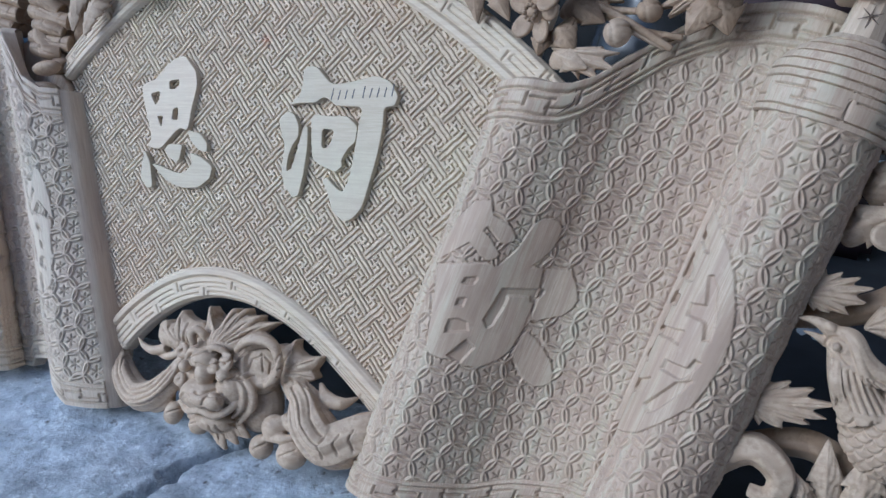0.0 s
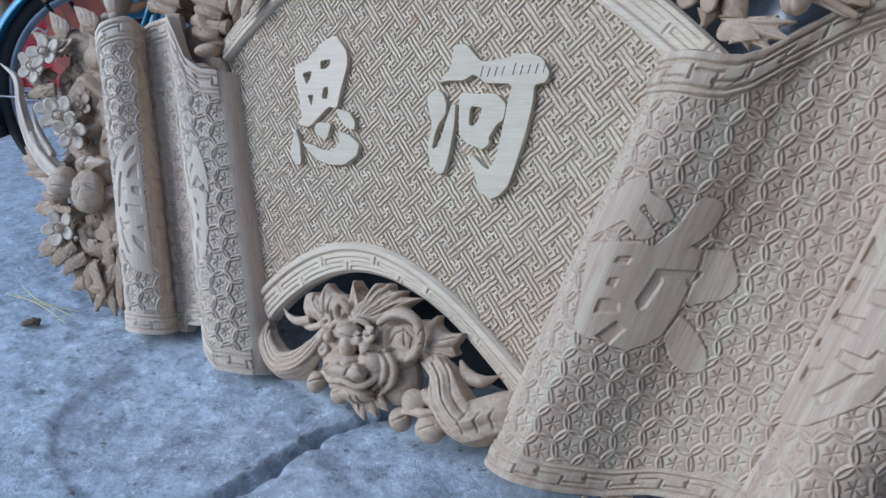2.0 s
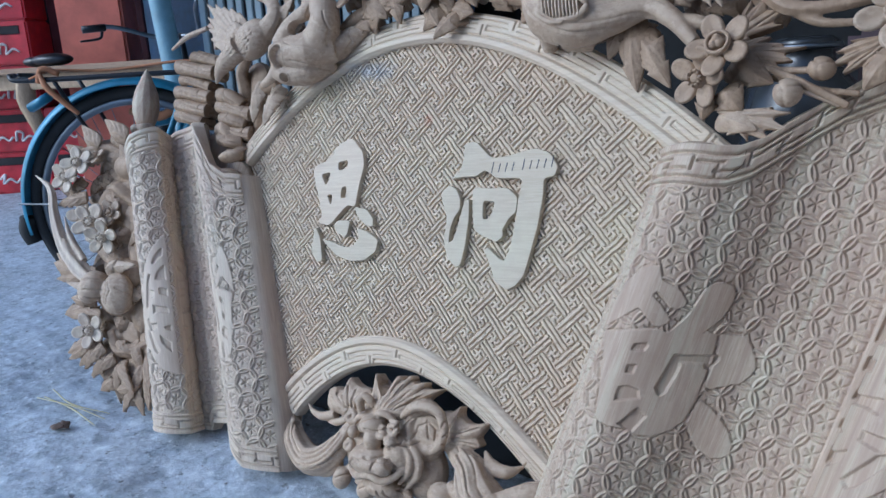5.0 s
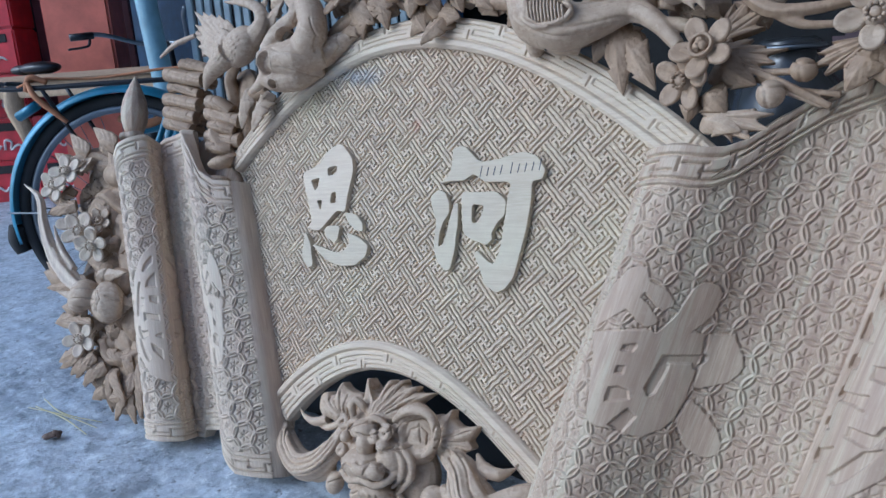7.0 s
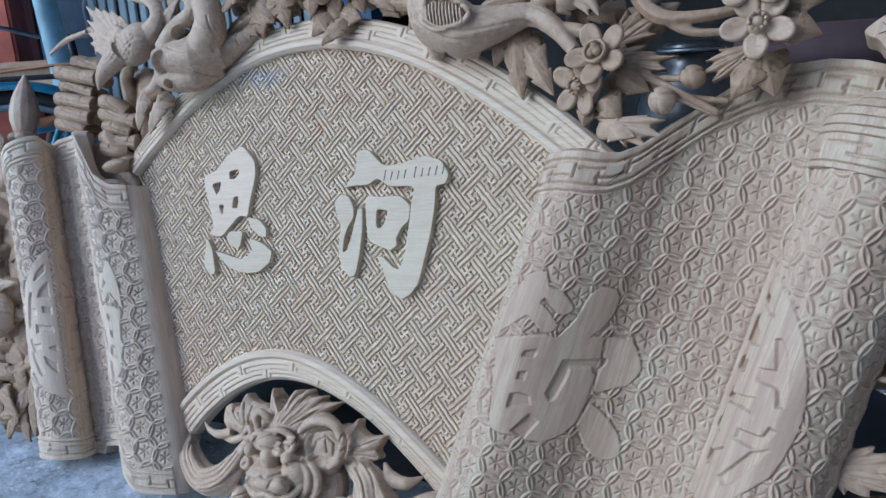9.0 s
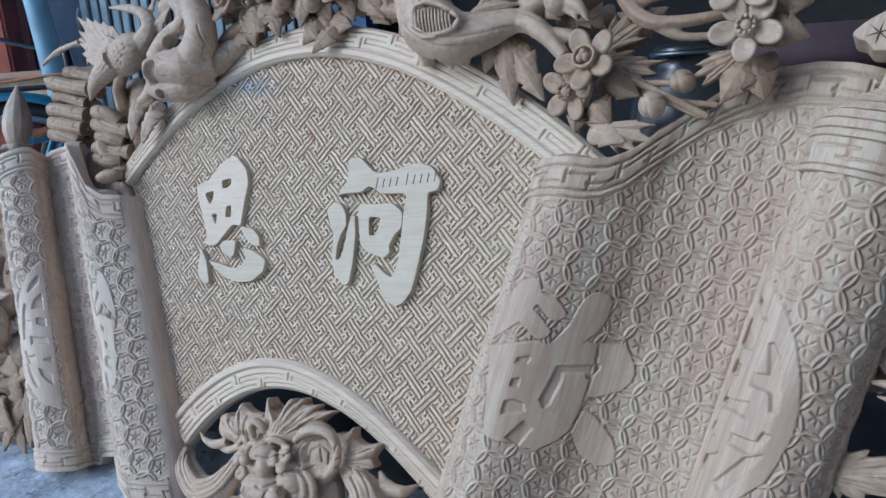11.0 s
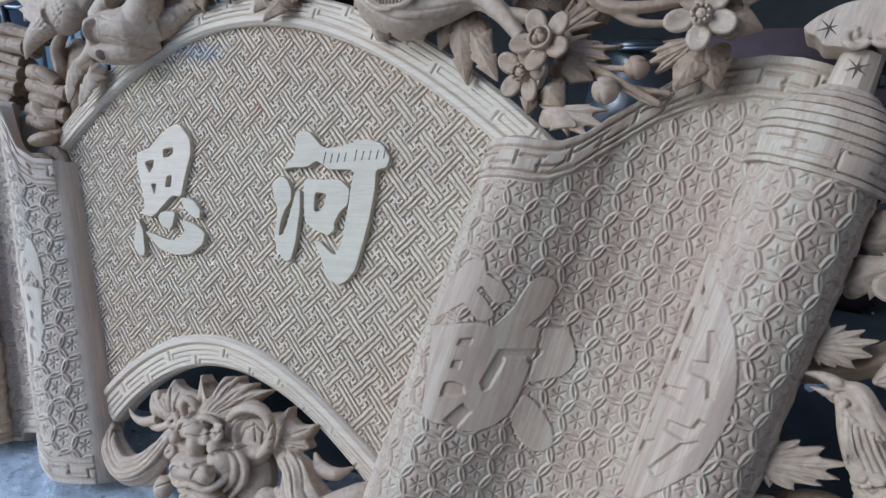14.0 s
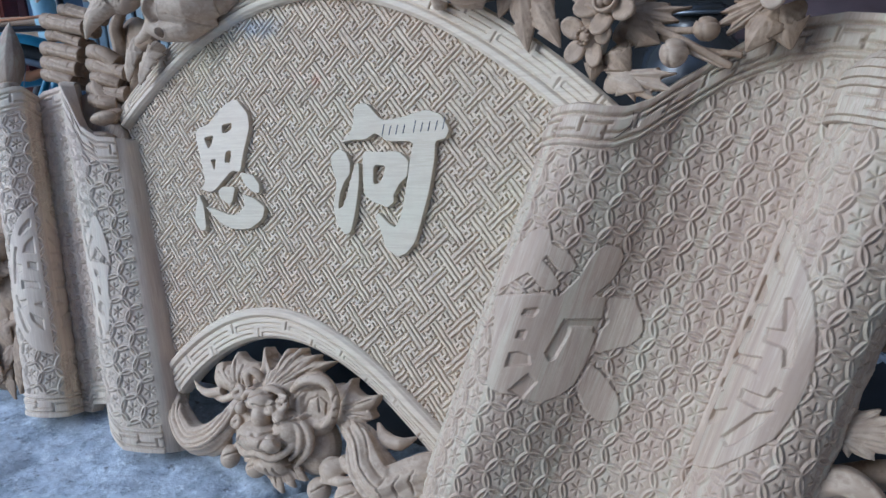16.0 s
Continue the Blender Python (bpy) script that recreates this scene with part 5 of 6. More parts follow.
incise(stem_far, [[(-0.260, 0.780), (-0.236, 0.769), (-0.202, 0.765)], [(-0.246, 0.746), (-0.209, 0.736), (-0.162, 0.738)], [(-0.180, 0.770), (-0.168, 0.795), (-0.175, 0.824)], [(-0.225, 0.824), (-0.210, 0.843)], [(-0.167, 0.764), (-0.149, 0.783), (-0.153, 0.807)], [(-0.263, 0.738), (-0.225, 0.730)]], 0.0012, 0.0022)
feathers = [leaf((-0.412 - 0.003 * i, 0.832 - 0.004 * i, 0.052), (a, b, 0.050 + 0.001 * i), 0.025, 1, 0.005, 0.005, 0.0, veins=10) for i, (a, b) in enumerate(
    ((-0.436, 0.872), (-0.462, 0.886), (-0.486, 0.892), (-0.512, 0.900), (-0.540, 0.906), (-0.532, 0.876), (-0.526, 0.850), (-0.514, 0.828), (-0.497, 0.812), (-0.476, 0.800)))]
feathers += [leaf((-0.408 - 0.002 * i, 0.824 - 0.004 * i, 0.062), (-0.436 - 0.012 * i + 0.0018 * i * i, 0.850 - 0.006 * i, 0.063), 0.020, 1, 0.004, 0.005, 0.0, veins=6) for i in range(7)]
bird_far = fused("bird", GREY_WOOD, blob((-0.392, 0.812, 0.044), (0.046, 0.036, 0.030), 35), *feathers, tube([(-0.415, 0.798, 0.056), (-0.452, 0.774, 0.058), (-0.476, 0.757, 0.054), (-0.496, 0.736, 0.046)], [0.024, 0.018, 0.012, 0.002], 16),
      tube([(-0.365, 0.822, 0.040), (-0.338, 0.852, 0.040), (-0.352, 0.881, 0.042), (-0.392, 0.898, 0.046), (-0.446, 0.908, 0.050)], [0.022, 0.016, 0.012, 0.009, 0.002], 12, 3, 0.15),
      leaf((-0.362, 0.838, 0.036), (-0.338, 0.915, 0.03), 0.032, 3, 0.008, 0.006, veins=8), leaf((-0.345, 0.835, 0.03), (-0.292, 0.886, 0.034), 0.036, 3, 0.008, 0.006, veins=8), label="carved bird with a fanned wing")
incise(bird_far, scale_cuts(-0.430, -0.365, 0.822, 0.780, 0.0065, -0.5) + [[(-0.455, 0.782), (-0.478, 0.762)], [(-0.452, 0.772), (-0.480, 0.752)]], 0.0010, 0.0022)
rng = random.Random(4)
PILE = [(-0.598, 0.822, -0.498, 0.801), (-0.640, 0.797, -0.500, 0.776), (-0.630, 0.770, -0.505, 0.752), (-0.642, 0.744, -0.512, 0.728), (-0.648, 0.718, -0.520, 0.702), (-0.655, 0.694, -0.527, 0.677),
        (-0.494, 0.722, -0.385, 0.700), (-0.480, 0.697, -0.378, 0.680), (-0.466, 0.673, -0.382, 0.660), (-0.486, 0.650, -0.380, 0.640), (-0.465, 0.626, -0.385, 0.622), (-0.458, 0.603, -0.403, 0.606)]
for s0, v0, s1, v1 in PILE:
    r = 0.0138 + rng.uniform(-0.0020, 0.0020)
    w = 0.014 + rng.uniform(-0.012, 0.008)
    s0, s1 = s0 - 0.042 + rng.uniform(-0.004, 0.022), s1 - 0.042 - rng.uniform(0.010, 0.045)
    v0 += rng.uniform(-0.004, 0.004)
    roll_bits = [tube([(s0, v0, w), (s0 + 0.03, v0 - 0.006 + rng.uniform(-0.003, 0.003), w), (s1, v1, w - 0.014)], [r, r * 0.92, r * 1.05], 20, n=6),
                 tube([(s0 + 0.025, v0 - 0.004, w - 0.03), (s1, v1, w - 0.035)], [r, r], 12), tube([(s0 + 0.012, v0 + 0.010, w + 0.004), (s1, v1 + 0.010, w - 0.008)], [0.004, 0.003], 8)]
    ring_r = r * 0.86
    roll_bits.append(tube([(s0 - 0.003, v0 + ring_r * math.cos(a), w + ring_r * math.sin(a)) for a in np.linspace(0, 6.5, 12)], [0.0035] * 3, 8, n=3))
    roll_bits.append(tube([(s0 - 0.004, v0 + (0.002 + 0.0009 * a) * math.cos(a), w + (0.002 + 0.0009 * a) * math.sin(a)) for a in np.linspace(0, 7, 12)], [0.0018, 0.0022, 0.0022], 6, n=3))
    cuts = [[(s0 + 0.012, v0 - 0.004), (s1, v1 - 0.004)], [(s0 + 0.02, v0 + 0.003), (s1 - 0.02, v1 + 0.004)]] + [[(s0 + d, v0 - 0.014), (s0 + d + 0.004, v0 + 0.014)] for d in (0.016, 0.07)]
    incise(fused("small_roll", OPEN_WOOD, *roll_bits, voxel=0.0019), cuts, 0.0012, 0.0026)
fused("branch", OPEN_WOOD, tube([(-0.505, 0.690, 0.0), (-0.50, 0.65, 0.01), (-0.45, 0.60, 0.0)], [0.014, 0.018, 0.014], 14, 4, 0.15), blob((-0.440, 0.588, 0.04), (0.032, 0.012, 0.02), 12, 3, 0.1))
fused("reed", ROLL_WOOD, tube([(-0.655, 0.825, 0.050), (-0.603, 0.846, 0.050), (-0.540, 0.857, 0.046)], [0.003, 0.006, 0.005], 10), tube([(-0.530, 0.860, 0.048), (-0.512, 0.848, 0.048), (-0.513, 0.81, 0.04)], [0.006, 0.006, 0.005], 8))
leaves(GREY_WOOD, leaf((-0.330, 0.722, 0.020), (-0.368, 0.648, 0.026), 0.050, 5, 0.010, veins=8), leaf((-0.335, 0.88, 0.02), (-0.285, 0.905, 0.03), 0.05, 3), leaf((-0.40, 0.74, 0.01), (-0.42, 0.66, 0.01), 0.05, 3))
fused("branch", OPEN_WOOD, tube([(-0.44, 0.62, -0.03), (-0.43, 0.68, -0.02), (-0.40, 0.725, 0.0), (-0.34, 0.735, 0.02)], [0.014, 0.018, 0.016, 0.012], 14, 4, 0.15), tube([(-0.50, 0.64, -0.03), (-0.48, 0.71, -0.02), (-0.49, 0.77, -0.01), (-0.46, 0.80, 0.0)], [0.014, 0.016, 0.014, 0.01], 14, 4, 0.15),
      blob((-0.46, 0.70, -0.035), (0.07, 0.10, 0.02), 10, 9, 0.2))

# beyond the far roll
flower((-0.906, 0.464, 0.086), 0.042, (0.45, -1, 0.15), 10, "bead", mat=FAR_WOOD_LIT)
flower((-0.850, 0.449, 0.100), 0.044, (0.5, -1, 0.05), 40, "bead", mat=FAR_WOOD_LIT)
flower((-0.823, 0.475, 0.070), 0.03, (0.5, -1, 0.2), 30, "bud", mat=GREY_WOOD)
flower((-0.811, 0.415, 0.092), 0.040, (0.5, -1, -0.35), 65, "bead", mat=FAR_WOOD_LIT)
flower((-0.903, 0.583, 0.114), 0.040, (0.4, -1, 0.3), 15, "bead", mat=FAR_WOOD_LIT)
flower((-0.948, 0.552, 0.116), 0.038, (0.3, -1, -0.1), 45, "bead", mat=FAR_WOOD_LIT)
flower((-0.878, 0.603, 0.088), 0.028, (0.2, -1, 0.6), 70, "bud", mat=GREY_WOOD)
flower((-0.829, 0.209, 0.094), 0.040, (0.45, -1, 0.0), 25, "bead", mat=FAR_WOOD_LIT)
fused("horn_leaf", FAR_WOOD_LIT, tube([(-1.085, 0.559, 0.116), (-1.008, 0.523, 0.114), (-0.988, 0.463, 0.110), (-0.945, 0.393, 0.104), (-0.876, 0.342, 0.098), (-0.827, 0.317, 0.092)], [0.002, 0.009, 0.012, 0.016, 0.021, 0.018], 22, 5, 0.3),
      tube([(-0.940, 0.412, 0.108), (-0.920, 0.385, 0.106), (-0.884, 0.354, 0.100)], [0.001, 0.007, 0.008], 12, 3, 0.2), tube([(-0.966, 0.461, 0.098), (-0.933, 0.413, 0.096), (-0.871, 0.362, 0.092)], [0.002, 0.008, 0.008], 12, 3, 0.2), label="long fluted horn-shaped tail feathers")
bird_low = fused("bird", GREY_WOOD, blob((-0.821, 0.308, 0.090), (0.036, 0.034, 0.032), 10), blob((-0.828, 0.294, 0.098), (0.026, 0.026, 0.024)), tube([(-0.846, 0.303, 0.104), (-0.881, 0.307, 0.106), (-0.920, 0.310, 0.104)], [0.012, 0.006, 0.001], 10), blob((-0.759, 0.295, 0.070), (0.044, 0.046, 0.034), 20, 5, 0.08),
      leaf((-0.775, 0.351, 0.080), (-0.691, 0.361, 0.076), 0.03, 3, 0.008, 0.010, 0.25, veins=4), leaf((-0.787, 0.338, 0.085), (-0.750, 0.370, 0.085), 0.026, 2, 0.008, 0.010, 0.25, veins=4), blob((-0.810, 0.305, 0.118), (0.004, 0.004, 0.003)), voxel=0.0016, label="small carved bird with a short beak")
incise(bird_low, [[(-0.850, 0.315), (-0.808, 0.324), (-0.762, 0.322)], [(-0.847, 0.288), (-0.803, 0.281), (-0.764, 0.293)], [(-0.818, 0.299), (-0.768, 0.302)], [(-0.772, 0.327), (-0.751, 0.304), (-0.766, 0.276)], [(-0.763, 0.327), (-0.742, 0.302), (-0.757, 0.275)], [(-0.733, 0.336), (-0.693, 0.324), (-0.665, 0.300)], [(-0.735, 0.310), (-0.702, 0.293), (-0.687, 0.268)]], 0.0014, 0.0030)
leaves(OPEN_WOOD, leaf((-0.872, 0.623, 0.082), (-0.944, 0.676, 0.086), 0.046, 1, 0.008, 0.010, 0.25, veins=4),
      leaf((-0.787, 0.640, 0.066), (-0.869, 0.687, 0.072), 0.046, 1, 0.008, 0.010, 0.25, veins=4),
      leaf((-0.936, 0.606, 0.086), (-0.998, 0.632, 0.092), 0.032, 1, 0.008, 0.010, 0.25, veins=4),
      leaf((-0.964, 0.516, 0.092), (-1.033, 0.571, 0.100), 0.036, 2, 0.008, 0.010, 0.25, veins=4),
      leaf((-0.896, 0.509, 0.088), (-0.996, 0.487, 0.100), 0.04, 4, 0.008, 0.010, 0.25, veins=4),
      leaf((-0.833, 0.336, 0.085), (-0.988, 0.347, 0.098), 0.036, 4, 0.008, 0.010, 0.25, veins=4),
      leaf((-0.856, 0.328, 0.085), (-0.979, 0.315, 0.098), 0.034, 4, 0.008, 0.010, 0.25, veins=4),
      leaf((-0.808, 0.244, 0.080), (-0.941, 0.236, 0.092), 0.036, 3, 0.008, 0.010, 0.25, veins=4),
      leaf((-0.821, 0.181, 0.082), (-0.903, 0.137, 0.092), 0.036, 4, 0.008, 0.010, 0.25, veins=4),
      leaf((-0.793, 0.178, 0.078), (-0.841, 0.122, 0.088), 0.036, 3, 0.008, 0.010, 0.25, veins=4),
      leaf((-0.766, 0.156, 0.066), (-0.826, 0.108, 0.080), 0.036, 2, 0.008, 0.010, 0.25, veins=4),
      leaf((-0.752, 0.139, 0.060), (-0.685, 0.092, 0.064), 0.04, 2, 0.008, 0.010, 0.25, veins=4),
      leaf((-0.697, 0.145, 0.040), (-0.721, 0.043, 0.060), 0.046, 5, 0.008, 0.010, 0.25, veins=4),
      leaf((-0.685, 0.170, 0.036), (-0.651, 0.055, 0.044), 0.04, 4, 0.008, 0.010, 0.25, veins=4),
      leaf((-0.707, 0.314, 0.040), (-0.736, 0.272, 0.056), 0.042, 4, 0.008, 0.010, 0.25, veins=4),
      leaf((-0.723, 0.459, 0.040), (-0.751, 0.402, 0.056), 0.04, 3, 0.008, 0.010, 0.25, veins=4),
      leaf((-0.785, 0.581, 0.050), (-0.819, 0.630, 0.060), 0.046, 3, 0.008, 0.010, 0.25, veins=4))
leaves(OPEN_WOOD, leaf((-0.900, 0.606, 0.066), (-0.938, 0.668, 0.070), 0.050, 1, 0.012), leaf((-0.836, 0.618, 0.050), (-0.862, 0.682, 0.050), 0.055, 1, 0.012), leaf((-0.910, 0.59, 0.070), (-0.955, 0.628, 0.080), 0.04, 1),
      leaf((-0.95, 0.56, 0.09), (-1.03, 0.575, 0.10), 0.05, 3), leaf((-0.88, 0.60, 0.06), (-0.80, 0.60, 0.04), 0.06, 2), leaf((-0.82, 0.56, 0.04), (-0.76, 0.55, 0.03), 0.06, 3), leaf((-0.93, 0.55, 0.08), (-0.96, 0.50, 0.09), 0.05, 4, veins=7))
leaves(OPEN_WOOD, leaf((-0.900, 0.330, 0.086), (-1.010, 0.352, 0.092), 0.050, 4, 0.012, veins=7), leaf((-0.905, 0.340, 0.086), (-1.000, 0.375, 0.092), 0.04, 3), leaf((-0.79, 0.31, 0.06), (-0.70, 0.29, 0.05), 0.06, 4, veins=7),
      leaf((-0.86, 0.26, 0.07), (-0.94, 0.24, 0.09), 0.05, 3), leaf((-0.85, 0.27, 0.07), (-0.92, 0.275, 0.09), 0.045, 3))
leaves(OPEN_WOOD, leaf((-0.82, 0.190, 0.076), (-0.915, 0.150, 0.090), 0.050, 3, 0.012), leaf((-0.81, 0.180, 0.070), (-0.87, 0.125, 0.085), 0.045, 3), leaf((-0.79, 0.170, 0.062), (-0.818, 0.105, 0.080), 0.045, 3),
      leaf((-0.76, 0.150, 0.050), (-0.750, 0.080, 0.060), 0.045, 3), leaf((-0.735, 0.150, 0.036), (-0.676, 0.040, 0.040), 0.055, 4, veins=8), leaf((-0.74, 0.19, 0.04), (-0.69, 0.12, 0.03), 0.05, 4))
fused("branch", OPEN_WOOD, tube([(-0.720, 0.560, 0.0), (-0.790, 0.540, 0.030), (-0.850, 0.520, 0.046), (-0.880, 0.470, 0.050), (-0.870, 0.400, 0.050), (-0.800, 0.360, 0.040), (-0.720, 0.360, 0.01)], [0.014, 0.018, 0.02, 0.018, 0.02, 0.02, 0.014], 16, 5, 0.18),
      tube([(-0.70, 0.47, 0.0), (-0.78, 0.50, 0.03), (-0.82, 0.53, 0.05), (-0.86, 0.53, 0.05)], [0.012, 0.016, 0.018, 0.012], 14, 4, 0.16), tube([(-0.69, 0.30, 0.0), (-0.76, 0.27, 0.03), (-0.80, 0.27, 0.05), (-0.85, 0.30, 0.06)], [0.016, 0.026, 0.026, 0.02], 16, 5, 0.16),
      tube([(-0.66, 0.22, 0.0), (-0.72, 0.18, 0.03), (-0.77, 0.17, 0.05), (-0.80, 0.21, 0.055)], [0.012, 0.014, 0.014, 0.012], 14, 4, 0.16), tube([(-0.64, 0.12, 0.0), (-0.70, 0.10, 0.03), (-0.76, 0.125, 0.05), (-0.78, 0.17, 0.05)], [0.008, 0.012, 0.012, 0.008], 12, 4, 0.16),
      blob((-0.77, 0.33, 0.04), (0.05, 0.04, 0.03), 20, 5, 0.1), blob((-0.80, 0.58, 0.04), (0.05, 0.03, 0.03), 0, 6, 0.1), label="twisting carved branch")

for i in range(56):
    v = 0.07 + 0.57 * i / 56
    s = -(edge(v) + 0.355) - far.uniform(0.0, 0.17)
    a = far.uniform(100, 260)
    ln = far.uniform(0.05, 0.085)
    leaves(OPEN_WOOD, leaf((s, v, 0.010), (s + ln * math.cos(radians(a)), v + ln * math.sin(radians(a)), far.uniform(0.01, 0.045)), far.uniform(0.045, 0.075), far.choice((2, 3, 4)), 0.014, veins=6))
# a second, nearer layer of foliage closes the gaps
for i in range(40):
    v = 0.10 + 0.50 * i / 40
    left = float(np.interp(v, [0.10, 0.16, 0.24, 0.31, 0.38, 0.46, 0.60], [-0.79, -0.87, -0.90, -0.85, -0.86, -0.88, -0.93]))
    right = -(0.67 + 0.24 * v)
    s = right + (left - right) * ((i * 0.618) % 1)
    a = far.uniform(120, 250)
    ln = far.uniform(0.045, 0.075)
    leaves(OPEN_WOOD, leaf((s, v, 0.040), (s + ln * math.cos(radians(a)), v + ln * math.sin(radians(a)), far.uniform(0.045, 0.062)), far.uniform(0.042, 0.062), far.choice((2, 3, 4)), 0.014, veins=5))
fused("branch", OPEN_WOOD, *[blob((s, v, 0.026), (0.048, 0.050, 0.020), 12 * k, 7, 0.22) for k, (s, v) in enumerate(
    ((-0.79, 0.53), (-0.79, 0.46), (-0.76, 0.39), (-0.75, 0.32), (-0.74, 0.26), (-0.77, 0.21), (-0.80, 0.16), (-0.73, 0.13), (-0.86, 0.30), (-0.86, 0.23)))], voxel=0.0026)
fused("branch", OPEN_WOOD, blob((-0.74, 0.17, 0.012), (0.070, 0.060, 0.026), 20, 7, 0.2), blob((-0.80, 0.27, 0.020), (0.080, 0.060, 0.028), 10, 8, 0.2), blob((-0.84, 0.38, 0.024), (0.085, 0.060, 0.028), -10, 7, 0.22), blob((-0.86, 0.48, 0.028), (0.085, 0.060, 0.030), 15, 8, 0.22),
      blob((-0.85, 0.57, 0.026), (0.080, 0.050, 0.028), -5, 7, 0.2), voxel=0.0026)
fused("branch", OPEN_WOOD, tube([(-0.66, 0.05, -0.01), (-0.74, 0.14, 0.02), (-0.79, 0.26, 0.02), (-0.82, 0.38, 0.02), (-0.84, 0.50, 0.02), (-0.83, 0.60, 0.02)], [0.012, 0.020, 0.024, 0.026, 0.024, 0.016], 18, 6, 0.2),
      tube([(-0.72, 0.14, 0.0), (-0.78, 0.09, 0.03), (-0.83, 0.12, 0.05), (-0.82, 0.17, 0.06)], [0.010, 0.013, 0.012, 0.008], 14, 4, 0.2), tube([(-0.80, 0.60, 0.02), (-0.87, 0.62, 0.05), (-0.93, 0.60, 0.08), (-0.99, 0.57, 0.09)], [0.020, 0.026, 0.024, 0.012], 16, 5, 0.2))

# beyond the near roll
bird_near = fused("bird", GREY_WOOD, blob((0.847, 0.283, 0.036), (0.019, 0.019, 0.019), -20), tube([(0.848, 0.278, 0.034), (0.856, 0.246, 0.036), (0.872, 0.212, 0.030)], [0.018, 0.022, 0.028], 20), blob((0.900, 0.196, 0.022), (0.052, 0.052, 0.036), -28),
      tube([(0.840, 0.293, 0.040), (0.819, 0.305, 0.042), (0.797, 0.307, 0.038)], [0.010, 0.0055, 0.001], 14), tube([(0.838, 0.279, 0.038), (0.821, 0.289, 0.040), (0.807, 0.293, 0.038)], [0.007, 0.0038, 0.001], 12), blob((0.832, 0.301, 0.046), (0.007, 0.005, 0.006), -30),
      *[tube([(0.836 + 0.005 * i, 0.270 - 0.001 * i, 0.050 + 0.002 * math.sin(i)), (0.838 + 0.0045 * i, 0.246, 0.056 + 0.002 * math.sin(i)), (0.843 + 0.006 * i, 0.222 + 0.002 * (i % 2), 0.052)], [0.002, 0.0034, 0.001], 8, n=5) for i in range(7)],
      tube([(0.838, 0.300, 0.044), (0.854, 0.294, 0.048), (0.868, 0.270, 0.048), (0.892, 0.256, 0.044), (0.935, 0.255, 0.03)], [0.004, 0.008, 0.010, 0.010, 0.012], 16, 4, 0.2), tube([(0.846, 0.296, 0.050), (0.858, 0.280, 0.054), (0.868, 0.256, 0.054), (0.886, 0.246, 0.05)], [0.003, 0.005, 0.005, 0.003], 10),
      blob((0.8385, 0.2825, 0.0555), (0.0042, 0.0042, 0.003)), voxel=0.0011, label="carved bird with a long open beak and scaled breast")
incise(bird_near, scale_cuts(0.852, 0.960, 0.212, 0.150, 0.0085, 0.12) + [arc_line((0.8385, 0.2825), 0.0062, 0, 360), [(0.840, 0.276), (0.852, 0.266)]] + [[(0.846 + 0.006 * i, 0.262 - 0.002 * i), (0.850 + 0.007 * i, 0.240), (0.858 + 0.008 * i, 0.220)] for i in range(6)] + [arc_line((0.8385, 0.2825), 0.0100, 40, 250)], 0.0012, 0.0030)
palmate((0.800, 0.332), [(0.818, 0.368), (0.824, 0.362), (0.840, 0.361), (0.859, 0.357), (0.873, 0.346), (0.867, 0.328), (0.850, 0.312), (0.831, 0.311), (0.815, 0.312)], 0.030)
palmate((0.752, 0.206), [(0.778, 0.240), (0.802, 0.238), (0.826, 0.234), (0.852, 0.219), (0.842, 0.200), (0.827, 0.191), (0.797, 0.181), (0.772, 0.180)], 0.030)
palmate((0.860, 0.300), [(0.878, 0.330), (0.893, 0.338), (0.905, 0.325), (0.915, 0.305), (0.905, 0.285)], 0.022)
leaves(GREY_WOOD, leaf((0.83, 0.40, 0.01), (0.90, 0.43, 0.02), 0.05, 3), leaf((0.85, 0.44, 0.01), (0.91, 0.49, 0.02), 0.05, 3))
leaves(GREY_WOOD, leaf((0.845, 0.090, 0.010), (0.842, 0.178, 0.020), 0.044, 2, 0.010), leaf((0.875, 0.090, 0.010), (0.884, 0.180, 0.020), 0.05, 2, 0.010), leaf((0.83, 0.10, 0.02), (0.81, 0.14, 0.03), 0.03, 2))
fused("scroll_wave", GREY_WOOD, tube([(0.700, 0.090, 0.0), (0.738, 0.140, 0.022), (0.772, 0.156, 0.030), (0.800, 0.134, 0.034), (0.792, 0.108, 0.036), (0.768, 0.112, 0.036)], [0.016, 0.020, 0.020, 0.017, 0.013, 0.008], 18, 5, 0.2),
      tube([(0.72, 0.06, 0.0), (0.77, 0.075, 0.02), (0.815, 0.09, 0.025), (0.84, 0.06, 0.02)], [0.016, 0.02, 0.018, 0.01], 16, 4, 0.2), label="carved curling wave")
flower((0.905, 0.40, 0.03), 0.045, (0.1, -1, 0.1), 10, "bud", mat=GREY_WOOD)
fused("branch", OPEN_WOOD, tube([(0.76, 0.30, -0.03), (0.83, 0.31, -0.012), (0.90, 0.34, -0.01), (0.95, 0.42, -0.01), (0.95, 0.52, -0.01)], [0.014, 0.016, 0.018, 0.018, 0.016], 14, 4, 0.15), tube([(0.72, 0.13, -0.03), (0.82, 0.16, -0.02), (0.90, 0.13, -0.01), (0.95, 0.2, -0.01)], [0.014, 0.018, 0.018, 0.016], 14, 4, 0.15))

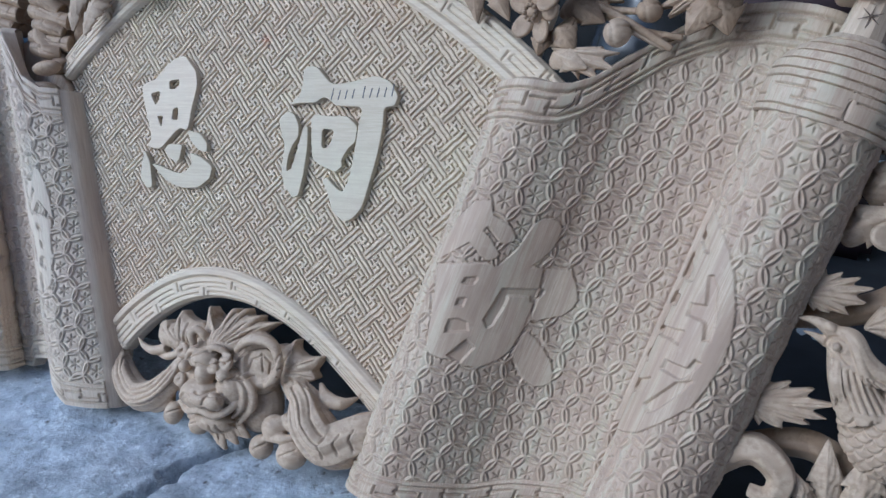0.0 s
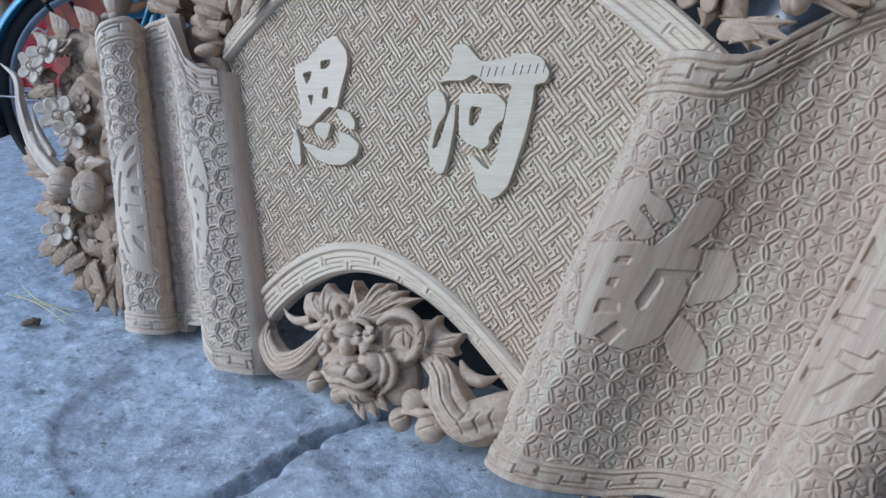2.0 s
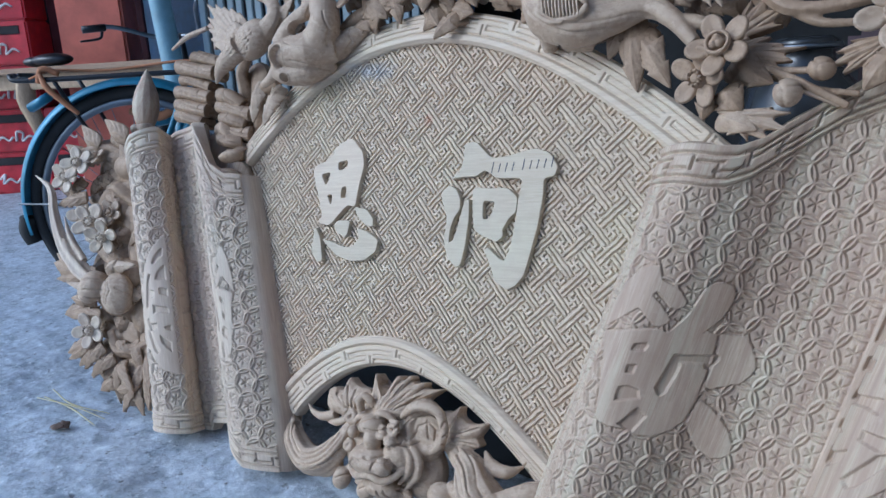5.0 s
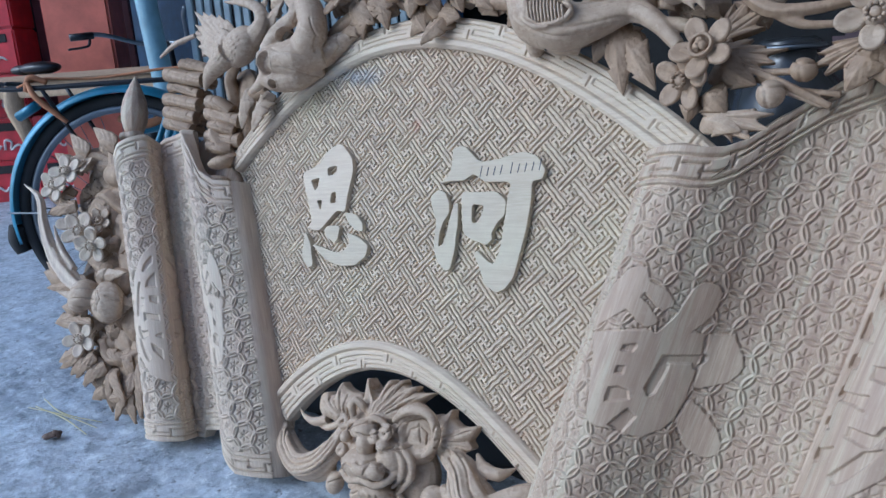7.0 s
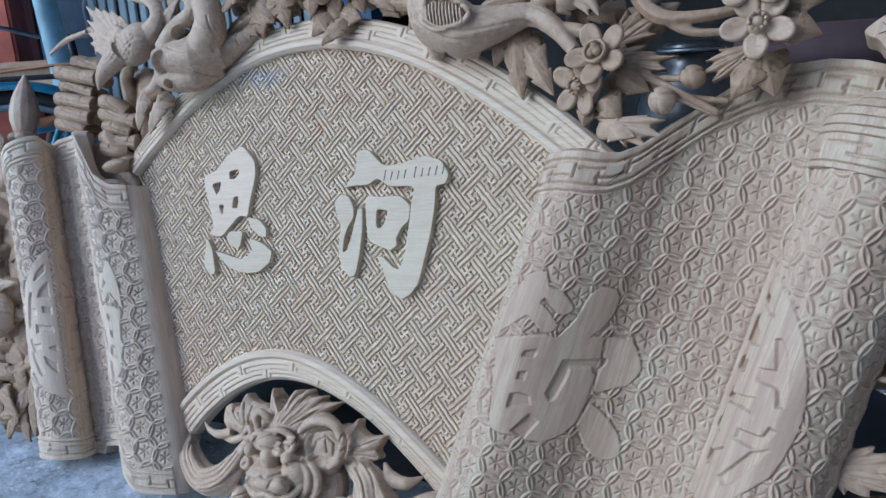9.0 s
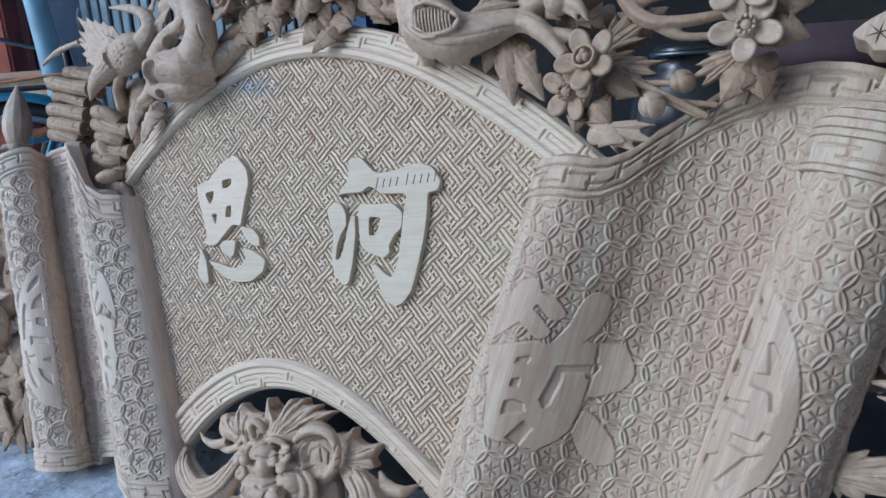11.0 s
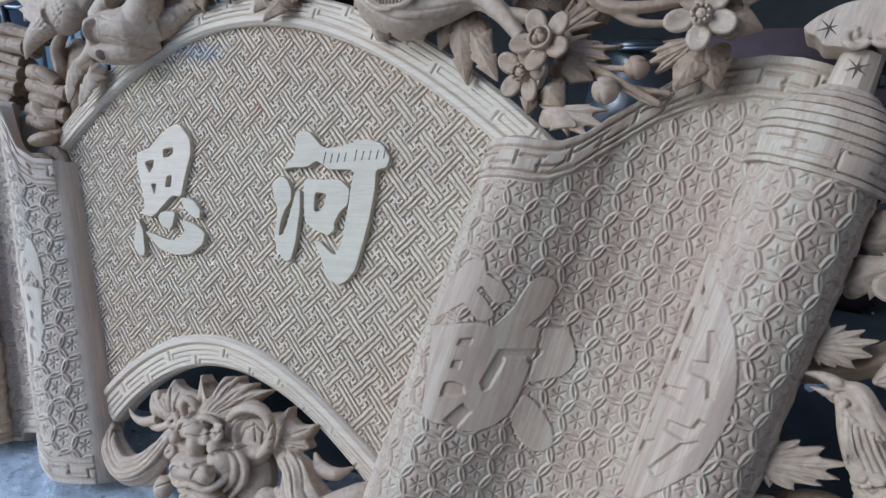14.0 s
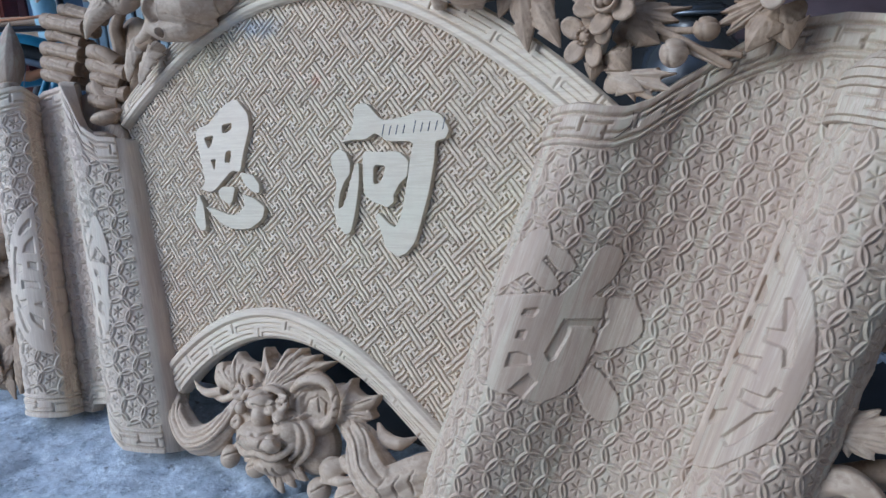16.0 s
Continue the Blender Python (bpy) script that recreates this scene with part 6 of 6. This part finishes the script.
# under the hanging sheets
fused("scroll_wave", GREY_WOOD, leaf((0.40, 0.05, -0.02), (0.385, -0.030, 0.0), 0.028, 2, 0.008), tube([(0.40, 0.04, -0.03), (0.425, -0.012, -0.01), (0.46, -0.020, 0.0), (0.52, -0.012, -0.01), (0.58, 0.02, -0.03)], [0.016, 0.018, 0.018, 0.016, 0.014], 18, 4, 0.25))
fused("scroll_wave", GREY_WOOD, blob((-0.37, 0.030, -0.010), (0.022, 0.030, 0.018), 25, 3, 0.15), tube([(-0.30, 0.06, -0.03), (-0.36, 0.03, -0.02), (-0.42, 0.05, -0.03)], [0.014, 0.016, 0.014], 14, 4, 0.15))


# ---- the place ----
def stone():
    m, nt, b = material("worn_blue_stone", 0.72)
    c = coords(nt)
    big, mid, fine = noise_tex(nt, c, 2.2, 3), noise_tex(nt, c, 13, 8, 0.68), noise_tex(nt, c, 120, 4, 0.7)
    col = ramp(nt, mid, [(0.28, (0.17, 0.20, 0.24)), (0.42, (0.42, 0.47, 0.54)), (0.66, (0.62, 0.68, 0.76))])
    col = mix(nt, ramp(nt, big, [(0.45, (0,) * 3), (0.70, (0.45,) * 3)]), col, (0.30, 0.30, 0.31))
    col = mix(nt, ramp(nt, fine, [(0.60, (0,) * 3), (0.70, (0.6,) * 3)]), col, (0.66, 0.70, 0.75))
    grit = noise_tex(nt, coords(nt, (1, 1, 1), (0, 0, 20)), 60, 6, 0.75)
    col = mix(nt, ramp(nt, grit, [(0.36, (0.55,) * 3), (0.46, (0,) * 3)]), col, (0.17, 0.20, 0.24))
    col = mix(nt, ramp(nt, grit, [(0.56, (0,) * 3), (0.64, (0.85,) * 3)]), col, (0.76, 0.80, 0.84))
    crust = noise_tex(nt, coords(nt, (1, 1, 1), (0, 0, 65)), 24, 9, 0.74)
    col = mix(nt, ramp(nt, crust, [(0.38, (0.55,) * 3), (0.47, (0,) * 3)]), col, (0.20, 0.22, 0.25))
    col = mix(nt, ramp(nt, crust, [(0.55, (0,) * 3), (0.63, (0.6,) * 3)]), col, (0.74, 0.79, 0.84))
    pits = noise_tex(nt, coords(nt, (1, 1, 1), (0, 0, 40)), 38, 3)
    col = mix(nt, ramp(nt, pits, [(0.28, (0.8,) * 3), (0.36, (0,) * 3)]), col, (0.10, 0.09, 0.09))
    nt.links.new(col, b.inputs["Base Color"])
    h = mix(nt, 0.4, mid, fine)
    bump(nt, b, mix(nt, 0.5, h, grit), 0.9, 0.010)
    return m


STONE = stone()
SHADE_WALL = plain("shade_dark_plaster", (0.020, 0.021, 0.023), 0.85)
BOUNCE_WALL = plain("bounce_plaster", (0.26, 0.25, 0.24), 0.85)
MAROON = plain("maroon_board", (0.10, 0.03, 0.04), 0.6)
BLUE_WALL = plain("blue_painted_wall", (0.025, 0.075, 0.18), 0.6)
ORANGE = plain("red_oxide_paint", (0.52, 0.15, 0.10), 0.7, 0, 0.3, 5)
TEAL = plain("blue_grey_steel_paint", (0.22, 0.36, 0.44), 0.45, 0.0)
SLAT = plain("blue_grey_slat_paint", (0.34, 0.40, 0.43), 0.5, 0.1)
BIKE_BLUE = plain("blue_bicycle_enamel", (0.05, 0.19, 0.30), 0.32, 0.2, 0.3)
BLACK = plain("black_paint", (0.015, 0.015, 0.018), 0.35)
RUBBER = plain("tyre_rubber", (0.025, 0.025, 0.025), 0.8)
CHROME = plain("worn_chrome", (0.22, 0.24, 0.27), 0.42, 1.0, 0.2)
CORD = plain("orange_cord", (0.45, 0.20, 0.09), 0.7)
TABLE_WOOD = wood("dull_table_wood", (0.34, 0.22, 0.13), (0.24, 0.15, 0.09), (0.10, 0.06, 0.03), (4, 4, 90), 0.55)
LEG_WOOD = wood("pale_leg_wood", (0.46, 0.33, 0.20), (0.36, 0.25, 0.15), (0.18, 0.11, 0.06), (40, 40, 9), 0.6)
CRATE_RED = plain("red_crate_plastic", (0.55, 0.03, 0.045), 0.4)
WHITE = plain("white_print", (0.75, 0.72, 0.72), 0.5)
STRAW = plain("dry_straw", (0.50, 0.46, 0.26), 0.7)
DEAD_LEAF = plain("dead_leaf", (0.12, 0.08, 0.06), 0.8)
GLASSY = plain("dark_glass_jar", (0.03, 0.032, 0.035), 0.22)
PLUM = plain("plum_cloth_bundle", (0.045, 0.028, 0.034), 0.8)

bm = bmesh.new()
bmesh.ops.create_grid(bm, x_segments=2, y_segments=2, size=60)
for v in bm.verts:
    v.co.z = -0.062
tagged(part("ground", bm, STONE), "bare earth-grey ground around the stones", "ground", kind="structure")


def lattice(nx, ny, sx, sy, seed):
    """Smooth random field on an (nx, ny) grid."""
    return np.array([[noise.fractal((x / nx * sx + seed, y / ny * sy, seed), 0.9, 2.2, 5) for y in range(ny)] for x in range(nx)])


# two worn paving stones with an open joint between them
xs = np.concatenate([np.linspace(-5.2, -1.25, 60), np.arange(-1.24, 0.95, 0.0085), np.linspace(0.96, 2.6, 30)])
ys = np.concatenate([np.linspace(-2.2, -0.63, 24), np.arange(-0.62, 0.30, 0.0085), np.linspace(0.31, 2.9, 40)])
X, Y = np.meshgrid(xs, ys, indexing="ij")
joint = np.interp(ys, [-2.2, -0.42, -0.36, -0.27, -0.19, -0.10, -0.02, 0.05, 0.6, 2.9], [-0.30, -0.10, -0.035, 0.010, 0.022, 0.020, 0.036, 0.08, 0.2, 0.5])
wob = np.array([0.010 * noise.noise((y * 22, 0, 5)) + 0.006 * noise.noise((y * 60, 0, 9)) for y in ys])
D = X - (joint + wob)[None, :]
rough = np.array([[noise.fractal((x * 5, y * 5, 1.5), 0.8, 2.1, 6) for y in ys] for x in xs])
Zf = 0.008 * rough + 0.003 * np.array([[noise.fractal((x * 26, y * 26, 4.5), 0.7, 2.1, 4) for y in ys] for x in xs])
Zf -= 0.060 * smooth_step(np.abs(D), 0.022, 0.011) + 0.008 * smooth_step(-D, 0.085, 0.022) * (D < 0)
Zf += np.where(D > 0, 0.004, 0.0) * smooth_step(np.abs(D), 0.0, 0.06)
# a shallow flaked patch with a curved lip
flake = np.hypot((X + 0.17) / 0.25, (Y + 0.18) / 0.20) + 0.025 * rough
Zf -= 0.007 * smooth_step(flake, 1.01, 0.97) * smooth_step(D, -0.02, -0.06)
pit = np.array([[noise.noise((x * 31, y * 31, 8)) for y in ys] for x in xs])
Zf -= 0.007 * smooth_step(pit, 0.52, 0.72)
G = np.stack([X, Y, Zf], -1)
mid = (D[:-1, :-1] + D[1:, 1:]) / 2
for sel in (mid < 0, mid >= 0):
    ob = sheet_part("paving_stone", G, STONE, None, sel)
    tagged(ob, "large worn blue-grey paving stone with a chipped edge", "paving stone", "paving stones", "structure")


def slab(name, lo, hi, mat, label, cat="wall", kind="structure"):
    bm = bmesh.new()
    bmesh.ops.create_cube(bm, size=1)
    for v in bm.verts:
        v.co = Vector([lo[i] + (v.co[i] + 0.5) * (hi[i] - lo[i]) for i in range(3)])
    return tagged(part(name, bm, mat, smooth=False), label, cat, kind=kind)


slab("ceiling", (-6, -0.20, 3.2), (4, 5.2, 3.3), SHADE_WALL, "unseen workshop roof, its edge placed to hold back skylight", "ceiling")
slab("wall_north", (-6, 3.0, -0.062), (4, 3.15, 3.2), SHADE_WALL, "dim back wall of the workshop")
slab("wall_east", (1.50, -2.6, -0.062), (1.65, 3.0, 3.2), BOUNCE_WALL, "added unseen pale wall that blocks and bounces light")
slab("wall_west", (-6.15, 1.20, -0.062), (-6.0, 3.15, 3.2), SHADE_WALL, "added unseen side wall that keeps low light out")


def cube_bm(lo, hi, bevel=0.004):
    bm = bmesh.new()
    bmesh.ops.create_cube(bm, size=1)
    for v in bm.verts:
        v.co = Vector([lo[i] + (v.co[i] + 0.5) * (hi[i] - lo[i]) for i in range(3)])
    if bevel:
        bmesh.ops.bevel(bm, geom=list(bm.edges), offset=bevel, segments=2, affect="EDGES")
    return bm


def rod(pts, radii, seg=10, n=6, flutes=0, cut=0.0):
    """A bar through world points."""
    return tube([(p[0], p[2], -p[1]) for p in pts], radii, seg, flutes, cut, n=n)


def thing(name, m, label, cat, group=""):
    ob = new(name)
    ob.matrix_world = m
    return tagged(ob, label, cat, group)


# painted post, boards and blue wall behind
pillar = thing("painted_pillar", pose(-3.80, 1.75, 0, 0, 0, 38), "square pillar painted dull orange-red", "pillar")
part("shaft", cube_bm((-0.20, -0.12, -0.03), (0.20, 0.12, 3.2), 0.015), ORANGE, pillar, smooth=False)
board = thing("maroon_board", pose(-4.30, 2.0, 0, 0, 0, 38), "tall maroon board standing behind crates", "board")
part("panel", cube_bm((-0.30, -0.02, -0.03), (0.34, 0.02, 2.4), 0.004), MAROON, board, smooth=False)
slab("wall_south", (0.0, -2.75, -0.062), (1.65, -2.605, 3.2), SHADE_WALL, "added unseen wall that blocks light from the right front")
slab("wall_blue", (-4.6, 2.55, -0.062), (-1.6, 2.65, 3.2), BLUE_WALL, "blue-painted partition wall")

# steel post and slatted gate
post = thing("steel_post", pose(-1.59, 0.84, 0, 0, -7.0), "round blue-grey painted steel post", "post")
mesh_part("pole", *rod([(0, 0, -0.03), (0, 0, 1.5), (0, 0, 3.2)], [0.038, 0.038, 0.038], 24), TEAL, post)
gate = thing("slatted_gate", pose(-1.60, 0.98, 0, 0, 0, 28), "closed gate of upright blue-grey slats", "gate")
for i in range(23):
    bm = cube_bm((-0.0125, -0.009, -0.02), (0.0125, 0.009, 2.6), 0.003)
    ob = part("slat", bm, SLAT, gate, smooth=False) if i == 0 else new("slat", gate.children[0].data)
    ob.parent = gate
    ob.location = (0.036 * (i - 1), 0.006 * (i % 2), 0)
part("backing", cube_bm((-0.05, 0.045, -0.02), (0.80, 0.055, 2.6), 0.002), GAP_SHADE, gate, smooth=False)
for z in (0.35, 2.3):
    part("rail", cube_bm((-0.05, 0.015, z), (0.80, 0.04, z + 0.05), 0.003), SLAT, gate, smooth=False)


# bicycles
def ring(radius, tube_r, seg=64, ts=8, flat=1.0):
    a, b = np.meshgrid(np.linspace(0, 2 * np.pi, seg + 1), np.linspace(0, 2 * np.pi, ts, endpoint=False), indexing="ij")
    r = radius + tube_r * np.cos(b)
    g = np.stack([r * np.cos(a), tube_r * flat * np.sin(b), r * np.sin(a)], -1)
    return g.reshape(-1, 3), grid_faces(seg + 1, ts, True)


def wheel(parent, c):
    v, f = ring(0.322, 0.019)
    tyre = mesh_part("tyre", v + c, f, RUBBER, parent)
    v, f = ring(0.298, 0.012, 64, 8, 1.0)
    mesh_part("rim", v + c, f, CHROME, tyre)
    v, f = rod([(c[0], c[1] - 0.05, c[2]), (c[0], c[1], c[2]), (c[0], c[1] + 0.05, c[2])], [0.016, 0.022, 0.016], 12)
    mesh_part("hub", v, f, CHROME, tyre)
    for i in range(28):
        a = 2 * math.pi * i / 28
        e = c + np.array((0.29 * math.cos(a), 0, 0.29 * math.sin(a)))
        o = c + np.array((0.02 * math.cos(a + 1.3), 0.03 * (-1) ** i, 0.02 * math.sin(a + 1.3)))
        mesh_part("spoke", *rod([o, e], [0.0012, 0.0012], 5, n=1), CHROME, tyre)
    return tyre


bike = thing("bicycle", pose(-1.25, 0.41, 0, 0, 0, 40), "old blue bicycle with a black carrier and orange cord", "bicycle")
C = np.array((0.0, 0.0, 0.352))
wheel(bike, C)
a, b = np.meshgrid(np.radians(np.linspace(-12, 200, 60)), np.radians(np.linspace(-70, 70, 9)), indexing="ij")
r = 0.335 + 0.030 * np.cos(b)
g = np.stack([C[0] - r * np.cos(a), 0.034 * np.sin(b) / math.sin(radians(70)) + 0 * a, C[2] + r * np.sin(a)], -1)
back = g * 1.0
back[..., 0], back[..., 2] = C[0] + (g[..., 0] - C[0]) * 0.992, C[2] + (g[..., 2] - C[2]) * 0.992
fender = sheet_part("fender", g, BIKE_BLUE, bike, None, back, "curved blue mudguard")
mesh_part("mud_flap", *rod([(-0.355, 0, 0.33), (-0.362, 0, 0.29), (-0.352, 0, 0.25)], [0.026, 0.028, 0.022], 10), RUBBER, fender)
for y in (-0.05, 0.05):
    mesh_part("stay", *rod([(0, y, 0.352), (-0.36, y * 0.7, 0.375)], [0.003, 0.003], 6, n=2), CHROME, bike)
    mesh_part("stay", *rod([(0, y, 0.352), (0.10, y, 0.54), (0.16, y * 0.6, 0.68)], [0.009, 0.009, 0.009], 8), BIKE_BLUE, bike)
    mesh_part("stay", *rod([(0, y, 0.352), (0.22, y, 0.31), (0.44, y * 0.4, 0.28)], [0.010, 0.010, 0.010], 8), BIKE_BLUE, bike)
rack = mesh_part("carrier", *join(rod([(-0.30, -0.07, 0.735), (-0.26, -0.08, 0.722), (0.0, -0.08, 0.722), (0.22, -0.07, 0.722)], [0.007] * 4), rod([(-0.30, 0.07, 0.735), (-0.26, 0.08, 0.722), (0.0, 0.08, 0.722), (0.22, 0.07, 0.722)], [0.007] * 4),
     rod([(-0.30, -0.07, 0.735), (-0.315, 0, 0.738), (-0.30, 0.07, 0.735)], [0.007] * 3), rod([(-0.1, -0.08, 0.722), (-0.1, 0.08, 0.722)], [0.006] * 2), rod([(0.1, -0.08, 0.722), (0.1, 0.08, 0.722)], [0.006] * 2),
     rod([(0, -0.055, 0.352), (-0.10, -0.075, 0.56), (-0.18, -0.08, 0.722)], [0.006] * 3), rod([(0, 0.055, 0.352), (-0.10, 0.075, 0.56), (-0.18, 0.08, 0.722)], [0.006] * 3)), BLACK, bike)
mesh_part("cord", *join(rod([(-0.24, -0.085, 0.725), (-0.18, -0.07, 0.745), (-0.05, -0.03, 0.738), (0.16, -0.05, 0.752), (0.24, -0.05, 0.745)], [0.004] * 5, 7), rod([(-0.21, -0.088, 0.74), (-0.19, -0.10, 0.70), (-0.15, -0.095, 0.655), (-0.12, -0.09, 0.625)], [0.006, 0.009, 0.008, 0.006], 8),
     rod([(-0.22, -0.08, 0.715), (-0.20, -0.09, 0.75), (-0.16, -0.08, 0.735)], [0.008] * 3, 8), rod([(-0.02, 0.02, 0.62), (0.06, 0.02, 0.60), (0.14, 0.02, 0.63)], [0.010, 0.014, 0.008], 8)), CORD, rack, "knotted orange cord")
mesh_part("pump", *rod([(-0.37, 0.16, 0.640), (-0.30, 0.14, 0.672)], [0.015, 0.015], 10, n=2), BIKE_BLUE, bike)
mesh_part("lock", *join(rod([(0.02, 0.05, 0.585), (0.10, 0.05, 0.60), (0.20, 0.03, 0.66)], [0.018, 0.020, 0.016], 10), rod([(0.12, 0.02, 0.52), (0.16, 0.02, 0.60), (0.17, 0.02, 0.66)], [0.014, 0.016, 0.014], 10)), BIKE_BLUE, bike)

bike2 = thing("bicycle", pose(-1.95, 1.05, -0.015, 0, 0, 110), "second bicycle with a chrome handlebar behind the first", "bicycle")
wheel(bike2, np.array((0.10, 0.0, 0.352)))
mesh_part("handlebar", *rod([(-0.16, 0.26, 0.93), (-0.10, 0.20, 0.925), (0.0, 0.10, 0.885), (0.02, 0, 0.885), (0.0, -0.10, 0.885), (-0.08, -0.16, 0.97), (-0.12, -0.2, 1.0)], [0.009] * 7, 10), CHROME, bike2)
mesh_part("grip", *rod([(-0.20, 0.28, 0.92), (-0.13, 0.23, 0.927)], [0.014, 0.014], 10, n=2), BLACK, bike2)
mesh_part("brake_lever", *rod([(-0.14, 0.24, 0.91), (-0.16, 0.24, 0.885), (-0.22, 0.28, 0.875)], [0.006, 0.005, 0.004], 8), BLACK, bike2)
mesh_part("fork", *join(rod([(0.02, 0, 0.89), (0.04, 0, 0.72)], [0.016, 0.018], 10, n=2), rod([(0.04, -0.05, 0.72), (0.10, -0.055, 0.352)], [0.011, 0.009], 8, n=2), rod([(0.04, 0.05, 0.72), (0.10, 0.055, 0.352)], [0.011, 0.009], 8, n=2), rod([(0.04, -0.05, 0.72), (0.04, 0.05, 0.72)], [0.012, 0.012], 8, n=2)), BLACK, bike2)

# carved table with curved legs
table = thing("carved_table", pose(-3.80, 1.18, 0, 0, 0, 16), "long wooden table with carved curving legs", "table")
part("tabletop", cube_bm((-0.9, -0.06, 0.765), (1.55, 0.62, 0.80), 0.008), TABLE_WOOD, table, smooth=False)
part("apron", cube_bm((-0.82, 0.0, 0.68), (1.45, 0.03, 0.764), 0.006), LEG_WOOD, table, smooth=False)
for x, y in ((-0.80, 0.03), (0.08, 0.03), (1.40, 0.03), (-0.80, 0.52), (1.40, 0.52)):
    mesh_part("leg", *rod([(x, y, 0.765), (x + 0.01, y - 0.03, 0.62), (x + 0.09, y - 0.04, 0.42), (x + 0.03, y - 0.02, 0.18), (x - 0.05, y - 0.05, 0.03), (x - 0.09, y - 0.07, 0.0)], [0.055, 0.060, 0.042, 0.030, 0.028, 0.016], 14, n=6, flutes=4, cut=0.15), LEG_WOOD, table)
piece_on_table = thing("bicycle_saddle", pose(-3.47, 1.27, 0.80, 0, 0, 20), "black saddle lying on the table", "saddle")
mesh_part("seat", *join(blob((0, 0.035, 0), (0.13, 0.035, 0.07)), blob((-0.12, 0.03, 0), (0.08, 0.028, 0.04))), BLACK, piece_on_table)

# crates
crate = thing("bottle_crate", pose(-4.62, 1.55, 0.0, 0, 0, 38), "red plastic bottle crate with white script marking", "crate", "stacked crates")
part("body", cube_bm((-0.22, -0.15, 0.0), (0.22, 0.15, 0.275), 0.012), CRATE_RED, crate, smooth=False)
for x0, x1 in ((-0.17, 0.17),):
    part("opening", cube_bm((x0, -0.154, 0.19), (x1, -0.14, 0.245), 0.004), GAP_SHADE, crate, smooth=False)
mark = [tube([(-0.14, 0.10, 0.152), (-0.10, 0.13, 0.154), (-0.12, 0.07, 0.154), (-0.07, 0.10, 0.154), (-0.03, 0.075, 0.154), (0.0, 0.10, 0.154)], [0.008, 0.010, 0.008, 0.009, 0.008, 0.008], 6, n=4),
        tube([(0.02, 0.07, 0.154), (0.03, 0.13, 0.154), (0.07, 0.12, 0.154), (0.06, 0.07, 0.154), (0.11, 0.10, 0.154), (0.15, 0.08, 0.154)], [0.009, 0.010, 0.008, 0.008, 0.009, 0.006], 6, n=4)]
mesh_part("marking", *join(*mark), WHITE, crate)
for i in range(1, 6):
    copy_thing(crate, pose(-4.62 + 0.01 * (i % 2), 1.55, 0.279 * i, 0, 0, 38 + (-1) ** i))
for i in range(6):
    copy_thing(crate, pose(-4.97, 1.27, 0.279 * i, 0, 0, 38 - (-1) ** i))
for i in range(2):
    copy_thing(crate, pose(-4.27, 1.82, 0.279 * i, 0, 0, 38))

# clutter behind the panel
jar = thing("glass_jar", pose(0.42, 0.95, 0), "tall dark glass jar standing behind the carving", "jar")
v, f = turned([(0.0, 0.0), (0.0, 0.10), (0.02, 0.12), (0.55, 0.12), (0.62, 0.105), (0.67, 0.06), (0.69, 0.058), (0.71, 0.064), (0.72, 0.05), (0.72, 0.0)], np.zeros(3), (0, 0, 1), 32)
mesh_part("body", v, f, GLASSY, jar)
v, f = ring(0.066, 0.006, 32, 8)
v = np.stack([v[:, 0], v[:, 2], v[:, 1] + 0.70], -1)
mesh_part("rim", v, f, CHROME, jar)
stack = thing("cloth_stack", pose(0.66, 1.55, 0), "plum-coloured folded cloth stacked behind the carving", "cloth stack")
for i in range(5):
    part("folded_cloth", cube_bm((-0.25 + 0.02 * (i % 2), -0.12, 0.15 * i), (0.30 - 0.03 * (i % 3), 0.15, 0.15 * i + 0.146), 0.03), PLUM, stack)

# dark sheet added on the floor behind the carving, in place of its shade
FLOOR_SHADE = plain("floor_shade_slate", (0.035, 0.040, 0.048), 0.7, 0, 0.35, 6)
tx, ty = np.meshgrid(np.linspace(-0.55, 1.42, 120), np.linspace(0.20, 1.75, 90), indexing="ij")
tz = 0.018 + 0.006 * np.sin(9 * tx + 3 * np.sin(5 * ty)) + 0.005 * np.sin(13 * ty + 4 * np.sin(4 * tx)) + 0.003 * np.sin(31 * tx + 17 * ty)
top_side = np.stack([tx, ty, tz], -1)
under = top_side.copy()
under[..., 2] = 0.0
shade_sheet = thing("tarpaulin", pose(0, 0, 0), "added rumpled slate-grey sheet standing in for the shaded floor behind the carving", "tarpaulin")
sheet_part("cloth", top_side, FLOOR_SHADE, shade_sheet, None, under)

# straw and a dead leaf on the stones
straw = thing("straw_stalks", pose(-0.82, -0.096, 0.004), "pale dry straw stalks lying on the stone", "straw")
for i, (x, y, r) in enumerate(((0, 0, 7), (0.01, -0.008, 2), (-0.015, 0.004, 11))):
    mesh_part("stalk", *rod([(x - 0.13, y - 0.02 + 0.02 * i, 0.003), (x, y, 0.006), (x + 0.12, y + 0.004 * r - 0.02, 0.003)], [0.0012, 0.0016, 0.001], 6), STRAW, straw)
lf = thing("dead_leaf", pose(-0.75, -0.162, 0.006), "crumpled dark dead leaf on the stone", "leaf")
mesh_part("blade", *join(blob((0, 0.004, 0), (0.022, 0.006, 0.018), 10, 5, 0.3), blob((0.012, 0.007, -0.008), (0.014, 0.005, 0.012), -20, 4, 0.3)), DEAD_LEAF, lf)
